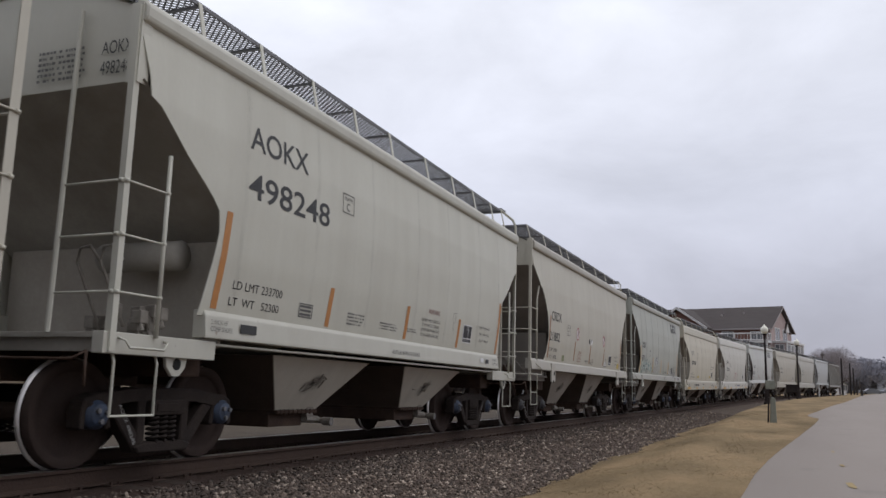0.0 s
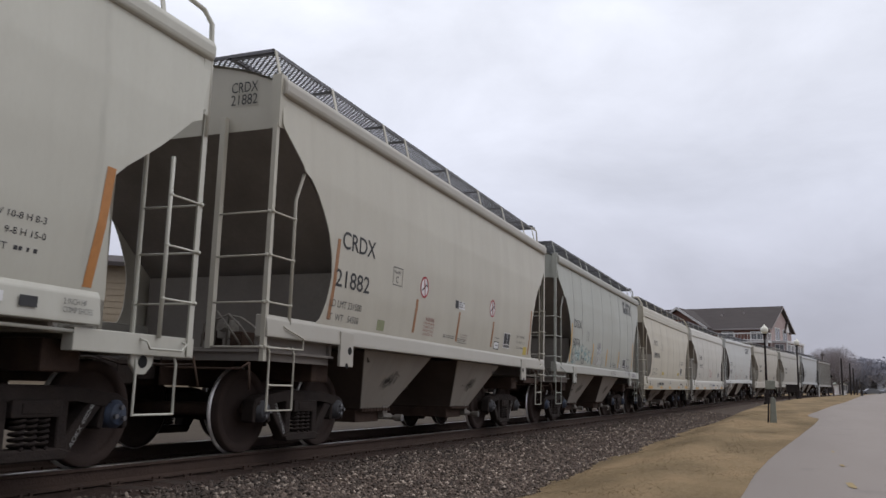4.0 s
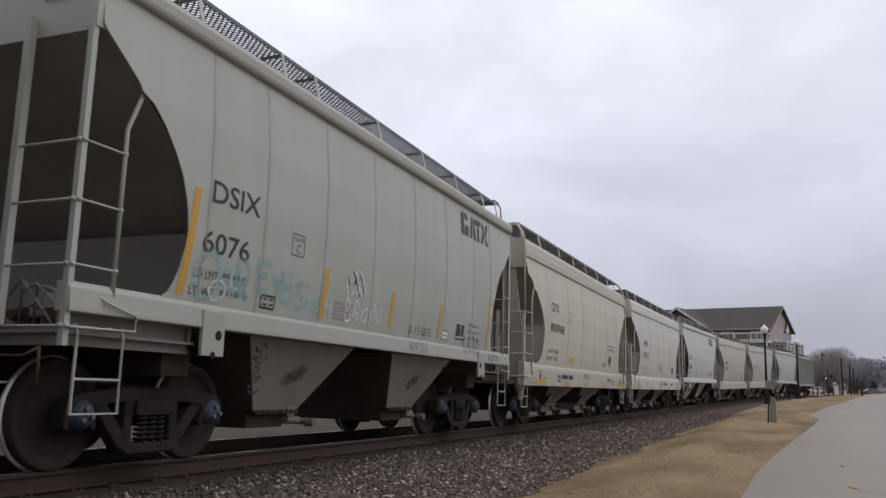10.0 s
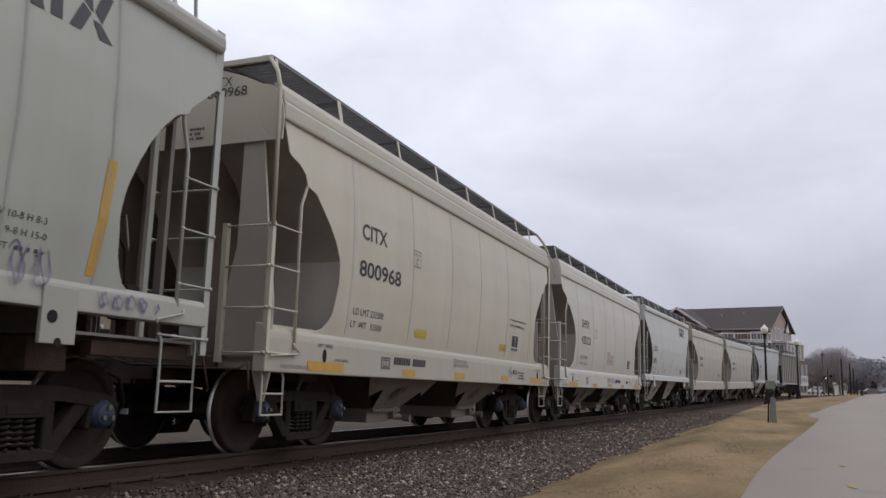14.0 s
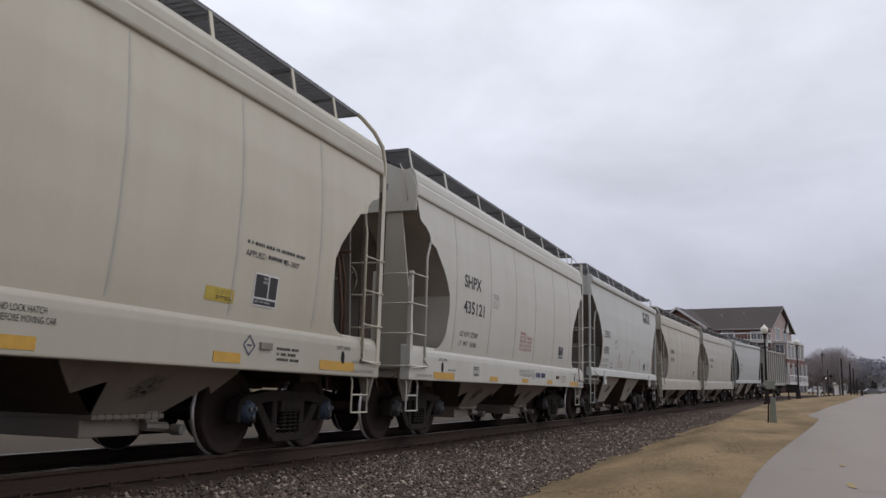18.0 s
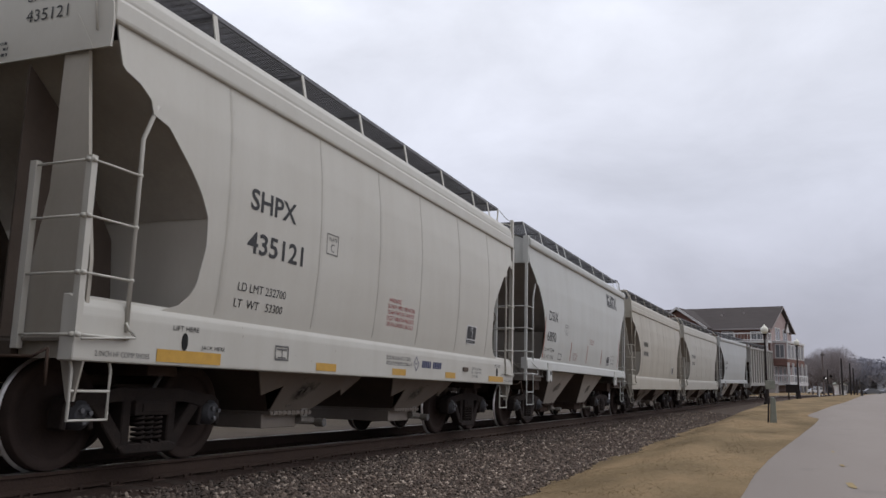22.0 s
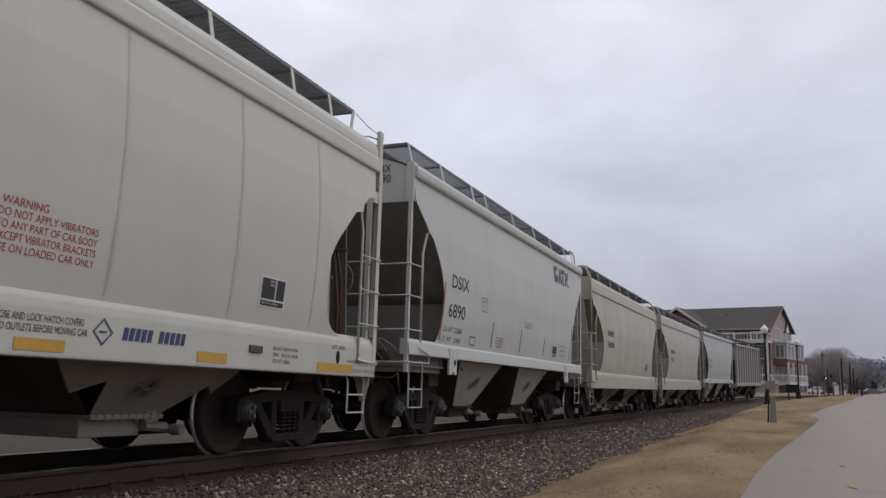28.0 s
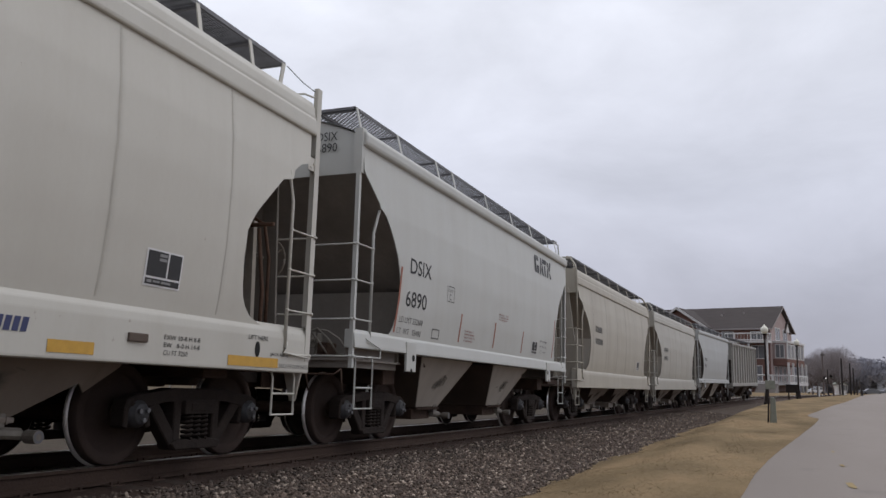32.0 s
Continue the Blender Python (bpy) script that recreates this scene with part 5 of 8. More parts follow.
# dirty end paints, toned down further for shade between the cars
S_WEB = car_paint("stained_shaded_end_web", (0.43, 0.40, 0.345), (0.25, 0.215, 0.165), 0.7, 0.6)
S_LIGHT = surface("dusty_shaded_end_grey", (0.42, 0.388, 0.338), (0.29, 0.26, 0.222), 1.1, 0.85, 0, 0.7, fine=18, bump=0.1)


def scribble(seed, n=6):
    """A loop of sprayed line that stands for a character that cannot be read."""
    rnd = random.Random(seed)
    pts = [(0.5 + 0.5 * math.cos(a + rnd.uniform(-0.5, 0.5)) * rnd.uniform(0.4, 1.0), 0.5 + 0.5 * math.sin(a + rnd.uniform(-0.5, 0.5)) * rnd.uniform(0.6, 1.0))
           for a in np.linspace(rnd.uniform(0, 6), rnd.uniform(6.5, 11), n + 2)]
    return [pts, [(rnd.random(), 0.0), (rnd.random(), rnd.uniform(0.5, 1.0))]]


M_DULLWHITE = plain("grimy_white_paint", (0.36, 0.35, 0.34), 0.7)
M_EMBLEM = plain("dark_grey_emblem", (0.050, 0.050, 0.055), 0.6)
M_PALECYAN = soft_paint("thin_white_spray", (0.60, 0.68, 0.68), 0.75)


def end_marks(car, a, b, x0, w, z, drop, y=-5.652, h=0.125, wb=0.0):
    """Marks on the upright end panel, read from ahead of the car."""
    flat = lambda q: 0.0
    for text, zz, ww in ((a, z, w), (b, z - drop, wb or w)):
        ob = stencil(car, text, flat, 0, 0, ww, h, M_BLACK, "end_mark")
        for v in ob.data.vertices:
            v.co = (x0 + v.co.y, y, zz + v.co.z)


def truck_marks(car, text, bogie):
    """White stencilled letters along the slanted arms of the near side frames."""
    for e in (-1, 1):
        ob = stencil(car, text, lambda q: 0.0, 0, 0, 0.42, 0.042, M_DULLWHITE, "truck_mark")
        a = radians(-58 if e < 0 else 58)
        y0, z0 = (e * bogie - 0.62, 0.55) if e < 0 else (e * bogie + 0.42, 0.20)
        for v in ob.data.vertices:
            u, w = v.co.y, v.co.z
            v.co = (1.078, y0 + u * math.cos(a) - w * math.sin(a), z0 + u * math.sin(a) + w * math.cos(a))


def stripes(car, prof, places, lengths, material, w=0.095, lean=0.06):
    for (s, z), h in zip(places, lengths):
        patch(car, "reflector_stripe", prof, s, s + w, z, z + h, material, lean * h / 0.9, "faded orange reflector strip" if material == M_ORANGE else "")


def plate_c(car, prof, s, z, w=0.30, h=0.25):
    outline(car, "plate_box", prof, s, s + w, z, z + h, 0.012, M_GREYLET)
    stencil(car, "PLATE", prof, s + 0.05, z + 0.165, 0.20, 0.045, M_GREYLET)
    stencil(car, "C", prof, s + 0.10, z + 0.035, 0.09, 0.10, M_GREYLET)


def weights(car, prof, s, ld, lt, material, z=1.70, w=0.9):
    stencil(car, ld, prof, s, z, w, 0.088, material)
    stencil(car, lt, prof, s - 0.03, z - 0.165, w, 0.085, material)


def emblem_row(car, s, z):
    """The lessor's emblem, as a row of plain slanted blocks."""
    shapes = ([(0.04, 0.0), (0.16, 0.0), (0.16, 0.40), (0.05, 0.40), (0.0, 0.32), (0.0, 0.06)], [(0.20, 0.0), (0.34, 0.0), (0.38, 0.07), (0.38, 0.19), (0.20, 0.19)],
              [(0.20, 0.29), (0.37, 0.29), (0.32, 0.40), (0.20, 0.40)], [(0.43, 0.0), (0.54, 0.0), (0.64, 0.40), (0.55, 0.40)], [(0.60, 0.09), (0.66, 0.0), (0.78, 0.0), (0.68, 0.36)],
              [(0.72, 0.29), (1.04, 0.29), (1.06, 0.40), (0.70, 0.40)], [(0.84, 0.0), (0.95, 0.0), (0.95, 0.26), (0.84, 0.26)],
              [(1.02, 0.0), (1.14, 0.0), (1.24, 0.18), (1.15, 0.24)], [(1.10, 0.40), (1.14, 0.28), (1.26, 0.20), (1.24, 0.36)], [(1.28, 0.22), (1.36, 0.14), (1.48, 0.40), (1.36, 0.40)], [(1.26, 0.14), (1.34, 0.0), (1.48, 0.0), (1.34, 0.13)])
    for shape in shapes:
        bm = bmesh.new()
        bm.faces.new([bm.verts.new(on_side(SIDE_A, 1, s + u, z + w, 0.006)) for u, w in shape])
        bmesh.ops.triangulate(bm, faces=bm.faces)
        part("emblem_block", bm, M_EMBLEM, car, "dark grey emblem block")


def clearance_note(car, prof, s):
    """Three lines of car dimensions."""
    for k, (line, w) in enumerate((("EXW 10-8 H 8-3", 0.56), ("EW   9-8 H 15-0", 0.56), ("CU FT", 0.22))):
        stencil(car, line, prof, s + (0.0, 0.02, 0.04)[k], 1.88 - k * 0.115, w, 0.050, M_EMBLEM)
    bars(car, "fine_print", prof, s + 0.32, s + 0.55, 1.63, 1.69, 1, M_EMBLEM, 57)


def scrawl(car, prof, glyphs, w, material, name="spray_tag"):
    """Hand-sprayed letters: each glyph is (s, z, width, height, strokes in a unit box)."""
    for s, z, gw, gh, strokes in glyphs:
        spray(car, name, prof, [[(s + u * gw, z + v * gh) for u, v in st] for st in strokes], w, material)


G_B = [[(0, 0), (0.05, 1), (0.6, 0.9), (0.55, 0.62), (0.05, 0.5)], [(0.3, 0.52), (0.9, 0.42), (0.95, 0.15), (0.6, 0.0), (0, 0.02)]]
G_R = [[(0.1, 0), (0.05, 1), (0.7, 0.95), (0.85, 0.7), (0.6, 0.5), (0.1, 0.45)], [(0.4, 0.46), (0.9, 0.0)]]
G_A = [[(0.85, 0.75), (0.4, 0.8), (0.05, 0.45), (0.15, 0.05), (0.55, 0.05), (0.85, 0.4)], [(0.85, 0.8), (0.85, 0.15), (1.0, 0.0)]]
G_I = [[(0.5, 0), (0.5, 0.7)], [(0.48, 0.92), (0.52, 1.0)]]
G_N = [[(0.1, 0), (0.05, 0.95), (0.8, 0.0), (0.95, 1.0)]]
G_O = [[(0.5, 1), (0.1, 0.75), (0.0, 0.35), (0.3, 0.0), (0.75, 0.05), (1.0, 0.45), (0.85, 0.85), (0.5, 1)]]
G_E = [[(1.0, 1.0), (0.1, 0.95), (0.05, 0.5), (0.1, 0.05), (1.0, 0.0)], [(0.1, 0.52), (0.8, 0.55)]]
G_Y = [[(0.0, 1.0), (0.25, 0.55), (0.6, 0.5), (1.0, 0.95)], [(1.0, 0.95), (0.7, 0.3), (0.35, 0.0)]]
G_S = [[(1.0, 0.9), (0.5, 1.0), (0.1, 0.78), (0.5, 0.5), (0.95, 0.28), (0.6, 0.0), (0.0, 0.08)]]
G_U = [[(0.0, 1), (0.05, 0.25), (0.4, 0.0), (0.8, 0.15), (0.95, 0.95)]]


# the car ahead, of which only the tail passes
car_head = hopper_a("grey covered hopper car at the head of the train", P_CRD, P_CRD_L, S_DARK, B_GREY, CAP_BLUE, 0.2)

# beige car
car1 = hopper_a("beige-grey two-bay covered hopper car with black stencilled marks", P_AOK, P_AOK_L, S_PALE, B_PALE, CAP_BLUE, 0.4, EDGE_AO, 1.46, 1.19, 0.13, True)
stencil(car1, "AOKX", SIDE_A, -4.06, 3.17, 1.16, 0.26, M_BLACK, "reporting_mark", 0.008)
stencil(car1, "498248", SIDE_A, -4.06, 2.65, 1.68, 0.28, M_BLACK, "reporting_mark", 0.008)
weights(car1, SIDE_A, -4.14, "LD LMT 233700", "LT  WT   52300", M_BLACK)
plate_c(car1, SIDE_A, -2.06, 2.92)
stripes(car1, SIDE_A, [(-4.44, 1.48), (-2.24, 1.48), (0.05, 1.485), (2.20, 1.48), (4.33, 1.48)], [0.96, 0.47, 0.48, 0.48, 0.98], M_ORANGE)
decal(car1, SIDE_A, 2.50, 1.585)
outline(car1, "stencil_box", SIDE_A, -2.86, -2.56, 1.54, 1.70, 0.014, M_GREYLET)
bars(car1, "fine_print", SIDE_A, -1.70, -1.22, 1.53, 1.70, 4, M_GREYLET, 3)
M_GREENISH = plain("bleached_green_sticker", (0.27, 0.29, 0.16), 0.6, vary=0.7, scale=30.0)
M_PINKRED = plain("bleached_red_stencil", (0.34, 0.17, 0.15), 0.7)
M_FAINT = plain("bleached_stencil", (0.36, 0.31, 0.275), 0.7)
M_PINKLET = plain("faded_pink_stencil", (0.33, 0.245, 0.25), 0.7)
M_BROWNLET = plain("faded_brown_red_stencil", (0.25, 0.13, 0.12), 0.7)
for k, line in enumerate(("DO NOT APPLY VIBRATORS", "TO ANY PART OF CAR BODY", "EXCEPT VIBRATOR BRACKETS", "USE ON LOADED CAR ONLY")):
    stencil(car1, line, SIDE_A, 0.66 + 0.002 * k, 1.80 - k * 0.075, 0.74, 0.048, M_GREYLET)
stencil(car1, "WARNING", SIDE_A, 0.88, 1.93, 0.47, 0.075, M_BROWNLET)
bars(car1, "fine_print", SIDE_A, 0.17, 0.50, 1.58, 1.65, 2, M_GREYLET, 5)
bars(car1, "fine_print", SIDE_A, -0.75, -0.15, 1.55, 1.66, 3, M_GREYLET, 6)
clearance_note(car1, SIDE_A, 3.32)
stencil(car1, "VENT CAR WHEN UNLOADING", curve_of([(1.0, 1.566), (1.6, 1.566)]), -0.37, 1.25, 0.98, 0.055, M_EMBLEM)
brush(car1, "box_mark", SIDE_A, [[(-2.83, 1.665), (-2.60, 1.665)], [(-2.83, 1.62), (-2.60, 1.62)], [(-2.83, 1.575), (-2.60, 1.575)]], 0.026, M_GREYLET)
spray(car1, "marker_scrawl", SIDE_A, [[(1.92, 2.02), (2.12, 2.05)], [(1.94, 2.02), (1.96, 1.88), (2.06, 1.90), (2.04, 2.03)], [(1.98, 1.90), (2.02, 1.70)]], 0.016, M_SPRAY_G)
for s in (-4.1, -2.66, -1.2, 0.36, 1.62, 3.2, 4.3):
    spray(car1, "weld_soot", SIDE_A, [[(s + 0.01 * math.sin(z * 7 + s), z) for z in np.linspace(1.5, 3.84, 8)]], 0.12, M_WELDSHADE, off=0.0065)
end_marks(car1, "AOKX", "498248", 1.09, 0.34, 3.61, 0.19)
note = bars(car1, "fine_print", lambda q: 0.0, 0.35, 0.93, 3.40, 3.72, 6, M_GREYLET, 41)
for v in note.data.vertices:
    v.co = (v.co.y, -5.654, v.co.z)
truck_marks(car1, "AOKX 498248", 4.42)
for side, c in ((-1, -4.785), (-1, 5.15), (1, -4.785), (1, 5.15)):
    bm = bmesh.new()
    prism(bm, [(c + 0.165, 1.06), (c - 0.165, 1.06), (c - 0.135, 0.90), (c - 0.055, 0.82), (c + 0.045, 0.82), (c + 0.125, 0.90)], "x", side * 1.43, side * 1.47, 0.006)
    lug = part("pull_lug", bm, P_AOK_L, car1)
    bm = bmesh.new()
    tube(bm, [(side * 1.465, c, 0.93), (side * 1.475, c, 0.93)], 0.055, 14)
    part("lug_hole", bm, M_HOSE, lug, "black hole")
rr = random.Random(4)
for i in range(14):
    x, y, z = rr.uniform(0.55, 1.30), rr.uniform(-5.05, -4.75), rr.uniform(1.2, 1.42)
    bm = bmesh.new()
    box(bm, x - 0.05, x + 0.06, y - 0.05, y + 0.05, z - 0.05, z + 0.07, 0.012)
    tube(bm, [(x, y, z), (x + 0.09, y - 0.05, z - 0.12)], 0.016, 6)
    part("brake_valve", bm, M_LEVER, car1, "silver brake valve")
bm = bmesh.new()
tube(bm, [(0.2, -4.45, 2.0), (1.15, -4.45, 2.0)], 0.15, 14)
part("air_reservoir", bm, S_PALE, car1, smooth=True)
for k in (0.62, 0.9):
    bm = bmesh.new()
    tube(bm, [(k + 0.2, -5.1, 1.25), (k - 0.08, -5.15, 1.85), (k - 0.06, -5.15, 1.98), (k + 0.06, -5.15, 2.0), (k + 0.14, -5.1, 1.86)], 0.014, 6)
    part("brake_pipe", bm, M_LEVER, car1, smooth=True)
stencil(car1, "2 INCH HF\nCOMP SHOES", curve_of([(1.0, 1.566), (1.6, 1.566)]), -4.46, 1.26, 0.34, 0.11, M_GREYLET)
patch(car1, "stencil_box", curve_of([(1.0, 1.566), (1.6, 1.566)]), -3.98, -3.70, 1.27, 1.36, M_BLACK, rows=2)
SILL = curve_of([(1.0, 1.567), (1.6, 1.567)])
patch(car1, "sticker", SILL, 3.42, 3.58, 1.285, 1.36, M_WHITE, rows=2)
patch(car1, "stencil_box", SILL, 3.72, 3.88, 1.27, 1.35, M_BLACK, rows=2)
stencil(car1, "2 INCH HF\nCOMP SHOES", SILL, 4.12, 1.26, 0.30, 0.11, M_GREYLET)
for side in (-1, 1):
    bm = bmesh.new()
    tube(bm, [(side * 1.50, -4.3, 1.135), (side * 1.50, 0, 1.14), (side * 1.50, 4.3, 1.135)], 0.016, 6)
    part("air_line", bm, P_AOK_L, car1, smooth=True)
stencil(car1, "PULL", curve_of([(0.7, 1.47), (1.6, 1.52)]), -4.90, 0.995, 0.22, 0.045, M_GREYLET)

# light grey car
car2 = hopper_a("light grey two-bay covered hopper car with round warning stickers", P_CRD, P_CRD_L, S_DARK, B_MIDGREY, CAP_GREY, 1.1)
stencil(car2, "CRDX", SIDE_A, -4.26, 2.475, 0.92, 0.225, M_BLACK, "reporting_mark", 0.008)
stencil(car2, "21882", SIDE_A, -4.37, 1.99, 0.92, 0.22, M_BLACK, "reporting_mark", 0.008)
weights(car2, SIDE_A, -4.42, "LD LMT 231500", "LT  WT   54500", M_GREYLET, 1.74, 0.82)
plate_c(car2, SIDE_A, -2.75, 2.21, 0.32, 0.26)
stripes(car2, SIDE_A, [(-4.45, 1.575), (-1.91, 1.60), (-0.10, 1.58), (1.75, 1.59), (4.28, 1.57)], [1.0, 0.50, 0.50, 0.48, 0.95], M_ORANGE_OLD, 0.075)
for s in (-1.77, 1.53):
    for r0, r1, mt, of in ((0.0, 0.135, M_WHITE, 0.004), (0.135, 0.165, M_RED, 0.005)):
        bm = bmesh.new()
        ring = []
        for rad in (r0 + 0.001, r1):
            ring.append([bm.verts.new(on_side(SIDE_A, 1, s + 0.16 + rad * 0.95 * math.cos(a), 2.31 + rad * math.sin(a), of)) for a in np.linspace(0, 2 * math.pi, 28, endpoint=False)])
        for k in range(28):
            bm.faces.new((ring[0][k], ring[0][(k + 1) % 28], ring[1][(k + 1) % 28], ring[1][k]))
        part("round_sticker", bm, mt, car2, "round white sticker with a red rim")
    brush(car2, "struck_hammer", SIDE_A, [[(s + 0.06, 2.25), (s + 0.25, 2.36)], [(s + 0.22, 2.42), (s + 0.26, 2.32)]], 0.022, M_BLACK)
    brush(car2, "red_slash", curve_of([(z, SIDE_A(z) + 0.003) for z in np.linspace(1.2, 4, 30)]), [[(s + 0.13, 2.445), (s + 0.19, 2.175)]], 0.030, M_RED)
decal(car2, SIDE_A, 2.53, 1.62, 0.40, 0.30)
for k, line in enumerate(("DO NOT APPLY VIBRATORS", "TO ANY PART OF CAR BODY", "EXCEPT VIBRATOR BRACKETS", "USE ON LOADED CAR ONLY")):
    stencil(car2, line, SIDE_A, -1.52, 1.755 - k * 0.055, 0.44, 0.036, M_PINKRED)
stencil(car2, "WARNING", SIDE_A, -1.46, 1.81, 0.36, 0.06, M_PINKRED)
bars(car2, "fine_print", SIDE_A, -0.66, -0.15, 1.60, 1.66, 2, M_GREYLET, 71)
bars(car2, "fine_print", SIDE_A, 0.12, 0.49, 1.60, 1.72, 3, M_FAINT, 72)
patch(car2, "placard", SIDE_A, -0.25, -0.11, 2.13, 2.26, M_BLACK, label="small black placard")
patch(car2, "placard", SIDE_A, -0.10, 0.19, 2.13, 2.26, M_WHITE, label="small white placard")
bars(car2, "fine_print", curve_of([(z, SIDE_A(z) + 0.004) for z in np.linspace(1.2, 4, 30)]), -0.08, 0.18, 2.14, 2.25, 3, M_BLACK, 8)
bars(car2, "fine_print", SIDE_A, 0.0, 0.45, 1.55, 1.64, 3, M_GREYLET, 9)
patch(car2, "sticker", SIDE_A, -3.08, -2.86, 1.545, 1.69, M_GREENISH, label="bleached greenish sticker")
clearance_note(car2, SIDE_A, 3.40)
patch(car2, "sticker", SIDE_A, 1.98, 2.24, 1.58, 1.70, M_WHITE, label="white inspection sticker")
patch(car2, "small_print", curve_of([(z, SIDE_A(z) + 0.003) for z in np.linspace(1.2, 4, 30)]), 2.04, 2.20, 1.632, 1.655, M_DULLPRINT, rows=2)
outline(car2, "sticker_border", SIDE_A, 1.96, 2.26, 1.565, 1.715, 0.016, M_BLACK)
bars(car2, "fine_print", SIDE_A, 1.98, 2.30, 1.75, 1.79, 1, M_GREYLET, 61)
patch(car2, "sticker", SIDE_A, 3.95, 4.2, 1.55, 1.72, M_YSTICK, label="yellow sticker")
bm = bmesh.new()
box(bm, 0.82, 1.27, 4.84, 5.02, 1.15, 2.55, 0.05)
part("brake_housing", bm, M_TRUCK, car2, "black grimy brake housing")
end_marks(car2, "CRDX", "21882", 0.83, 0.36, 4.08, 0.15)
truck_marks(car2, "CRDX 21882", 4.13)

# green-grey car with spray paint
car3 = hopper_a("green-grey two-bay covered hopper car with sprayed tags", P_DSI, P_DSI_L, S_DARK, B_MIDGREY, CAP_BLUE, 2.0)
stencil(car3, "DSIX", SIDE_A, -4.17, 2.475, 0.80, 0.22, M_BLACK, "reporting_mark", 0.008)
stencil(car3, "6076", SIDE_A, -4.24, 1.99, 0.75, 0.21, M_BLACK, "reporting_mark", 0.008)
stripes(car3, SIDE_A, [(-4.50, 1.56), (-1.95, 1.57), (-0.05, 1.59), (1.79, 1.58), (4.19, 1.57)], [1.0, 0.60, 0.52, 0.52, 0.95], M_YELLOW, 0.10)
plate_c(car3, SIDE_A, -2.71, 2.20, 0.27, 0.25)
emblem_row(car3, 2.72, 3.46)
decal(car3, SIDE_A, 2.59, 1.59)
patch(car3, "sticker", SIDE_A, 1.99, 2.25, 1.59, 1.71, M_WHITE, label="white inspection sticker")
stencil(car3, "LD LMT", SIDE_A, -4.30, 1.74, 0.36, 0.085, M_BLACK)
stencil(car3, "LT  WT", SIDE_A, -4.33, 1.575, 0.36, 0.085, M_BLACK)
bars(car3, "fine_print", SIDE_A, -3.86, -3.46, 1.74, 1.83, 1, M_BLACK, 51)
bars(car3, "fine_print", SIDE_A, -3.86, -3.48, 1.575, 1.665, 1, M_BLACK, 52)
outline(car3, "stencil_box", SIDE_A, -3.18, -2.90, 1.56, 1.71, 0.022, M_BLACK)
spray(car3, "spray_tag", SIDE_A, [[(-3.92, 1.86), (-3.70, 1.74), (-3.44, 1.80)]], 0.34, M_CYAN_THIN)
scrawl(car3, SIDE_A, [(-4.28, 1.57, 0.36, 0.44, G_O), (-3.64, 1.60, 0.24, 0.38, G_R), (-3.30, 1.74, 0.24, 0.30, G_E), (-3.02, 1.70, 0.20, 0.30, G_Y), (-2.80, 1.68, 0.22, 0.30, G_E), (-2.54, 1.62, 0.28, 0.30, G_S),
                      (-2.14, 1.62, 0.12, 0.14, G_O)], 0.125, M_CYAN)
scrawl(car3, curve_of([(z, SIDE_A(z) + 0.003) for z in np.linspace(1.2, 4, 30)]), [(-4.05, 1.56, 0.24, 0.20, G_O), (-3.74, 1.70, 0.18, 0.20, G_U), (-1.84, 1.58, 0.14, 0.22, G_N)], 0.055, M_PALECYAN)
zig = [[(-1.37, 2.15), (-1.25, 1.95), (-1.14, 2.18)], [(-1.23, 2.23), (-1.10, 2.04), (-1.01, 1.92)], [(-1.08, 2.24), (-0.98, 2.12), (-0.88, 1.91)]]
spray(car3, "spray_tag", SIDE_A, zig, 0.22, M_SPRAY_W)
spray(car3, "spray_tag", curve_of([(z, SIDE_A(z) + 0.004) for z in np.linspace(1.2, 4, 30)]), zig, 0.075, M_SPRAY_K)
scrawl(car3, SIDE_A, [(-1.32, 1.59, 0.15, 0.27, G_B), (-1.10, 1.60, 0.17, 0.25, G_R), (-0.88, 1.60, 0.18, 0.23, G_A), (-0.65, 1.60, 0.07, 0.36, G_I),
                      (-0.55, 1.61, 0.21, 0.30, G_N)], 0.048, M_SPRAY_W)
bars(car3, "fine_print", SIDE_A, -1.62, -1.1, 1.56, 1.80, 5, M_PINKLET, 13)
brush(car3, "box_mark", SIDE_A, [[(-3.12, 1.665), (-3.07, 1.665)], [(-3.01, 1.665), (-2.96, 1.665)], [(-3.13, 1.61), (-3.07, 1.61), (-3.07, 1.58)], [(-3.01, 1.61), (-2.95, 1.61)]], 0.02, M_BLACK)
BAY_FACE = curve_of([(0.46, 0.93), (1.28, 1.338)])
spray(car3, "marker_scrawl", BAY_FACE, [[(-2.60, 1.18), (-2.74, 1.21), (-2.66, 1.08), (-2.78, 1.06), (-2.60, 1.01), (-2.52, 1.12)], [(-2.70, 0.98), (-2.56, 0.94), (-2.66, 0.84), (-2.46, 0.86), (-2.60, 0.74), (-2.50, 0.66), (-2.38, 0.72)]], 0.05, M_SPRAY_G)
LIP = curve_of([(1.2, 1.568), (1.49, 1.566), (1.53, 1.545)] + [(z, SIDE_A(z)) for z in (1.6, 1.8, 2.0)])
scrawl(car3, LIP, [(2.98 + k * 0.23, 1.41, 0.19, 0.33, scribble(k + 1)) for k in range(4)], 0.036, M_SPRAY_V, "marker_scrawl")
scrawl(car3, LIP, [(4.32 + k * 0.15, 1.33, 0.13, 0.13, scribble(k + 11)) for k in range(5)], 0.040, M_SPRAY_V, "marker_scrawl")
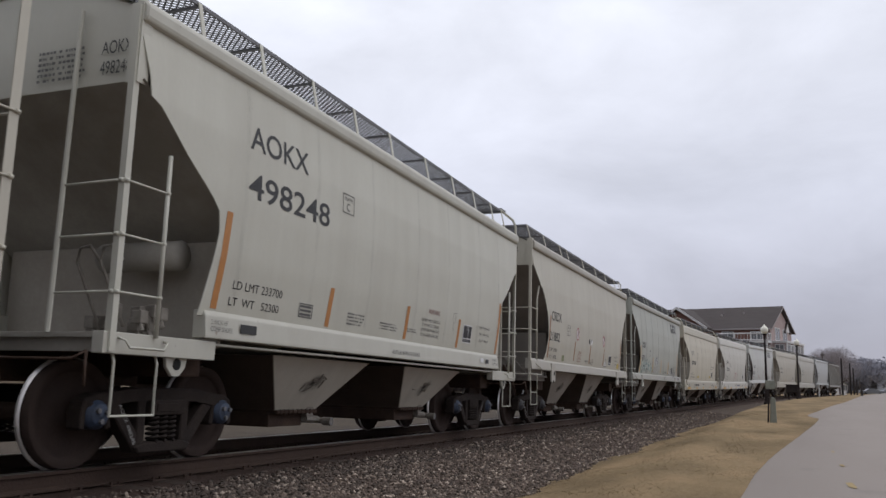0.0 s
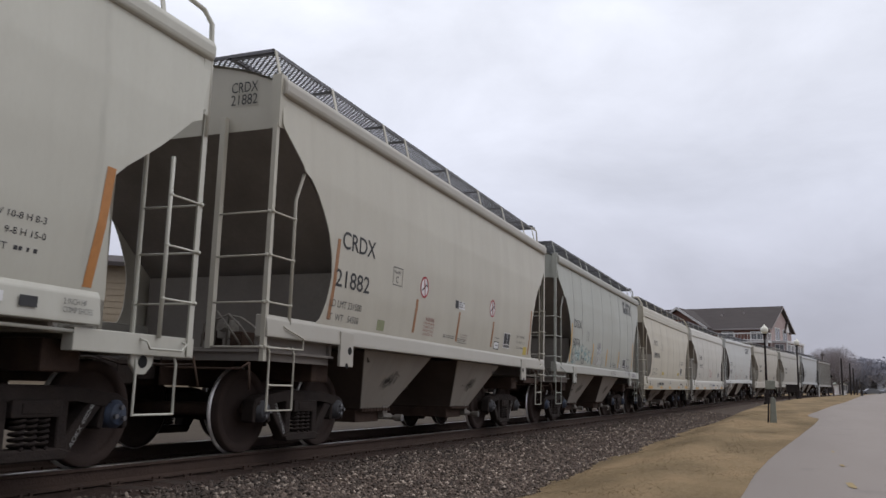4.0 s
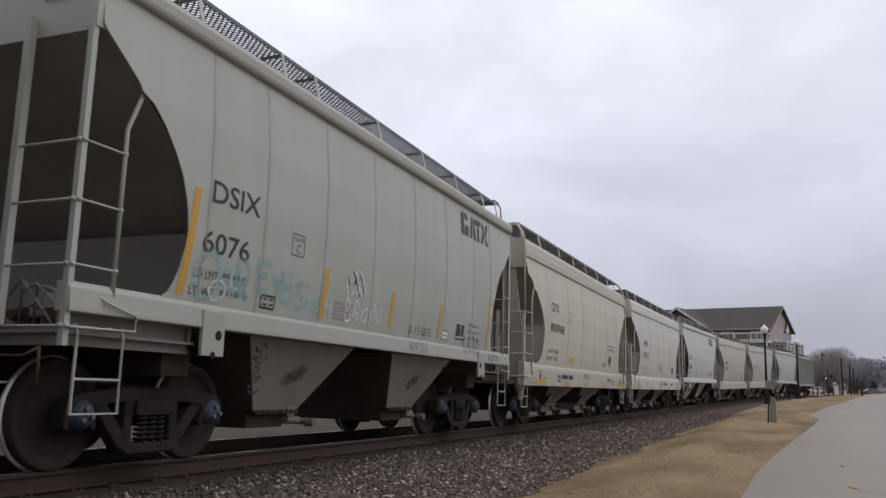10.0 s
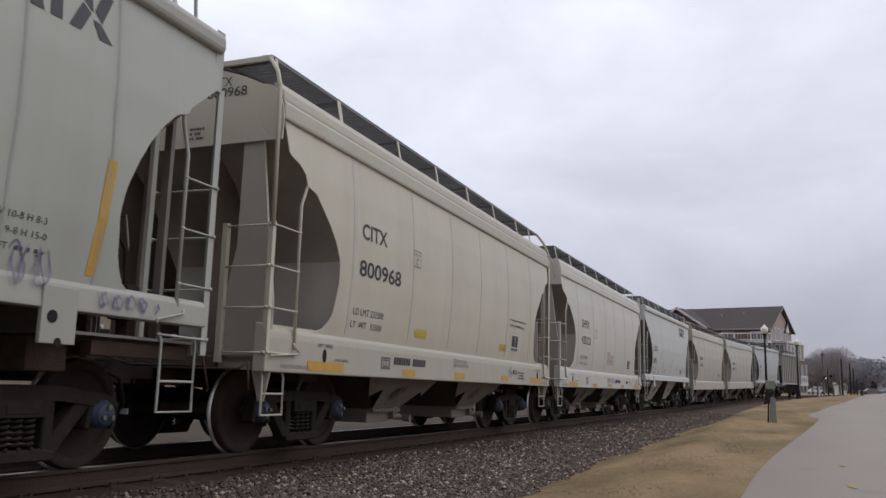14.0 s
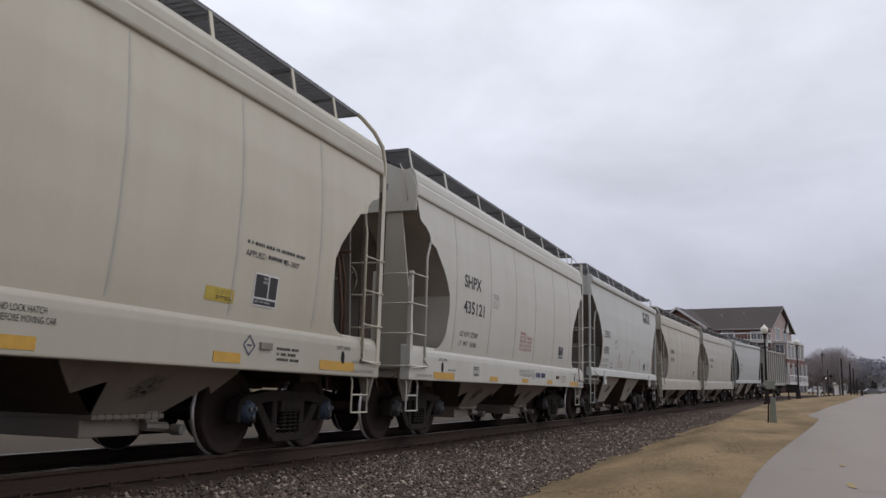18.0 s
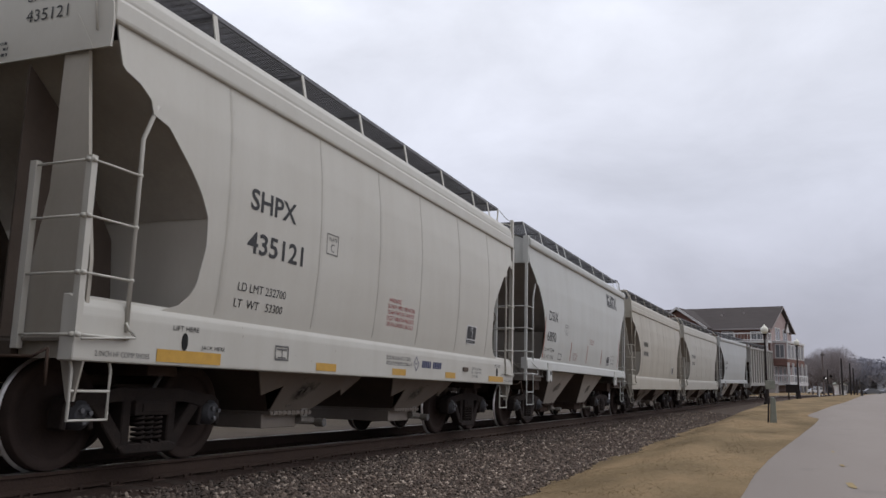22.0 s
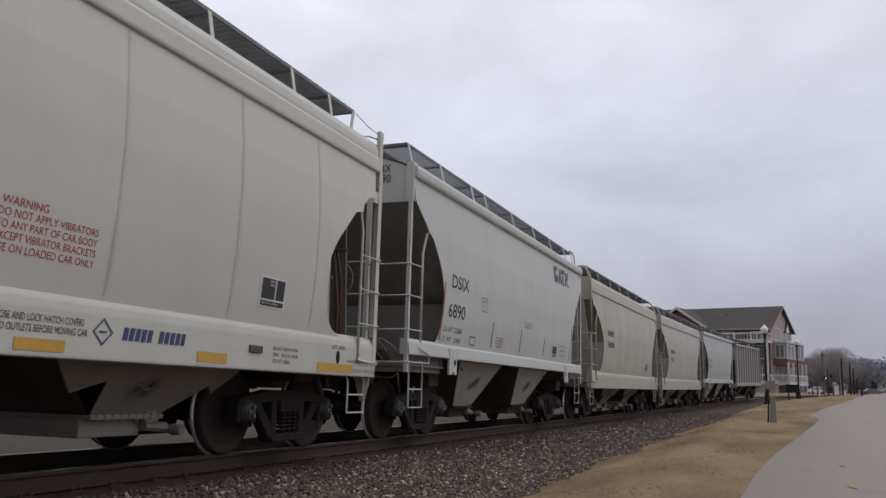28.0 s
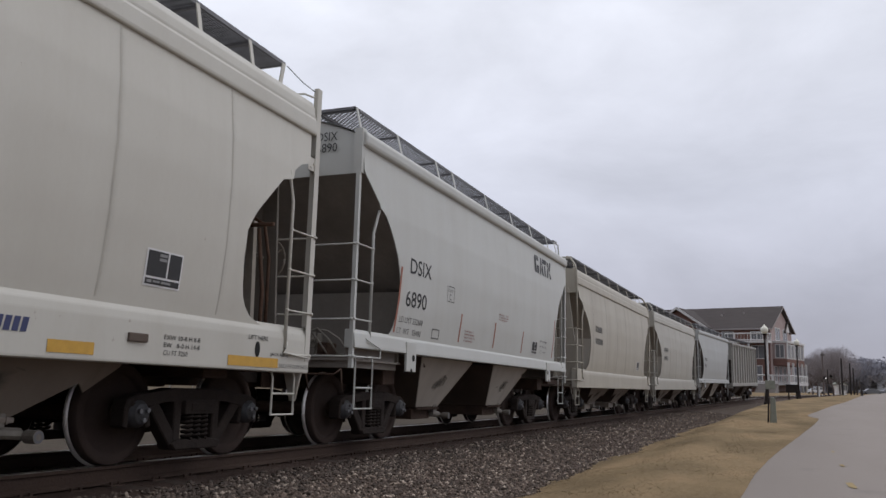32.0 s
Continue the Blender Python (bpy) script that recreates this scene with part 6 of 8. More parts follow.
scrawl(car3, LIP, [(0.66 + k * 0.17, 1.56, 0.12, 0.16, scribble(k + 21, 5)) for k in range(4)] + [(0.70 + k * 0.18, 1.32, 0.14, 0.16, scribble(k + 31, 5)) for k in range(4)],
       0.026, M_SPRAY_G, "marker_scrawl")
patch(car3, "small_print", curve_of([(z, SIDE_A(z) + 0.003) for z in np.linspace(1.2, 4, 30)]), 2.04, 2.20, 1.632, 1.655, M_DULLPRINT, rows=2)
outline(car3, "sticker_border", SIDE_A, 1.97, 2.27, 1.575, 1.725, 0.014, M_BLACK)
clearance_note(car3, SIDE_A, 3.18)
bars(car3, "fine_print", SIDE_A, 1.15, 1.65, 1.56, 1.70, 3, M_GREYLET, 15)
for s in (-4.20, -3.25, -1.97, -0.66, 0.70, 1.99, 3.35, 4.28):
    bm = bmesh.new()
    zz = np.linspace(1.50, 3.98, 14)
    sheet(bm, [[(SIDE_A(z) + o, s + w + 0.008 * noise.noise((s, z * 2.0, 0)), z) for w, o in SEAM] for z in zz])
    part("weld_seam", bm, P_SEAM_A, car3, smooth=True)
    spray(car3, "weld_soot", SIDE_A, [[(s, z) for z in np.linspace(1.52, 3.96, 7)]], 0.15, M_WELDSHADE, off=0.0065)
end_marks(car3, "DSIX", "6076", 0.86, 0.32, 4.08, 0.15)


def sill_print(car, marks):
    flat = curve_of([(0.5, 1.5765), (1.5, 1.5765)])
    for s0, s1, z0, z1 in marks["yellow"]:
        patch(car, "reflector", flat, s0, s1, z0, z1, M_YELLOW, label="yellow reflector plate", rows=2)
    for s in marks["lift"]:
        stencil(car, "LIFT HERE", flat, s - 0.17, 1.225, 0.36, 0.045, M_BLACK)
        stencil(car, "JACK HERE", flat, s + 0.24, 1.065, 0.36, 0.045, M_BLACK)
        bm = bmesh.new()
        lathe(bm, [(0.0, 0.0), (0.0, 0.05), (0.006, 0.05), (0.006, 0.0)], 16)
        for v in bm.verts:
            v.co = (1.5755 + v.co.x, s + v.co.y * 0.85, 1.13 + v.co.z * 1.6)
        part("lifting_hole", bm, M_HOSE, car, "black slotted hole")
    for s in marks["shoes"]:
        stencil(car, "2 INCH HF COMP SHOES", flat, s, 0.955, 0.62, 0.045, M_GREYLET)
    return flat


def diamond(car, prof, s, z, w, h):
    """A plain emblem outline."""
    brush(car, "emblem_diamond", prof, [[(s, z + h / 2), (s + w / 2, z + h), (s + w, z + h / 2), (s + w / 2, z), (s, z + h / 2)], [(s + w * 0.3, z + h * 0.5), (s + w * 0.7, z + h * 0.5)]], 0.014, M_BLUELET)


def slanted_word(car, prof, s, z, w, h, count, material):
    """A maker's name, as plain slanted blocks."""
    k = w / count
    for i in range(count):
        if i != count // 2:
            patch(car, "emblem_block", prof, s + i * k, s + (i + 0.72) * k, z, z + h, material, 0.02, rows=2)


# cream car
car4 = hopper_b("cream two-bay centre-flow hopper car with yellow reflectors", P_CIT, P_CIT_L, S_MID, B_DARK, CAP_BLUE, 0.7, nose=0.27, tail=0.05)
stencil(car4, "CITX", SIDE_B, -4.03, 2.68, 0.75, 0.215, M_BLACK, "reporting_mark", 0.018)
stencil(car4, "800968", SIDE_B, -4.06, 2.19, 1.28, 0.22, M_BLACK, "reporting_mark", 0.018)
weights(car4, SIDE_B, -4.12, "LD LMT 232500", "LT  WT   53500", M_BLACK, 1.69, 0.88)
plate_c(car4, SIDE_B, -2.37, 2.56, 0.28, 0.25)
f4 = sill_print(car4, {"yellow": [(-5.15, -4.28, 0.95, 1.06), (-2.53, -2.07, 0.95, 1.05), (-0.41, 0.05, 0.955, 1.055), (2.13, 2.57, 0.97, 1.07), (4.17, 5.05, 0.97, 1.08)],
                       "lift": [-4.77, 4.74], "shoes": [5.0, -5.72]})
outline(car4, "stencil_box", f4, -3.23, -2.95, 1.03, 1.19, 0.02, M_GREYLET)
brush(car4, "box_mark", f4, [[(-3.19, 1.15), (-2.99, 1.15)], [(-3.09, 1.15), (-3.09, 1.06)], [(-3.17, 1.11), (-3.17, 1.06), (-3.01, 1.06), (-3.01, 1.11)]], 0.018, M_GREYLET)
slanted_word(car4, f4, -2.83, 1.10, 1.14, 0.105, 14, M_BLACK)
diamond(car4, f4, 2.61, 1.06, 0.20, 0.20)
patch(car4, "sticker", SIDE_B, -2.13, -1.68, 1.53, 1.66, M_YSTICK, label="yellow caution sticker")
patch(car4, "sticker", SIDE_B, 1.94, 2.39, 1.545, 1.68, M_YSTICK, label="yellow caution sticker")
stencil(car4, "CAUTION", SIDE_B, 2.08, 1.62, 0.27, 0.035, M_BLACK)
bars(car4, "fine_print", curve_of([(z, SIDE_B(z) + 0.004) for z in np.linspace(1.2, 4, 30)]), 2.1, 2.36, 1.56, 1.60, 2, M_BLACK, 16)
decal(car4, SIDE_B, 2.71, 1.57, 0.44, 0.34)
bars(car4, "coating_note", SIDE_B, 2.50, 3.77, 2.145, 2.215, 1, M_EMBLEM, 17)
stencil(car4, "APPLIED", SIDE_B, 2.49, 2.055, 0.36, 0.06, M_EMBLEM)
bars(car4, "coating_note", SIDE_B, 2.90, 3.28, 2.03, 2.115, 1, M_EMBLEM, 18)
stencil(car4, "05-2007", SIDE_B, 3.22, 2.055, 0.31, 0.06, M_EMBLEM)
stencil(car4, "CLOSE AND LOCK HATCH\nCOVERS BEFORE MOVING CAR", f4, -0.50, 1.15, 0.72, 0.125, M_BLACK)
bars(car4, "fine_print", f4, 3.23, 3.70, 1.0, 1.17, 3, M_BLACK, 18)
bm = bmesh.new()
box(bm, 1.572, 1.60, 2.90, 3.12, 1.13, 1.205, 0.006)
part("card_holder", bm, S_MID, car4, "small grey card holder")
end_marks(car4, "CITX", "800968", 0.52, 0.34, 4.165, 0.13, -5.942, 0.115, 0.55)
note = bars(car4, "fine_print", lambda q: 0.0, 0.31, 0.53, 3.53, 3.70, 3, M_EMBLEM, 43)
for v in note.data.vertices:
    v.co = (v.co.y, -5.942, v.co.z)

# warm grey car
car5 = hopper_b("warm grey two-bay centre-flow hopper car with red warning print", P_SHP, P_SHP_L, S_MID, B_DARK, CAP_GREY, 1.6, True, tail=-0.06)
bm = bmesh.new()
tube(bm, [(1.42, 5.10, 4.42), (1.47, 5.38, 4.32), (1.53, 5.68, 4.26)], 0.006, 5)
part("safety_rope", bm, M_BOLT, car5, "thin wire rope")
stencil(car5, "SHPX", SIDE_B, -3.79, 2.535, 0.87, 0.225, M_BLACK, "reporting_mark", 0.018)
stencil(car5, "435121", SIDE_B, -3.80, 2.09, 1.08, 0.225, M_BLACK, "reporting_mark", 0.018)
weights(car5, SIDE_B, -3.86, "LD LMT 232700", "LT  WT   53300", M_BLACK, 1.69, 0.88)
plate_c(car5, SIDE_B, -2.21, 2.33, 0.28, 0.25)
stencil(car5, "WARNING", SIDE_B, -0.38, 1.95, 0.40, 0.062, M_RED)
for k, line in enumerate(("DO NOT APPLY VIBRATORS", "TO ANY PART OF CAR BODY", "EXCEPT VIBRATOR BRACKETS", "USE ON LOADED CAR ONLY")):
    stencil(car5, line, SIDE_B, -0.40, 1.868 - k * 0.082, 0.93, 0.058, M_RED)
f5 = sill_print(car5, {"yellow": [(-4.95, -4.05, 0.94, 1.05), (-2.23, -1.75, 0.95, 1.04), (-0.13, 0.33, 0.955, 1.045), (1.90, 2.36, 0.96, 1.055), (4.12, 5.02, 0.95, 1.05)],
                       "lift": [-4.59, 4.62], "shoes": [-5.66, 5.04]})
outline(car5, "stencil_box", f5, -3.11, -2.84, 1.03, 1.19, 0.018, M_GREYLET)
brush(car5, "box_mark", f5, [[(-3.07, 1.15), (-2.88, 1.15)], [(-2.975, 1.15), (-2.975, 1.06)], [(-3.05, 1.06), (-2.90, 1.06)]], 0.016, M_GREYLET)
stencil(car5, "CLOSE AND LOCK HATCH COVERS\nAND OUTLETS BEFORE MOVING CAR", f5, -0.34, 1.09, 0.88, 0.13, M_BLACK)
diamond(car5, f5, 0.60, 1.04, 0.20, 0.20)
slanted_word(car5, f5, 0.92, 1.09, 0.80, 0.105, 11, M_BLUELET)
bm = bmesh.new()
box(bm, 1.572, 1.60, 2.72, 2.95, 1.09, 1.165, 0.012)
part("card_holder", bm, S_BAY, car5, "small grey card holder")
for k, line in enumerate(("EXW 10-8 H 8-8", "EW   8-0 H 14-8", "CU FT 3250")):
    stencil(car5, line, f5, 3.17, 1.135 - 0.068 * k, 0.50 if k < 2 else 0.33, 0.042, M_BLACK)
decal(car5, SIDE_B, 2.84, 1.575, 0.475, 0.32)
end_marks(car5, "SHPX", "435121", 0.60, 0.38, 3.995, 0.19, -5.812, 0.11, 0.48)
note = bars(car5, "fine_print", lambda q: 0.0, 0.23, 0.47, 3.50, 3.66, 3, M_EMBLEM, 44)
for v in note.data.vertices:
    v.co = (v.co.y, -5.812, v.co.z)

# white-grey car
car6 = hopper_a("white-grey two-bay covered hopper car with thin rust-red strips", P_DS2, P_DS2, S_DARK, B_GREY, CAP_GREY, 2.4)
stencil(car6, "DSIX", SIDE_A, -4.17, 2.455, 0.80, 0.23, M_BLACK, "reporting_mark", 0.008)
stencil(car6, "6890", SIDE_A, -4.26, 1.96, 0.77, 0.24, M_BLACK, "reporting_mark", 0.008)
weights(car6, SIDE_A, -4.40, "LD LMT 232600", "LT  WT   53400", M_GREYLET, 1.72, 0.85)
M_FADERED = plain("faded_red_print", (0.40, 0.27, 0.25), 0.7)
M_RUSTRED = plain("faded_red_sheeting", (0.36, 0.13, 0.08), 0.6, vary=0.4)
stripes(car6, SIDE_A, [(-4.55, 1.56), (-1.98, 1.58), (-0.13, 1.58), (1.74, 1.58), (4.29, 1.58)], [0.95, 0.48, 0.48, 0.45, 0.9], M_RUSTRED, 0.05)
plate_c(car6, SIDE_A, -2.66, 2.20, 0.32, 0.26)
emblem_row(car6, 2.66, 3.44)
decal(car6, SIDE_A, 2.55, 1.60, 0.40, 0.28)
bars(car6, "fine_print", SIDE_A, -1.7, -1.15, 1.58, 1.80, 4, M_FADERED, 20)
bars(car6, "fine_print", SIDE_A, 0.1, 0.75, 2.10, 2.25, 3, M_FADERED, 21)
clearance_note(car6, SIDE_A, 3.16)
outline(car6, "stencil_box", SIDE_A, -3.15, -2.85, 1.56, 1.72, 0.02, M_GREYLET)
end_marks(car6, "DSIX", "6890", 0.80, 0.32, 4.10, 0.16)

# the tail of the train
car7 = hopper_b("dusty tan covered hopper car", P_FAR, P_FAR, S_MID, B_DARK, CAP_GREY, 0.1)
bars(car7, "reporting_mark", SIDE_B, -3.9, -2.9, 2.0, 2.7, 2, M_GREYLET, 30)
decal(car7, SIDE_B, 2.8, 1.58)
car8 = hopper_b("pale dusty covered hopper car", P_FAR2, P_FAR2, S_MID, B_DARK, CAP_GREY, 1.3)
bars(car8, "reporting_mark", SIDE_B, -3.9, -2.9, 2.0, 2.7, 2, M_GREYLET, 31)
car9 = hopper_a("pale blue-grey covered hopper car", P_BLU, P_BLU, S_DARK, B_GREY, CAP_GREY, 0.9)
bars(car9, "reporting_mark", SIDE_A, -4.1, -3.3, 2.0, 2.7, 2, M_GREYLET, 32)
car10 = ribbed_hopper("drab grey ribbed hopper car at the tail of the train", P_OLD, CAP_GREY, 0.5)

CENTRES = [(car_head, -34.67), (car1, -22.07), (car2, -9.41), (car3, 3.20), (car4, 15.97), (car5, 28.70), (car6, 41.29), (car7, 54.1), (car8, 66.9),
           (car9, 79.75), (car10, 92.7)]
for car, c in CENTRES:
    car.matrix_basis = car_pose(c, 0.0)


# ---------- ground, track, road ----------
M_LOT = surface("gravel_yard", (0.082, 0.064, 0.046), (0.056, 0.043, 0.031), 0.8, 0.95, 0, 0.7, fine=25, bump=0.5)

def smooth(a, b, x):
    u = min(max((x - a) / (b - a), 0.0), 1.0)
    return u * u * (3 - 2 * u)


def along(y):
    return float(np.interp(y, _y[:1500], _s[:1500]))


def ground_z(x, y):
    """The lie of the land: level with the ballast by the track, a little higher on the lawn further on."""
    s = along(min(max(y, -60), 250))
    zt = float(np.interp(s, _s, _z)) - 0.36
    d = x - float(np.interp(s, _s, _x))
    lawn = -0.28 + 0.28 * min(max(y / 41, 0), 1) + 0.45 * min(max((y - 41) / 160, 0), 1)
    if d < 0:
        return zt - 0.12 * smooth(3.6, 5.4, -d)
    z = zt + (lawn - zt) * smooth(3.6, 5.5, d)
    if 2.9 < d < 5.6 and y < 60:
        z += (0.045 * noise.noise((x * 1.2, y * 0.7, 5.0)) + 0.030 * noise.noise((x * 3.0, y * 2.0, 1.0))) * smooth(2.9, 3.4, d) * (1 - smooth(4.5, 5.5, d))
    return z


def ground():
    xs = sorted(set([-1500, -700, -300, -150, -90, -60, -40, -28, -20, -15, -12] + [round(-11 + 0.5 * i, 3) for i in range(15)] + [round(-3.5 + 0.14 * i, 3) for i in range(26)] + [round(0.2 + 0.6 * i, 3) for i in range(26)] + [17, 20, 26, 36, 50, 80, 130, 220, 400, 800, 1500]))
    ys = sorted(set([-400, -150, -60, -30, -15, -8] + [-4, -1, 1, 3] + [round(4 + 0.28 * i, 3) for i in range(120)] + [round(37.6 + 1.3 * i, 3) for i in range(48)] + [102, 106, 112, 118, 126, 136, 150, 170, 200, 250, 330, 500, 900, 1800]))
    bm = bmesh.new()
    sheet(bm, [[(x, y, ground_z(x, y) + (0.012 * noise.noise((x * 1.3, y * 0.9, 0)) if y < 110 else 0)) for x in xs] for y in ys])
    ob = part("ground", bm, M_TURF, None, smooth=True)
    return tagged(ob, "dry tan winter grass beside the railway", "ground", kind="structure")


ground()


def ribbon(name, s_list, lats, zfun, material, label, category):
    bm = bmesh.new()
    sheet(bm, [[rail_at(s, l, zfun(s, l)) for l in lats] for s in s_list])
    return tagged(part(name, bm, material, None, smooth=True), label, category, kind="structure")


def bed_z(s, l):
    """Ballast: level round the ties, then a slope down to the grass, with an uneven face."""
    a = abs(l)
    z = -0.186 if a < 1.75 else -0.186 - 0.15 * smooth(1.75, 3.8, a)
    if a > 3.8:
        z -= (a - 3.8) * 0.06
    return z + 0.02 * noise.noise((s * 1.1, l * 1.3, 3.0)) * (1 if a > 1.4 else 0.3)


ribbon("ballast_bed", [-12 + 0.5 * i for i in range(60)] + [18 + 1.0 * i for i in range(115)], [-4.8, -4.2, -3.5, -2.8, -2.2, -1.75, -1.3, -0.7, 0, 0.7, 1.3, 1.75, 2.0],
       bed_z, M_BALLAST, "dark oily ballast bed under the track", "ballast")
ribbon("ballast_shoulder", [-12 + 0.5 * i for i in range(60)] + [18 + 1.0 * i for i in range(115)], [2.0, 2.3, 2.6, 3.0, 3.4, 3.8, 4.2, 4.7, 5.4],
       bed_z, M_SHOULDER, "dusty grey-brown shoulder of the ballast", "ballast")


def rail(side):
    """One rail: foot, web and head, drawn along the bend."""
    prof = [(-0.07, -0.17), (0.07, -0.17), (0.07, -0.158), (0.010, -0.135), (0.010, -0.045), (0.036, -0.036), (0.037, -0.008), (-0.037, -0.008), (-0.036, -0.036), (-0.010, -0.045), (-0.010, -0.135), (-0.07, -0.158)]
    ss = [-12 + 0.8 * i for i in range(190)]
    r = thing("rail", "rusty steel rail with a bright worn head", "rail", kind="structure")
    bm = bmesh.new()
    rows = [[bm.verts.new(rail_at(s, side * 0.755 + p[0], p[1])) for p in prof] for s in ss]
    for a, b in zip(rows, rows[1:]):
        for k in range(len(prof)):
            bm.faces.new((a[k], a[(k + 1) % len(prof)], b[(k + 1) % len(prof)], b[k]))
    part("rail_web", bm, M_RAILSIDE, r)
    bm = bmesh.new()
    top = [(-0.037, -0.008), (-0.030, 0.0), (0.030, 0.0), (0.037, -0.008)]
    sheet(bm, [[rail_at(s, side * 0.755 + p[0], p[1]) for p in top] for s in ss])
    part("rail_head", bm, M_RAILTOP, r, "bright worn rail head")


ribbon("gravel_lot", [-30 + 2.0 * i for i in range(75)], [-110, -70, -45, -30, -20, -16, -12, -9, -6.5, -4.3], lambda s, l: -0.36, M_LOT, "grey-brown gravel yard behind the track", "ground")
rail(1)
rail(-1)


def ties():
    bm = bmesh.new()
    box(bm, -1.3, 1.3, -0.115, 0.115, -0.36, -0.185, 0.012)
    tie_mesh = mesh_of("tie", bm, M_TIE)
    bm = bmesh.new()
    box(bm, -0.10, 0.14, -0.09, 0.09, -0.186, -0.172, 0.003)
    for x in (-0.085, 0.105):
        for y in (-0.05, 0.05):
            box(bm, x - 0.012, x + 0.012, y - 0.012, y + 0.012, -0.175, -0.145)
    plate_mesh = mesh_of("tie_plate", bm, M_RAILSIDE)
    base = thing("track_ties", "dark creosoted timber ties under the rails", "railway ties", kind="structure")
    rnd = random.Random(8)
    for i in range(150):
        s = -2 + i * 0.52 + rnd.uniform(-0.03, 0.03)
        p, h = rail_at(s), float(np.interp(s, _s, _h))
        m = pose(p.x, p.y, p.z + rnd.uniform(-0.012, 0.004), 0, 0, -math.degrees(h) + rnd.uniform(-1.2, 1.2))
        t = shared("tie", tie_mesh, base, m=m)
        if i < 60:
            for side in (-1, 1):
                shared("tie_plate", plate_mesh, t, m=pose(side * 0.755, 0, 0, 0, 0, 0 if side > 0 else 180))


ties()


def scatter_stones():
    """Crushed stone on the near shoulder of the ballast, thinning out with distance."""
    rnd = np.random.RandomState(5)
    ico = bmesh.new()
    bmesh.ops.create_icosphere(ico, subdivisions=1, radius=1.0)
    shapes = []
    fa = np.array([[v.index for v in f.verts] for f in ico.faces])
    base = np.array([v.co for v in ico.verts])
    for k in range(10):
        v = base * rnd.uniform(0.62, 1.15, (len(base), 1)) * rnd.uniform(0.6, 1.2, 3)
        shapes.append(v)
    ico.free()
    heaps = {M_STONE: ([], [], [0]), M_STONE_OILY: ([], [], [0])}
    nv = len(base)
    for i in range(42000):
        far = i % 3 == 0
        s = 3.5 + 9.5 * rnd.rand() if i % 5 < 2 else 5 + 19 * rnd.rand() ** 1.2 if not far else 12 + 34 * rnd.rand()
        l = rnd.uniform(1.25, 4.75)
        rag = 3.70 + 0.35 * noise.noise((s * 0.55, 1.7, 0.0))
        if l > rag and rnd.rand() < 0.30 + (l - rag) * 0.95:
            continue
        if l < 1.75 and rnd.rand() < 0.85 - (l - 1.25):
            continue
        r = rnd.uniform(0.010, 0.028) * (1.3 if far else 1.0)
        p = rail_at(s, l, bed_z(s, l) + r * 0.35)
        a = rnd.uniform(0, 6.28)
        c, d = math.cos(a), math.sin(a)
        v = shapes[rnd.randint(10)] * r
        v = np.stack([v[:, 0] * c - v[:, 1] * d, v[:, 0] * d + v[:, 1] * c, v[:, 2] * 0.8], 1) + np.array(p)
        V, F, n0 = heaps[M_STONE if l + 0.5 * noise.noise((s * 0.9, l, 9.0)) > 2.25 else M_STONE_OILY]
        V.append(v)
        F.append(fa + n0[0])
        n0[0] += nv
    for mat, (V, F, n0) in heaps.items():
        me = bpy.data.meshes.new("ballast_stones")
        me.from_pydata(np.concatenate(V).tolist(), [], np.concatenate(F).tolist())
        me.materials.append(mat)
        tagged(new("ballast_stones", me), "loose dusty crushed stones on the ballast shoulder" if mat == M_STONE else "dark oily crushed stones beside the rail", "gravel", kind="stuff")


scatter_stones()

ROAD_EDGE = curve_of([(-20, -0.9), (0, -0.45), (8.3, -0.22), (10.75, -0.085), (13.5, 0.175), (17.1, 0.575), (22.6, 1.155), (26.4, 1.50), (27.4, 1.36), (28.5, 1.28), (30, 1.45), (32.1, 1.75), (39.1, 2.61),
                      (50.4, 4.14), (75, 7.1), (96, 9.6), (125, 14.2), (152, 18.8), (190, 26.0)])


def road():
    bm = bmesh.new()
    rows = []
    for y in [-20, -10, -4, 0, 3, 6, 8, 10, 12, 14, 16, 18, 21, 23, 25, 26.4, 27.4, 28.5, 30, 32, 34, 37, 40.6, 43, 46, 49, 52, 56, 60, 66, 72, 80, 90, 100, 112, 126, 140, 152, 170, 190]:
        x0 = ROAD_EDGE(y)
        rows.append([(x0 + w, y, ground_z(x0 + w, y) + (0.028 if w > 0.05 else -0.03)) for w in (-0.02, 0.06, 1.2, 3.0, 6.0, 12.0)])
    sheet(bm, rows)
    tagged(part("road", bm, M_ROAD, None, smooth=True), "worn grey asphalt lane beside the grass", "road", kind="structure")
    for (x, y, a, b) in ((0.79, 9.25, 0.045, 0.30), (0.885, 11.4, 0.030, 0.18), (0.94, 13.6, 0.018, 0.22)):
        bm = bmesh.new()
        rnd = random.Random(int(y * 10))
        ring = [bm.verts.new((x + a * math.cos(q) * rnd.uniform(0.6, 1.1), y + b * math.sin(q) * rnd.uniform(0.6, 1.1), ground_z(x, y) + 0.033)) for q in np.linspace(0, 6.28, 14, endpoint=False)]
        bm.faces.new(ring)
        tagged(part("road_marking", bm, M_LINE, None), "worn patch of yellow paint on the asphalt", "road marking", kind="structure")


road()


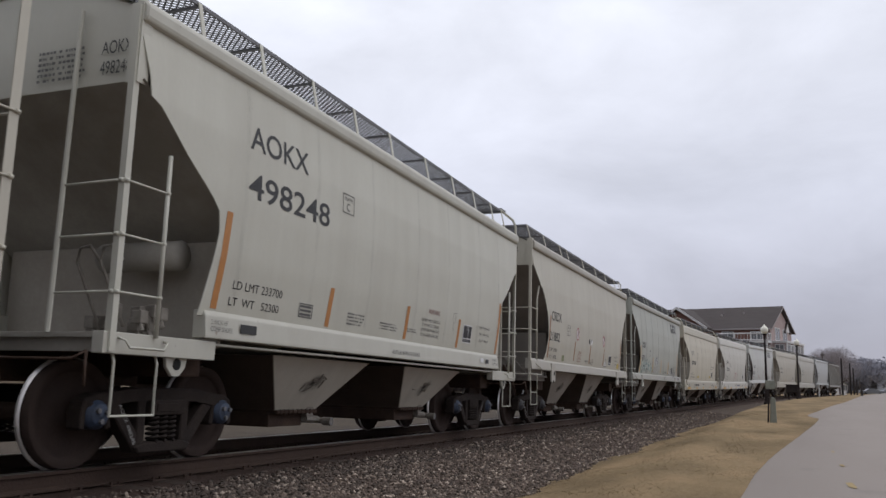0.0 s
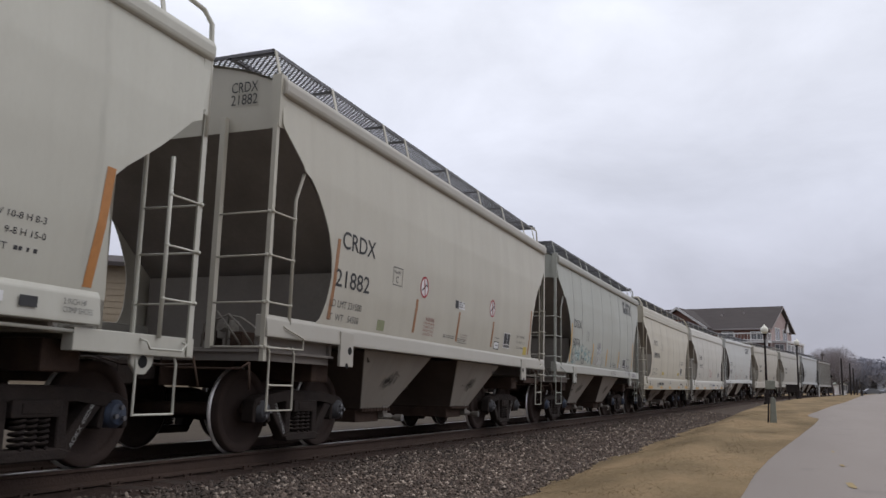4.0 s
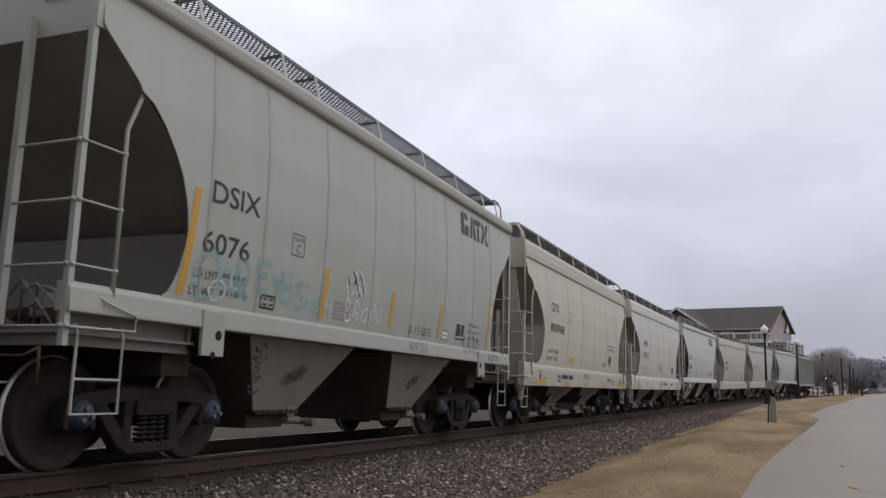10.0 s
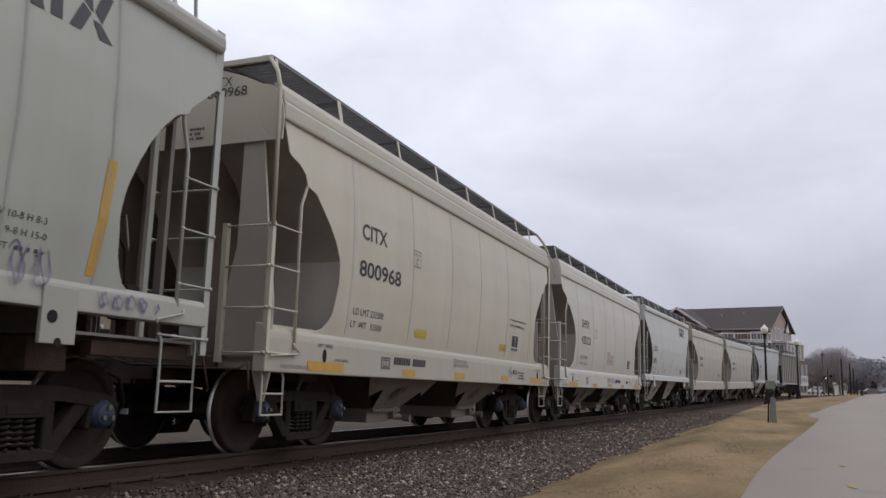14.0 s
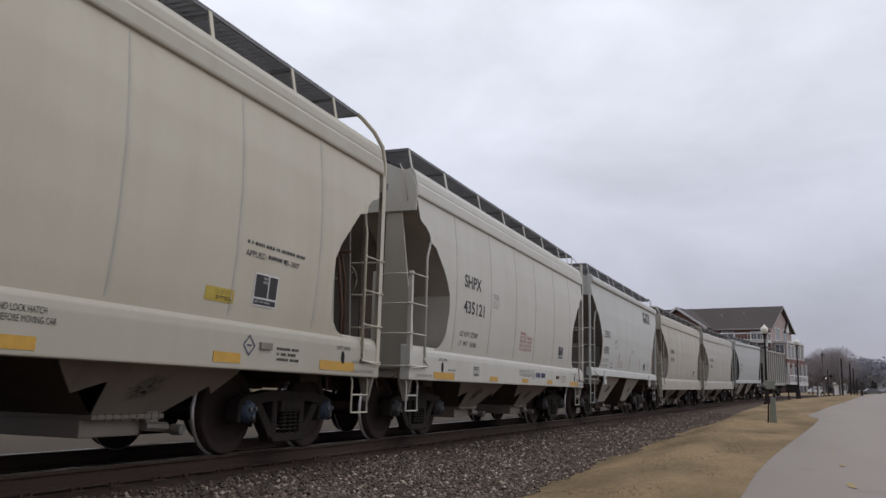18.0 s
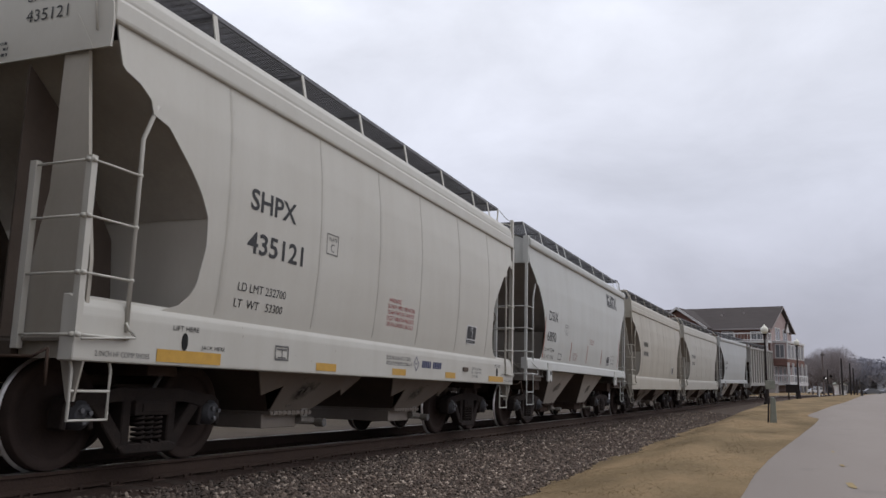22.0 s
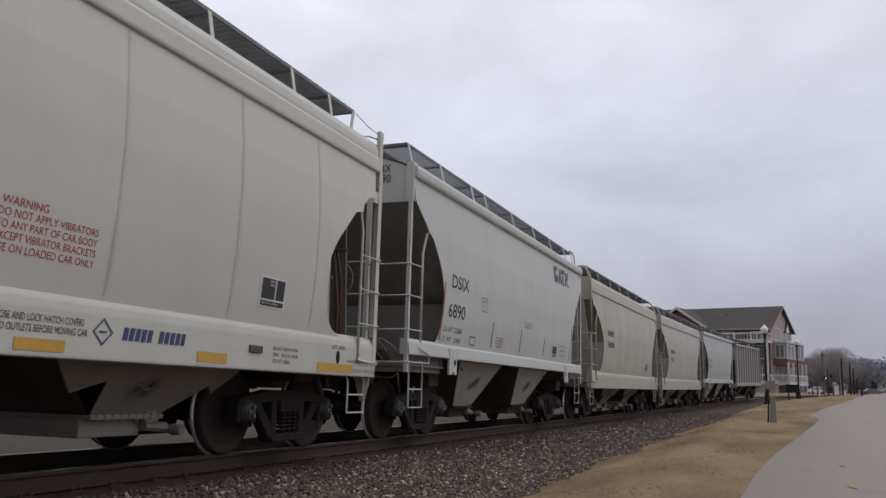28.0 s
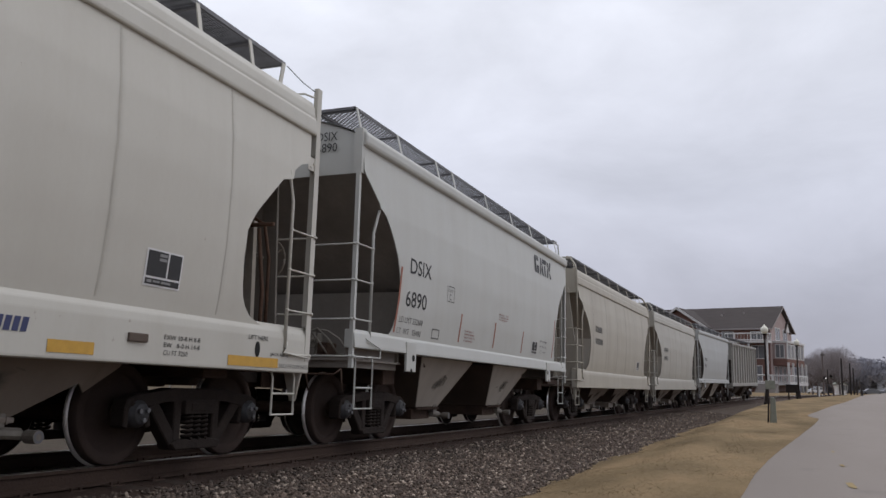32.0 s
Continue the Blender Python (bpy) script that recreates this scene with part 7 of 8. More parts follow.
def grass_blades():
    """Short dead blades on the lawn, close to the camera, and ragged tufts along the edges."""
    rnd = np.random.RandomState(9)
    V, F = [], []
    n = 0
    for i in range(20000):
        y = 5.5 + 24 * rnd.rand() ** 1.7
        left = -2.45 + 0.012 * max(y - 16, 0) + 0.3 * noise.noise((y * 0.8, 0, 0))
        right = ROAD_EDGE(y) + 0.05
        x = left + (right - left) * rnd.rand()
        if rnd.rand() < 0.03:
            x = right + rnd.normal(0, 0.04)
        if rnd.rand() < 0.16:
            x = left + rnd.normal(0, 0.34)
        z = ground_z(x, y)
        if z < float(np.interp(y, _s, _z)) + bed_z(y, x - float(np.interp(y, _s, _x))) and rnd.rand() < 0.85:
            continue
        h = rnd.uniform(0.005, 0.014) * (1.6 if rnd.rand() < 0.06 else 1)
        a = rnd.uniform(0, 6.28)
        w = rnd.uniform(0.002, 0.004) * (1 + y / 20)
        lx, ly = rnd.normal(0, 1.6) * h, rnd.normal(0, 1.6) * h
        c, s = math.cos(a) * w, math.sin(a) * w
        V += [(x - c, y - s, z - 0.005), (x + c, y + s, z - 0.005), (x + lx, y + ly, z + h)]
        F.append((n, n + 1, n + 2))
        n += 3
    me = bpy.data.meshes.new("grass_blades")
    me.from_pydata(V, [], F)
    me.materials.append(M_GRASS)
    tagged(new("grass_blades", me), "short dead straw-coloured grass", "grass", kind="stuff")


grass_blades()


# ---------- things along the lane ----------
def street_lamp(x, y, h):
    z = ground_z(x, y) - 0.03
    lamp = thing("street_lamp", "black iron street lamp with a white acorn globe", "street lamp", pose(x, y, z), "street lamps")
    bm = bmesh.new()
    lathe(bm, [(0, 0), (0, 0.17), (0.10, 0.17), (0.14, 0.13), (0.35, 0.11), (0.55, 0.10), (0.60, 0.075), (0.66, 0.07)], 12, "z")
    part("base", bm, M_POST, lamp)
    bm = bmesh.new()
    lathe(bm, [(0.64, 0.062), (h - 0.65, 0.045), (h - 0.62, 0.07), (h - 0.58, 0.05), (h - 0.5, 0.06), (h - 0.46, 0.11), (h - 0.42, 0.11)], 12, "z")
    part("pole", bm, M_POST, lamp)
    bm = bmesh.new()
    lathe(bm, [(h - 0.43, 0.09), (h - 0.36, 0.15), (h - 0.22, 0.19), (h - 0.12, 0.16), (h - 0.06, 0.09), (h - 0.03, 0.05), (h + 0.03, 0.03), (h + 0.06, 0.0)], 16, "z")
    part("globe", bm, M_GLOBE, lamp, "white opal acorn globe", smooth=True)
    return lamp


street_lamp(0.25, 45.0, 3.93)
street_lamp(2.37, 62.0, 4.05)


def marker():
    x, y = 0.25, 23.0
    z = ground_z(x, y) - 0.03
    mk = thing("utility_marker", "grey-green utility marker post with a small sign", "marker post", pose(x, y, z, 0, 0, 8))
    bm = bmesh.new()
    prism(bm, [(-0.075, 0.0), (0.085, 0.0), (0.07, 0.64), (-0.03, 0.66)], "y", -0.06, 0.06, 0.012)
    part("pedestal", bm, M_PEDESTAL, mk, "pale weathered plastic pedestal")
    bm = bmesh.new()
    tube(bm, [(-0.12, -0.02, 0.0), (-0.10, -0.02, 0.4), (-0.085, -0.02, 1.0)], 0.02, 8)
    part("stake", bm, M_POST, mk)
    bm = bmesh.new()
    box(bm, -0.16, 0.08, -0.045, -0.02, 0.86, 1.08, 0.01)
    part("sign", bm, M_PEDESTAL, mk, "small faded grey sign")


marker()


def litter_bin():
    x, y = 2.02, 63.2
    b = thing("litter_bin", "dark boxy litter bin on a short post beside the street lamp", "litter bin", pose(x, y, ground_z(x, y) - 0.02, 0, 0, 8))
    bm = bmesh.new()
    prism(bm, [(-0.40, 0.50), (0.40, 0.50), (0.40, 0.98), (0.34, 1.04), (-0.34, 1.04), (-0.40, 0.98)], "y", -0.22, 0.22, 0.02)
    part("drum", bm, M_POST, b)
    bm = bmesh.new()
    box(bm, -0.44, 0.44, -0.26, 0.26, 1.02, 1.06, 0.01)
    part("lid", bm, M_POST, b)
    for sx in (-0.25, 0.25):
        bm = bmesh.new()
        box(bm, sx - 0.035, sx + 0.035, -0.035, 0.035, 0.0, 0.51)
        part("leg", bm, M_POST, b)


litter_bin()


def toward(px, depth):
    """A place on the ground in the direction given in degrees right of the track, depth metres off."""
    x, y = depth * math.sin(radians(px)), depth * math.cos(radians(px))
    return x, y


def utility_pole(bearing, dist, h, arm=True, label="dark weathered wooden utility pole"):
    x, y = toward(bearing, dist)
    p = thing("utility_pole", label, "utility pole", pose(x, y, ground_z(x, y) - 0.1), "utility poles")
    bm = bmesh.new()
    tube(bm, [(0, 0, 0), (0, 0, h)], 0.13, 8, 0.10)
    part("shaft", bm, M_BARK if arm else M_POLE, p)
    if arm:
        bm = bmesh.new()
        box(bm, -0.35, 0.35, -0.06, 0.06, h - 0.5, h - 0.36, 0.01)
        part("crossarm", bm, M_POLE, p)


for b_, d_, h_, a_ in ((4.68, 125, 5.4, False), (5.14, 133, 5.0, False), (5.32, 138, 4.4, False), (5.49, 142, 2.9, False), (5.73, 92, 1.45, False), (3.63, 150, 7.2, True)):
    utility_pole(b_, d_, h_, a_)


# ---------- the brick house across the track ----------
# pinkish brick, lifted a little for distance haze
M_ENDWALL = surface("pale_red_brick", (0.42, 0.335, 0.32), (0.33, 0.255, 0.24), 1.5, 0.9, 0, 0.6, fine=10)
M_SIDING = surface("grey_white_siding", (0.40, 0.365, 0.36), (0.31, 0.275, 0.27), 0.7, 0.85, 0, 0.6, fine=7, stretch=(0.3, 0.3, 5))


def framed_window(house, x0, x1, z0, z1, plane, axis="y", mullions=1, out=-1):
    """A window with a white frame and panes, standing a little proud of the wall."""
    w = 0.09
    bm = bmesh.new()
    cells = [(x0, x1, z0, z0 + w), (x0, x1, z1 - w, z1), (x0, x0 + w, z0 + w, z1 - w), (x1 - w, x1, z0 + w, z1 - w)]
    for k in range(1, mullions + 1):
        c = x0 + (x1 - x0) * k / (mullions + 1)
        cells.append((c - 0.03, c + 0.03, z0 + w, z1 - w))
    a, b = plane + out * 0.08, plane - out * 0.02
    for p, q, r, s in cells:
        if axis == "y":
            box(bm, p, q, min(a, b), max(a, b), r, s)
        else:
            box(bm, min(a, b), max(a, b), p, q, r, s)
    fr = part("window", bm, M_TRIM, house, "white-framed window")
    n = mullions + 1
    for k in range(n):
        c0, c1 = x0 + (x1 - x0) * k / n, x0 + (x1 - x0) * (k + 1) / n
        bm = bmesh.new()
        g0, g1 = plane + out * 0.02, plane + out * 0.035
        if axis == "y":
            box(bm, c0 + 0.04, c1 - 0.04, min(g0, g1), max(g0, g1), z0 + w, z1 - w)
        else:
            box(bm, min(g0, g1), max(g0, g1), c0 + 0.04, c1 - 0.04, z0 + w, z1 - w)
        part("pane", bm, M_GLASS, fr)


def railing(house, pts, z):
    """White balcony rail: top and bottom rails, balusters and posts along a line of points."""
    bm = bmesh.new()
    for (xa, ya), (xb, yb) in zip(pts, pts[1:]):
        a, b = Vector((xa, ya, 0)), Vector((xb, yb, 0))
        for h, r in ((0.10, 0.07), (1.0, 0.09)):
            tube(bm, [a + Vector((0, 0, z + h)), b + Vector((0, 0, z + h))], r, 4)
        n = max(2, int((b - a).length / 0.44))
        for k in range(n + 1):
            p = a + (b - a) * k / n
            big = k % 5 == 0 or k == n
            tube(bm, [p + Vector((0, 0, z)), p + Vector((0, 0, z + (1.1 if big else 1.0)))], 0.10 if big else 0.022, 4)
    part("balcony_rail", bm, M_TRIM, house, "white balcony railing")


def brick_house():
    d = 124.0
    x, y = toward(0.62, d)
    h = thing("brick_house", "three-storey red brick house with white balconies and a brown roof", "house", pose(x, y, 0.1, 0, 0, -15))
    W, D, EAVE, RIDGE = 19.0, 12.0, 9.0, 12.2
    bm = bmesh.new()
    prism(bm, [(0, 0), (0, EAVE), (D / 2, RIDGE - 0.15), (D, EAVE), (D, 0)], "x", -W, 0)
    part("wall", bm, M_BRICKRED, h)
    bm = bmesh.new()
    for s, y0, y1 in ((1, -0.6, D / 2), (-1, D + 0.6, D / 2)):
        za = EAVE - 0.32
        pts = [(-W - 0.5, y0, za), (0.5, y0, za), (0.5, y1, RIDGE), (-W - 0.5, y1, RIDGE)]
        lo = [bm.verts.new(p) for p in pts]
        hi = [bm.verts.new((p[0], p[1], p[2] + 0.2)) for p in pts]
        bm.faces.new(lo)
        bm.faces.new(hi)
        for k in range(4):
            bm.faces.new((lo[k], lo[(k + 1) % 4], hi[(k + 1) % 4], hi[k]))
    roof = part("roof", bm, M_SHINGLE, h, "brown shingle roof")
    for vx, vy in ((-7.5, 3.3), (-11, 2.2), (-4.5, 3.9), (-14, 3.0)):
        bm = bmesh.new()
        zz = EAVE - 0.3 + (vy + 0.6) / (D / 2 + 0.6) * (RIDGE - EAVE + 0.32)
        tube(bm, [(vx, vy, zz - 0.1), (vx, vy, zz + 0.45)], 0.12, 8)
        part("roof_vent", bm, M_SIDING, roof, "pale vent pipe")
    # fascia, rakes and corner trim
    bm = bmesh.new()
    box(bm, -W - 0.5, 0.5, -0.66, -0.58, EAVE - 0.36, EAVE - 0.16)
    part("fascia", bm, M_SIDING, h)
    for xx in (0.46,):
        for y0, y1 in ((-0.6, D / 2), (D + 0.6, D / 2)):
            bm = bmesh.new()
            a, b = Vector((xx, y0, EAVE - 0.35)), Vector((xx, y1, RIDGE - 0.05))
            vs = [bm.verts.new(p) for p in (a, b, b + Vector((0, 0, 0.12)), a + Vector((0, 0, 0.12)))]
            ws = [bm.verts.new(v.co + Vector((0.1, 0, 0))) for v in vs]
            bm.faces.new(vs)
            bm.faces.new(ws)
            for k in range(4):
                bm.faces.new((vs[k], vs[(k + 1) % 4], ws[(k + 1) % 4], ws[k]))
            part("rake_board", bm, M_SIDING, h)
    bm = bmesh.new()
    prism(bm, [(0.05, 0.2), (D - 0.05, 0.2), (D - 0.05, EAVE - 0.1), (D / 2, RIDGE - 0.5), (0.05, EAVE - 0.1)], "x", 0.0, 0.06)
    part("gable_siding", bm, M_ENDWALL, h, "pinkish brick end wall")
    # front wing with its own gable
    cx, hw, fz, fe = -12.2, 3.9, 11.75, 9.1
    bm = bmesh.new()
    prism(bm, [(cx - hw, 0), (cx + hw, 0), (cx + hw, fe), (cx, fz - 0.2), (cx - hw, fe)], "y", -2.2, 3.0)
    part("wing_wall", bm, M_BRICKRED, h)
    for s in (-1, 1):
        bm = bmesh.new()
        pts = [(cx, -2.7, fz), (cx + s * (hw + 0.5), -2.7, fe - 0.35), (cx + s * (hw + 0.5), 3.5, fe - 0.35), (cx, 6.0, fz)]
        lo = [bm.verts.new(p) for p in pts]
        hi = [bm.verts.new((p[0], p[1], p[2] + 0.2)) for p in pts]
        bm.faces.new(lo)
        bm.faces.new(hi)
        for k in range(4):
            bm.faces.new((lo[k], lo[(k + 1) % 4], hi[(k + 1) % 4], hi[k]))
        part("wing_roof", bm, M_SHINGLE, h)
        bm = bmesh.new()
        prism(bm, [(cx, fz - 0.12), (cx + s * (hw + 0.5), fe - 0.47), (cx + s * (hw + 0.5), fe - 0.13), (cx, fz + 0.22)], "y", -2.82, -2.71)
        part("rake_board", bm, M_TRIM, h)
    framed_window(h, cx - 0.9, cx + 0.9, 7.3, 8.9, -2.2)
    # the front balcony under the eaves and the porch below
    for z in (7.05, 1.35):
        bm = bmesh.new()
        box(bm, -8.8, 0.25, -1.9, 0.0, z - 0.28, z)
        part("balcony_floor", bm, M_TRIM, h)
        railing(h, [(-8.7, -1.8), (0.15, -1.8), (0.15, -0.1)], z)
    for xx in (-8.6, -6.4, -2.4, 0.05):
        bm = bmesh.new()
        box(bm, xx - 0.12, xx + 0.12, -1.86, -1.62, 0.0, 6.8, 0.02)
        part("porch_post", bm, M_TRIM, h, "white porch post")
    for xa, xb, za, zb, mul in ((-6.6, -4.9, 7.25, 8.45, 1), (-2.6, -0.9, 7.25, 8.45, 1), (-2.5, -0.7, 4.6, 6.5, 1), (-6.5, -4.9, 4.6, 6.3, 1), (-2.6, -1.1, 1.6, 3.7, 1), (-6.4, -5.2, 1.5, 3.7, 0)):
        framed_window(h, xa, xb, za, zb, 0.0, "y", mul)
    # bay on the end wall, with tall windows, a brick band and a porch under it
    bm = bmesh.new()
    box(bm, 0.0, 1.9, 1.2, 10.8, 4.15, 6.85)
    part("bay", bm, M_ENDWALL, h, "brick bay")
    bm = bmesh.new()
    box(bm, -0.02, 2.1, 1.0, 11.0, 6.85, 7.15)
    part("bay_roof", bm, M_TRIM, h)
    bm = bmesh.new()
    box(bm, -0.02, 1.98, 1.1, 10.9, 3.75, 4.62, 0.02)
    part("bay_apron", bm, M_BRICKRED, h, "brown brick band under the bay windows")
    for yy in (1.12, 3.05, 4.90, 6.75, 8.60, 10.45):
        bm = bmesh.new()
        box(bm, 1.86, 2.02, yy, yy + 0.30, 4.62, 6.86)
        part("bay_pier", bm, M_TRIM, h, "white pier between the bay windows")
    for k in range(5):
        framed_window(h, 1.5 + k * 1.85, 2.9 + k * 1.85, 4.75, 6.65, 1.9, "x", 1, 1)
    framed_window(h, 0.35, 1.6, 4.75, 6.65, 1.2, "y", 1)
    bm = bmesh.new()
    box(bm, 0.0, 2.3, 0.6, 11.2, 1.05, 1.35)
    part("porch_floor", bm, M_TRIM, h)
    railing(h, [(0.1, 0.7), (2.2, 0.7), (2.2, 11.1)], 1.35)
    for yy in (0.8, 3.4, 6.0, 8.6, 11.0):
        bm = bmesh.new()
        box(bm, 2.0, 2.25, yy - 0.12, yy + 0.12, 0.0, 4.15, 0.02)
        part("porch_post", bm, M_TRIM, h, "white porch post")
    for k in range(4):
        framed_window(h, 1.6 + k * 2.4, 3.0 + k * 2.4, 1.5, 3.7, 0.06, "x", 1, 1)
    for k in range(2):
        framed_window(h, 2.6 + k * 4.2, 5.0 + k * 4.2, 7.3, 9.1, 0.06, "x", 1, 1)
    # a small cross gable on the far end
    bm = bmesh.new()
    prism(bm, [(8.0, 8.8), (10.4, 8.8), (9.2, 10.3)], "x", -2.0, 0.2)
    part("dormer", bm, M_TRIM, h)
    for s in (-1, 1):
        bm = bmesh.new()
        prism(bm, [(9.2, 10.32), (9.2 + s * 1.5, 8.55), (9.2 + s * 1.5, 8.72), (9.2, 10.52)], "x", -2.2, 0.3)
        part("dormer_roof", bm, M_SHINGLE, h)
    # front steps
    bm = bmesh.new()
    for k in range(7):
        box(bm, -1.2, 1.4, -1.9 - 0.3 * (k + 1), -1.9 - 0.3 * k, 0.0, 1.2 - k * 0.17)
    part("steps", bm, M_CONCRETE, h, "pale concrete steps")


brick_house()


def tan_building():
    """The low tan-sided building on the far side of the track, glimpsed between the cars."""
    x, y = toward(-49, 42)
    h = thing("warehouse", "low tan-sided building behind the track", "building", pose(x, y, ground_z(x, y) - 0.05, 0, 0, 40))
    bm = bmesh.new()
    box(bm, -16, 14, 0, 12, 0, 6.6)
    part("wall", bm, M_TAN, h)
    for k in range(22):
        bm = bmesh.new()
        box(bm, -16.02, 14.02, -0.03, 0.0, 0.25 + k * 0.29, 0.50 + k * 0.29)
        part("siding_board", bm, M_TAN, h)
    bm = bmesh.new()
    prism(bm, [(-0.6, 6.5), (6, 7.6), (12.6, 6.5), (12.6, 6.7), (6, 7.85), (-0.6, 6.7)], "x", -16.5, 14.5)
    part("roof", bm, M_SHINGLE, h)
    for xx in (-12, -7, -2, 3, 8):
        framed_window(h, xx, xx + 1.4, 2.2, 3.8, -0.03, "y", 1)


tan_building()


# ---------- trees, far houses, vehicles ----------
def bare_tree(x, y, h, seed, spread=0.62, twig_w=0.035):
    rnd = random.Random(seed)
    t = thing("bare_tree", "leafless winter tree with a rounded twiggy crown", "tree", pose(x, y, ground_z(x, y) - 0.1), "bare trees")
    wood, twigs = bmesh.new(), []

    def limb(p, d, length, r, level):
        n = 3
        pts = [p.copy()]
        q, dd = p.copy(), d.copy()
        for k in range(n):
            dd = (dd + Vector((rnd.gauss(0, 0.14), rnd.gauss(0, 0.14), rnd.gauss(0.05, 0.09)))).normalized()
            q = q + dd * length / n
            pts.append(q.copy())
        if level < 3:
            tube(wood, pts, r, 5 if level < 2 else 3, r * 0.62)
        else:
            for a, b in zip(pts, pts[1:]):
                twigs.append((a, b, max(r, twig_w * 0.5)))
        if level < 4:
            for k in range((7, 5, 5, 4)[level]):
                f = rnd.uniform(0.25, 1.0) if level else rnd.uniform(0.45, 1.0)
                i = min(int(f * n), n - 1)
                base = pts[i] + (pts[i + 1] - pts[i]) * (f * n - i)
                side = Vector((rnd.gauss(0, 1), rnd.gauss(0, 1), rnd.gauss(0.15, 0.5))).normalized()
                nd = (dd * (1 - spread) + side * spread + Vector((0, 0, 0.12))).normalized()
                limb(base, nd, length * rnd.uniform(0.5, 0.72), r * 0.55, level + 1)

    limb(Vector((0, 0, 0)), Vector((rnd.gauss(0, 0.04), rnd.gauss(0, 0.04), 1)), h * 0.40, h * 0.020, 0)
    part("trunk", wood, M_BARK, t)
    # fine outer twigs, filling a rounded head
    for i in range(5200):
        v = Vector((rnd.gauss(0, 1), rnd.gauss(0, 1), rnd.gauss(0, 1))).normalized()
        lump = 0.86 + 0.28 * noise.noise(v * 1.9 + Vector((seed * 3.1, 0, 0)))
        q = v * (rnd.random() ** 0.42) * lump
        c = Vector((q.x * h * 0.42, q.y * h * 0.42, h * 0.60 + q.z * h * 0.38))
        d = (v + Vector((rnd.gauss(0, 0.5), rnd.gauss(0, 0.5), 0.45))).normalized() * rnd.uniform(0.4, 0.9)
        twigs.append((c, c + d, twig_w))
    V, F = [], []
    for a, b, w in twigs:
        d = (b - a).normalized()
        u = d.cross(Vector((rnd.gauss(0, 1), rnd.gauss(0, 1), rnd.gauss(0, 1)))).normalized() * w / 2
        v = d.cross(u)
        k = len(V)
        V += [tuple(a + u), tuple(a - u * 0.5 + v * 0.8), tuple(a - u * 0.5 - v * 0.8), tuple(b)]
        F += [(k, k + 1, k + 3), (k + 1, k + 2, k + 3), (k + 2, k, k + 3)]
    me = bpy.data.meshes.new("crown")
    me.from_pydata(V, [], F)
    me.materials.append(M_TWIG)
    shared("crown", me, t)


for b_, d_, h_, sd in ((3.25, 186, 9.0, 2), (3.9, 180, 9.8, 3), (4.55, 176, 9.7, 4), (4.15, 196, 10.2, 5), (3.0, 205, 8.2, 6)):
    tx, ty = toward(b_, d_)
    bare_tree(tx, ty, h_, sd)


def far_woods():
    """The line of leafless woods on the horizon, all round, with haze mixed into its colour."""
    rnd = np.random.RandomState(3)
    V, F = [], []
    for i in range(620):
        b = rnd.uniform(-70, 70) if i % 4 == 0 else rnd.uniform(1, 11)
        dist = rnd.uniform(300, 430)
        x, y = toward(b, dist)
        h = rnd.uniform(7, 12.5)
        w = h * rnd.uniform(0.45, 0.7)
        k0 = len(V)
        V += [(x - 0.25, y, -1), (x + 0.25, y, -1), (x, y, h * 0.8)]
        F.append((k0, k0 + 1, k0 + 2))
        for j in range(380):
            p = rnd.normal(0, 1, 3)
            p = p / np.linalg.norm(p) * rnd.rand() ** 0.6
            c = np.array([x + p[0] * w * 0.75, y + p[1] * w * 0.7, h * 0.55 + p[2] * h * 0.42])
            d = np.array([p[0] * 0.8, p[1] * 0.8, 0.7]) * rnd.uniform(0.5, 1.2)
            u = rnd.normal(0, 0.30, 3)
            k0 = len(V)
            V += [tuple(c + u), tuple(c - u), tuple(c + d)]
            F.append((k0, k0 + 1, k0 + 2))
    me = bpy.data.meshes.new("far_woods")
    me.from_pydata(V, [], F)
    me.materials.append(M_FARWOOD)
    tagged(new("far_woods", me), "line of leafless woods on the horizon, haze in its colour", "woods", kind="stuff")


far_woods()


def small_house(bearing, dist, w, d, wall, eave, turn, label, material):
    x, y = toward(bearing, dist)
    h = thing("house", label, "house", pose(x, y, ground_z(x, y) - 0.1, 0, 0, turn), "far houses")
    bm = bmesh.new()
    prism(bm, [(-w / 2, 0), (w / 2, 0), (w / 2, eave), (0, eave + w * 0.32), (-w / 2, eave)], "y", 0, d)
    part("wall", bm, material, h)
    for s in (-1, 1):
        bm = bmesh.new()
        prism(bm, [(0, eave + w * 0.32 + 0.02), (s * (w / 2 + 0.4), eave - 0.22), (s * (w / 2 + 0.4), eave - 0.02), (0, eave + w * 0.32 + 0.22)], "y", -0.4, d + 0.4)
        part("roof", bm, M_PEDESTAL, h)
    for xx in (-w * 0.3, w * 0.12):
        framed_window(h, xx, xx + 1.1, 1.1, 2.5, 0.0, "y", 1)


M_PALESIDE = surface("pale_siding", (0.58, 0.60, 0.64), (0.48, 0.50, 0.54), 0.8, 0.8, 0, 0.4, fine=6)
small_house(4.62, 225, 2.2, 3.0, None, 2.6, 12, "white-sided house behind bare trees", M_TRIM)
small_house(7.25, 300, 8.0, 8.0, None, 2.6, -38, "pale blue-grey house with a low gable roof", M_PALESIDE)
small_house(9.2, 290, 9.0, 8.0, None, 3.4, -20, "pale house with a low gable roof", M_PALESIDE)


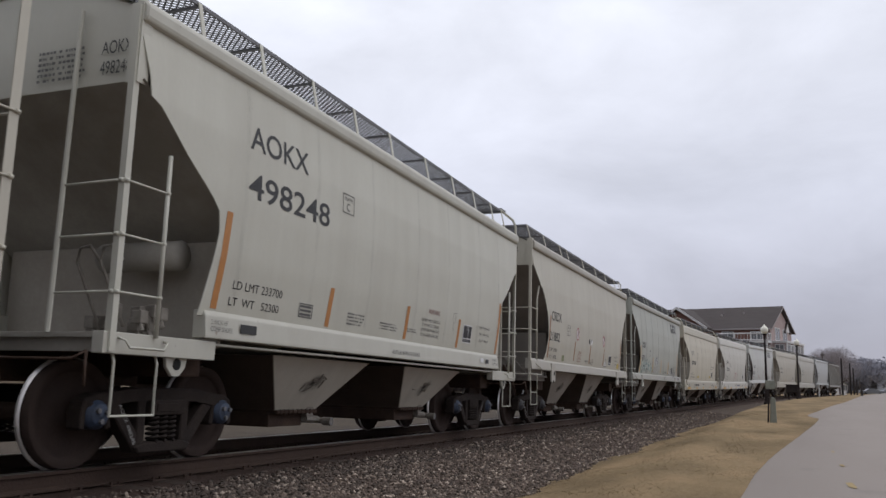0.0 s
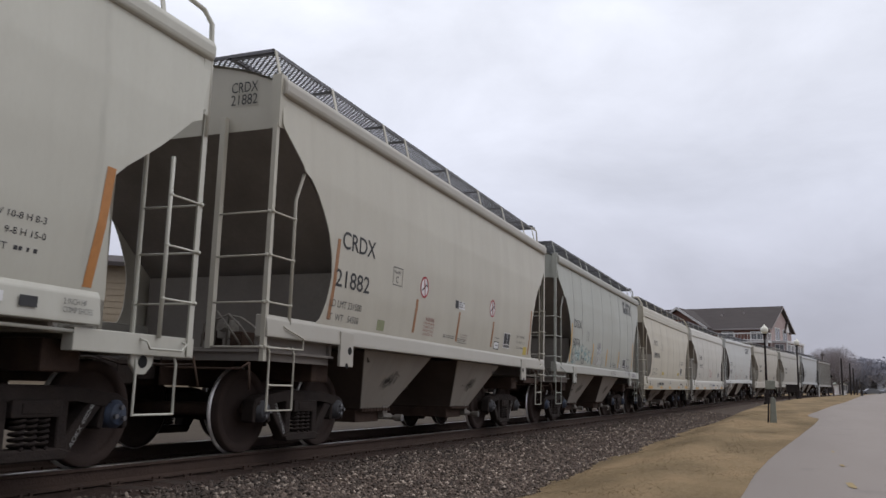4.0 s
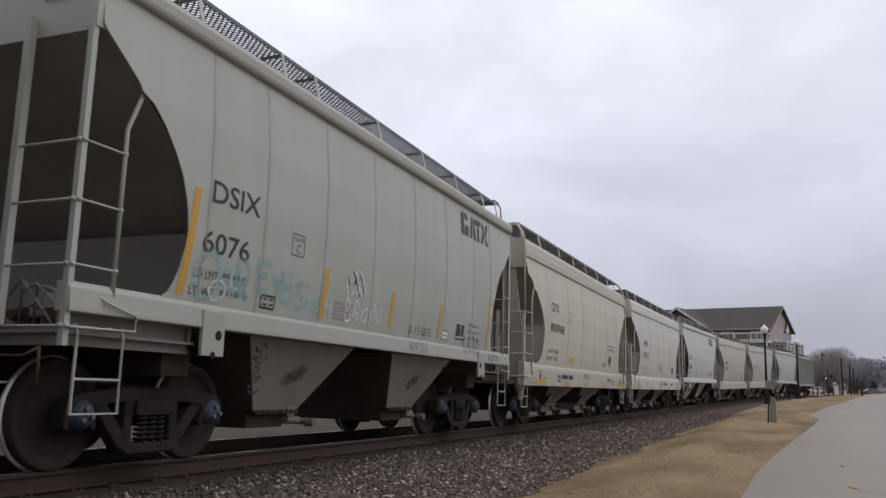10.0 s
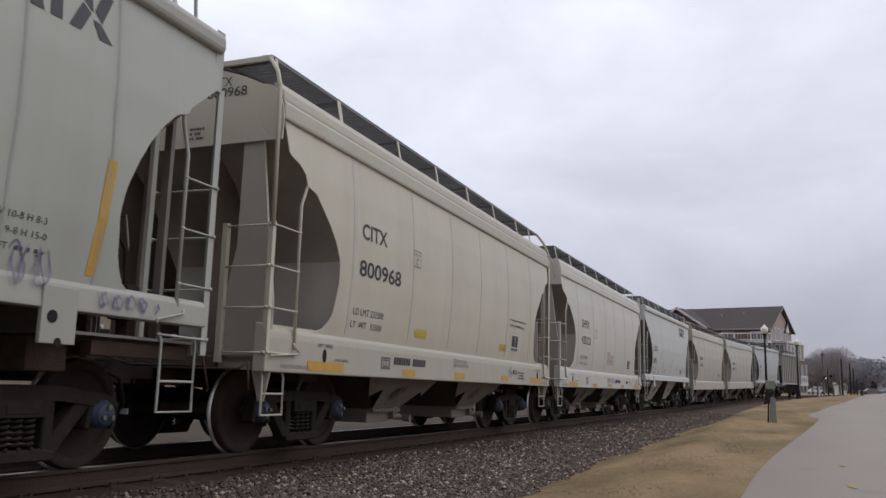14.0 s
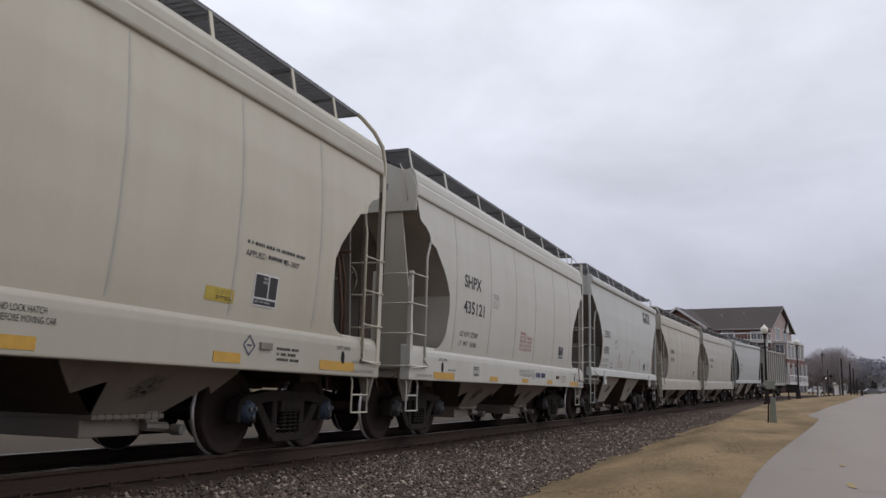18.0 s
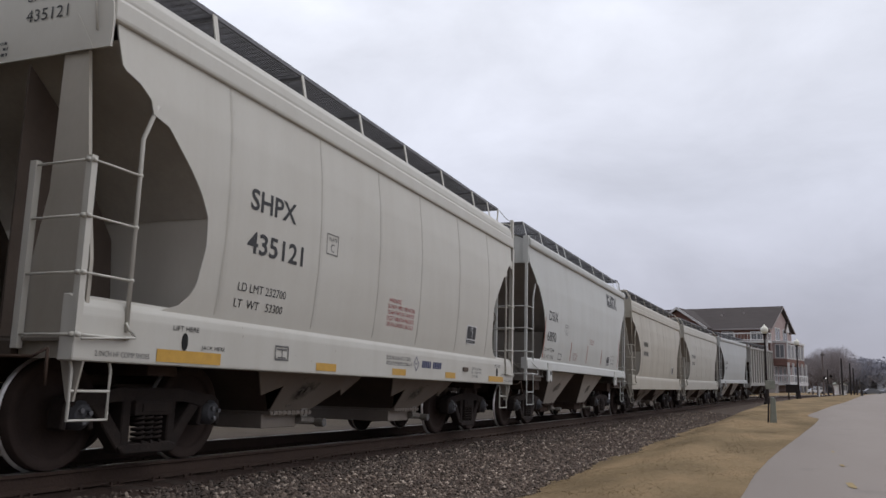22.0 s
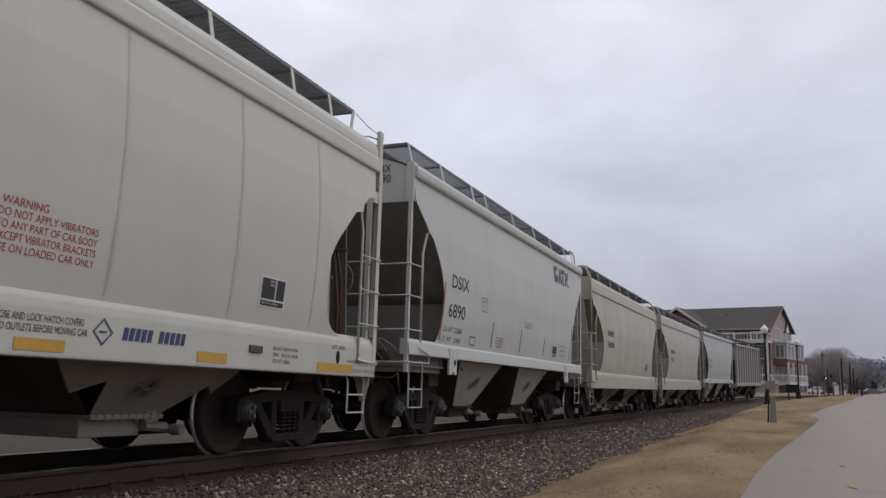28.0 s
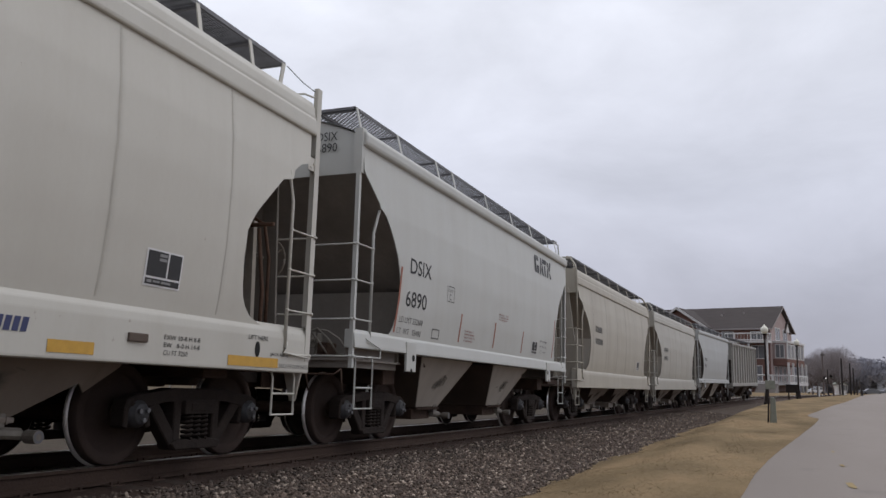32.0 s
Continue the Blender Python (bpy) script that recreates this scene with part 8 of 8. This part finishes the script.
def parked_car(bearing, dist, turn, material, label, tall=True):
    x, y = toward(bearing, dist)
    c = thing("parked_car", label, "car", pose(x, y, ground_z(x, y) + 0.02, 0, 0, turn), "parked cars")
    hgt = 1.72 if tall else 1.45
    bm = bmesh.new()
    prism(bm, [(-2.3, 0.45), (-2.3, 0.95), (-1.3, 1.05), (1.9, 1.08), (2.3, 0.98), (2.32, 0.45), (1.9, 0.32), (-1.9, 0.32)], "y", -0.9, 0.9, 0.06)
    part("body", bm, material, c)
    bm = bmesh.new()
    top = [(-1.25, 1.05), (-0.6, hgt - 0.04), (1.5 if tall else 0.8, hgt - 0.04), (2.1 if tall else 1.6, 1.07)]
    prism(bm, top, "y", -0.80, 0.80, 0.05)
    part("greenhouse", bm, M_GLASS, c, "dark windows")
    bm = bmesh.new()
    prism(bm, [(-0.62, hgt - 0.05), (1.5 if tall else 0.8, hgt - 0.05), (1.42 if tall else 0.7, hgt + 0.03), (-0.5, hgt + 0.03)], "y", -0.78, 0.78, 0.02)
    for xx in (-0.62, 0.35, 1.45 if tall else 0.85):
        for s in (-1, 1):
            box(bm, xx - 0.05, xx + 0.05, s * 0.80 - 0.03, s * 0.80 + 0.03, 1.05, hgt)
    part("roof", bm, material, c)
    for xx in (-1.42, 1.42):
        for s in (-1, 1):
            bm = bmesh.new()
            lathe(bm, [(-0.11, 0.18), (-0.11, 0.33), (0.11, 0.33), (0.11, 0.18)], 16, "y")
            part("wheel", bm, M_TYRE, c, m=pose(xx, s * 0.82, 0.33))


parked_car(3.15, 245, 35, M_CARWHITE, "white sport-utility car parked by the crossing")
parked_car(6.25, 200, 10, M_CARGREY, "dark grey parked car", False)
parked_car(7.2, 215, 5, M_CARGREY, "dark grey parked car", False)

M_LAMP, ln, ll, lb = nodes_of("lit_signal_lamp")
lb.inputs["Base Color"].default_value = (0.9, 0.9, 0.85, 1)
lb.inputs["Emission Color"].default_value = (1.0, 0.97, 0.9, 1)
lb.inputs["Emission Strength"].default_value = 1.5


def crossing_signal():
    x, y = toward(3.88, 128)
    s = thing("crossing_signal", "railway crossing signal with black lamp hoods, one lit", "railway signal", pose(x, y, ground_z(x, y) - 0.05, 0, 0, -4))
    bm = bmesh.new()
    tube(bm, [(0, 0, 0), (0, 0, 3.9)], 0.07, 8)
    part("mast", bm, M_POLE, s)
    for sx in (-1, 1):
        bm = bmesh.new()
        lathe(bm, [(-0.04, 0.0), (-0.04, 0.2), (0.02, 0.2), (0.02, 0.0)], 16, "y")
        part("target", bm, M_HOSE, s, "black round target", m=pose(sx * 0.42, -0.1, 2.75 if sx < 0 else 3.0))
    bm = bmesh.new()
    lathe(bm, [(-0.10, 0.0), (-0.08, 0.05), (-0.03, 0.06), (-0.03, 0.0)], 12, "y")
    part("lamp", bm, M_LAMP, s, "lit white lamp", m=pose(-0.25, -0.12, 2.7))


crossing_signal()
for b_, d_ in ((3.36, 98),):
    x_, y_ = toward(b_, d_)
    sp = thing("marker_stake", "short white marker stake in the grass", "marker post", pose(x_, y_, ground_z(x_, y_) - 0.05))
    bm = bmesh.new()
    box(bm, -0.06, 0.06, -0.04, 0.04, 0, 1.5, 0.01)
    part("stake", bm, M_TRIM, sp)


# ---------- what moves ----------
def motions():
    """The train rolls up and slows; every wheelset turns under it."""
    times = [i * 0.5 for i in range(65)]
    for car, c in CENTRES:
        walk(car, [(t, car_pose(c, t)) for t in times])
    spins, f = [], 0
    while f < 32 * FPS:
        t = f / FPS
        spins.append(t)
        f += 5 if t < 17 else 8 if t < 24 else 15
    spins.append(32.0)
    for ws, y in WHEELSETS:
        walk(ws, [(t, pose(0, y, WHEEL_R, math.degrees((come(t) - COME[0]) / WHEEL_R), 0, 0)) for t in spins])


motions()
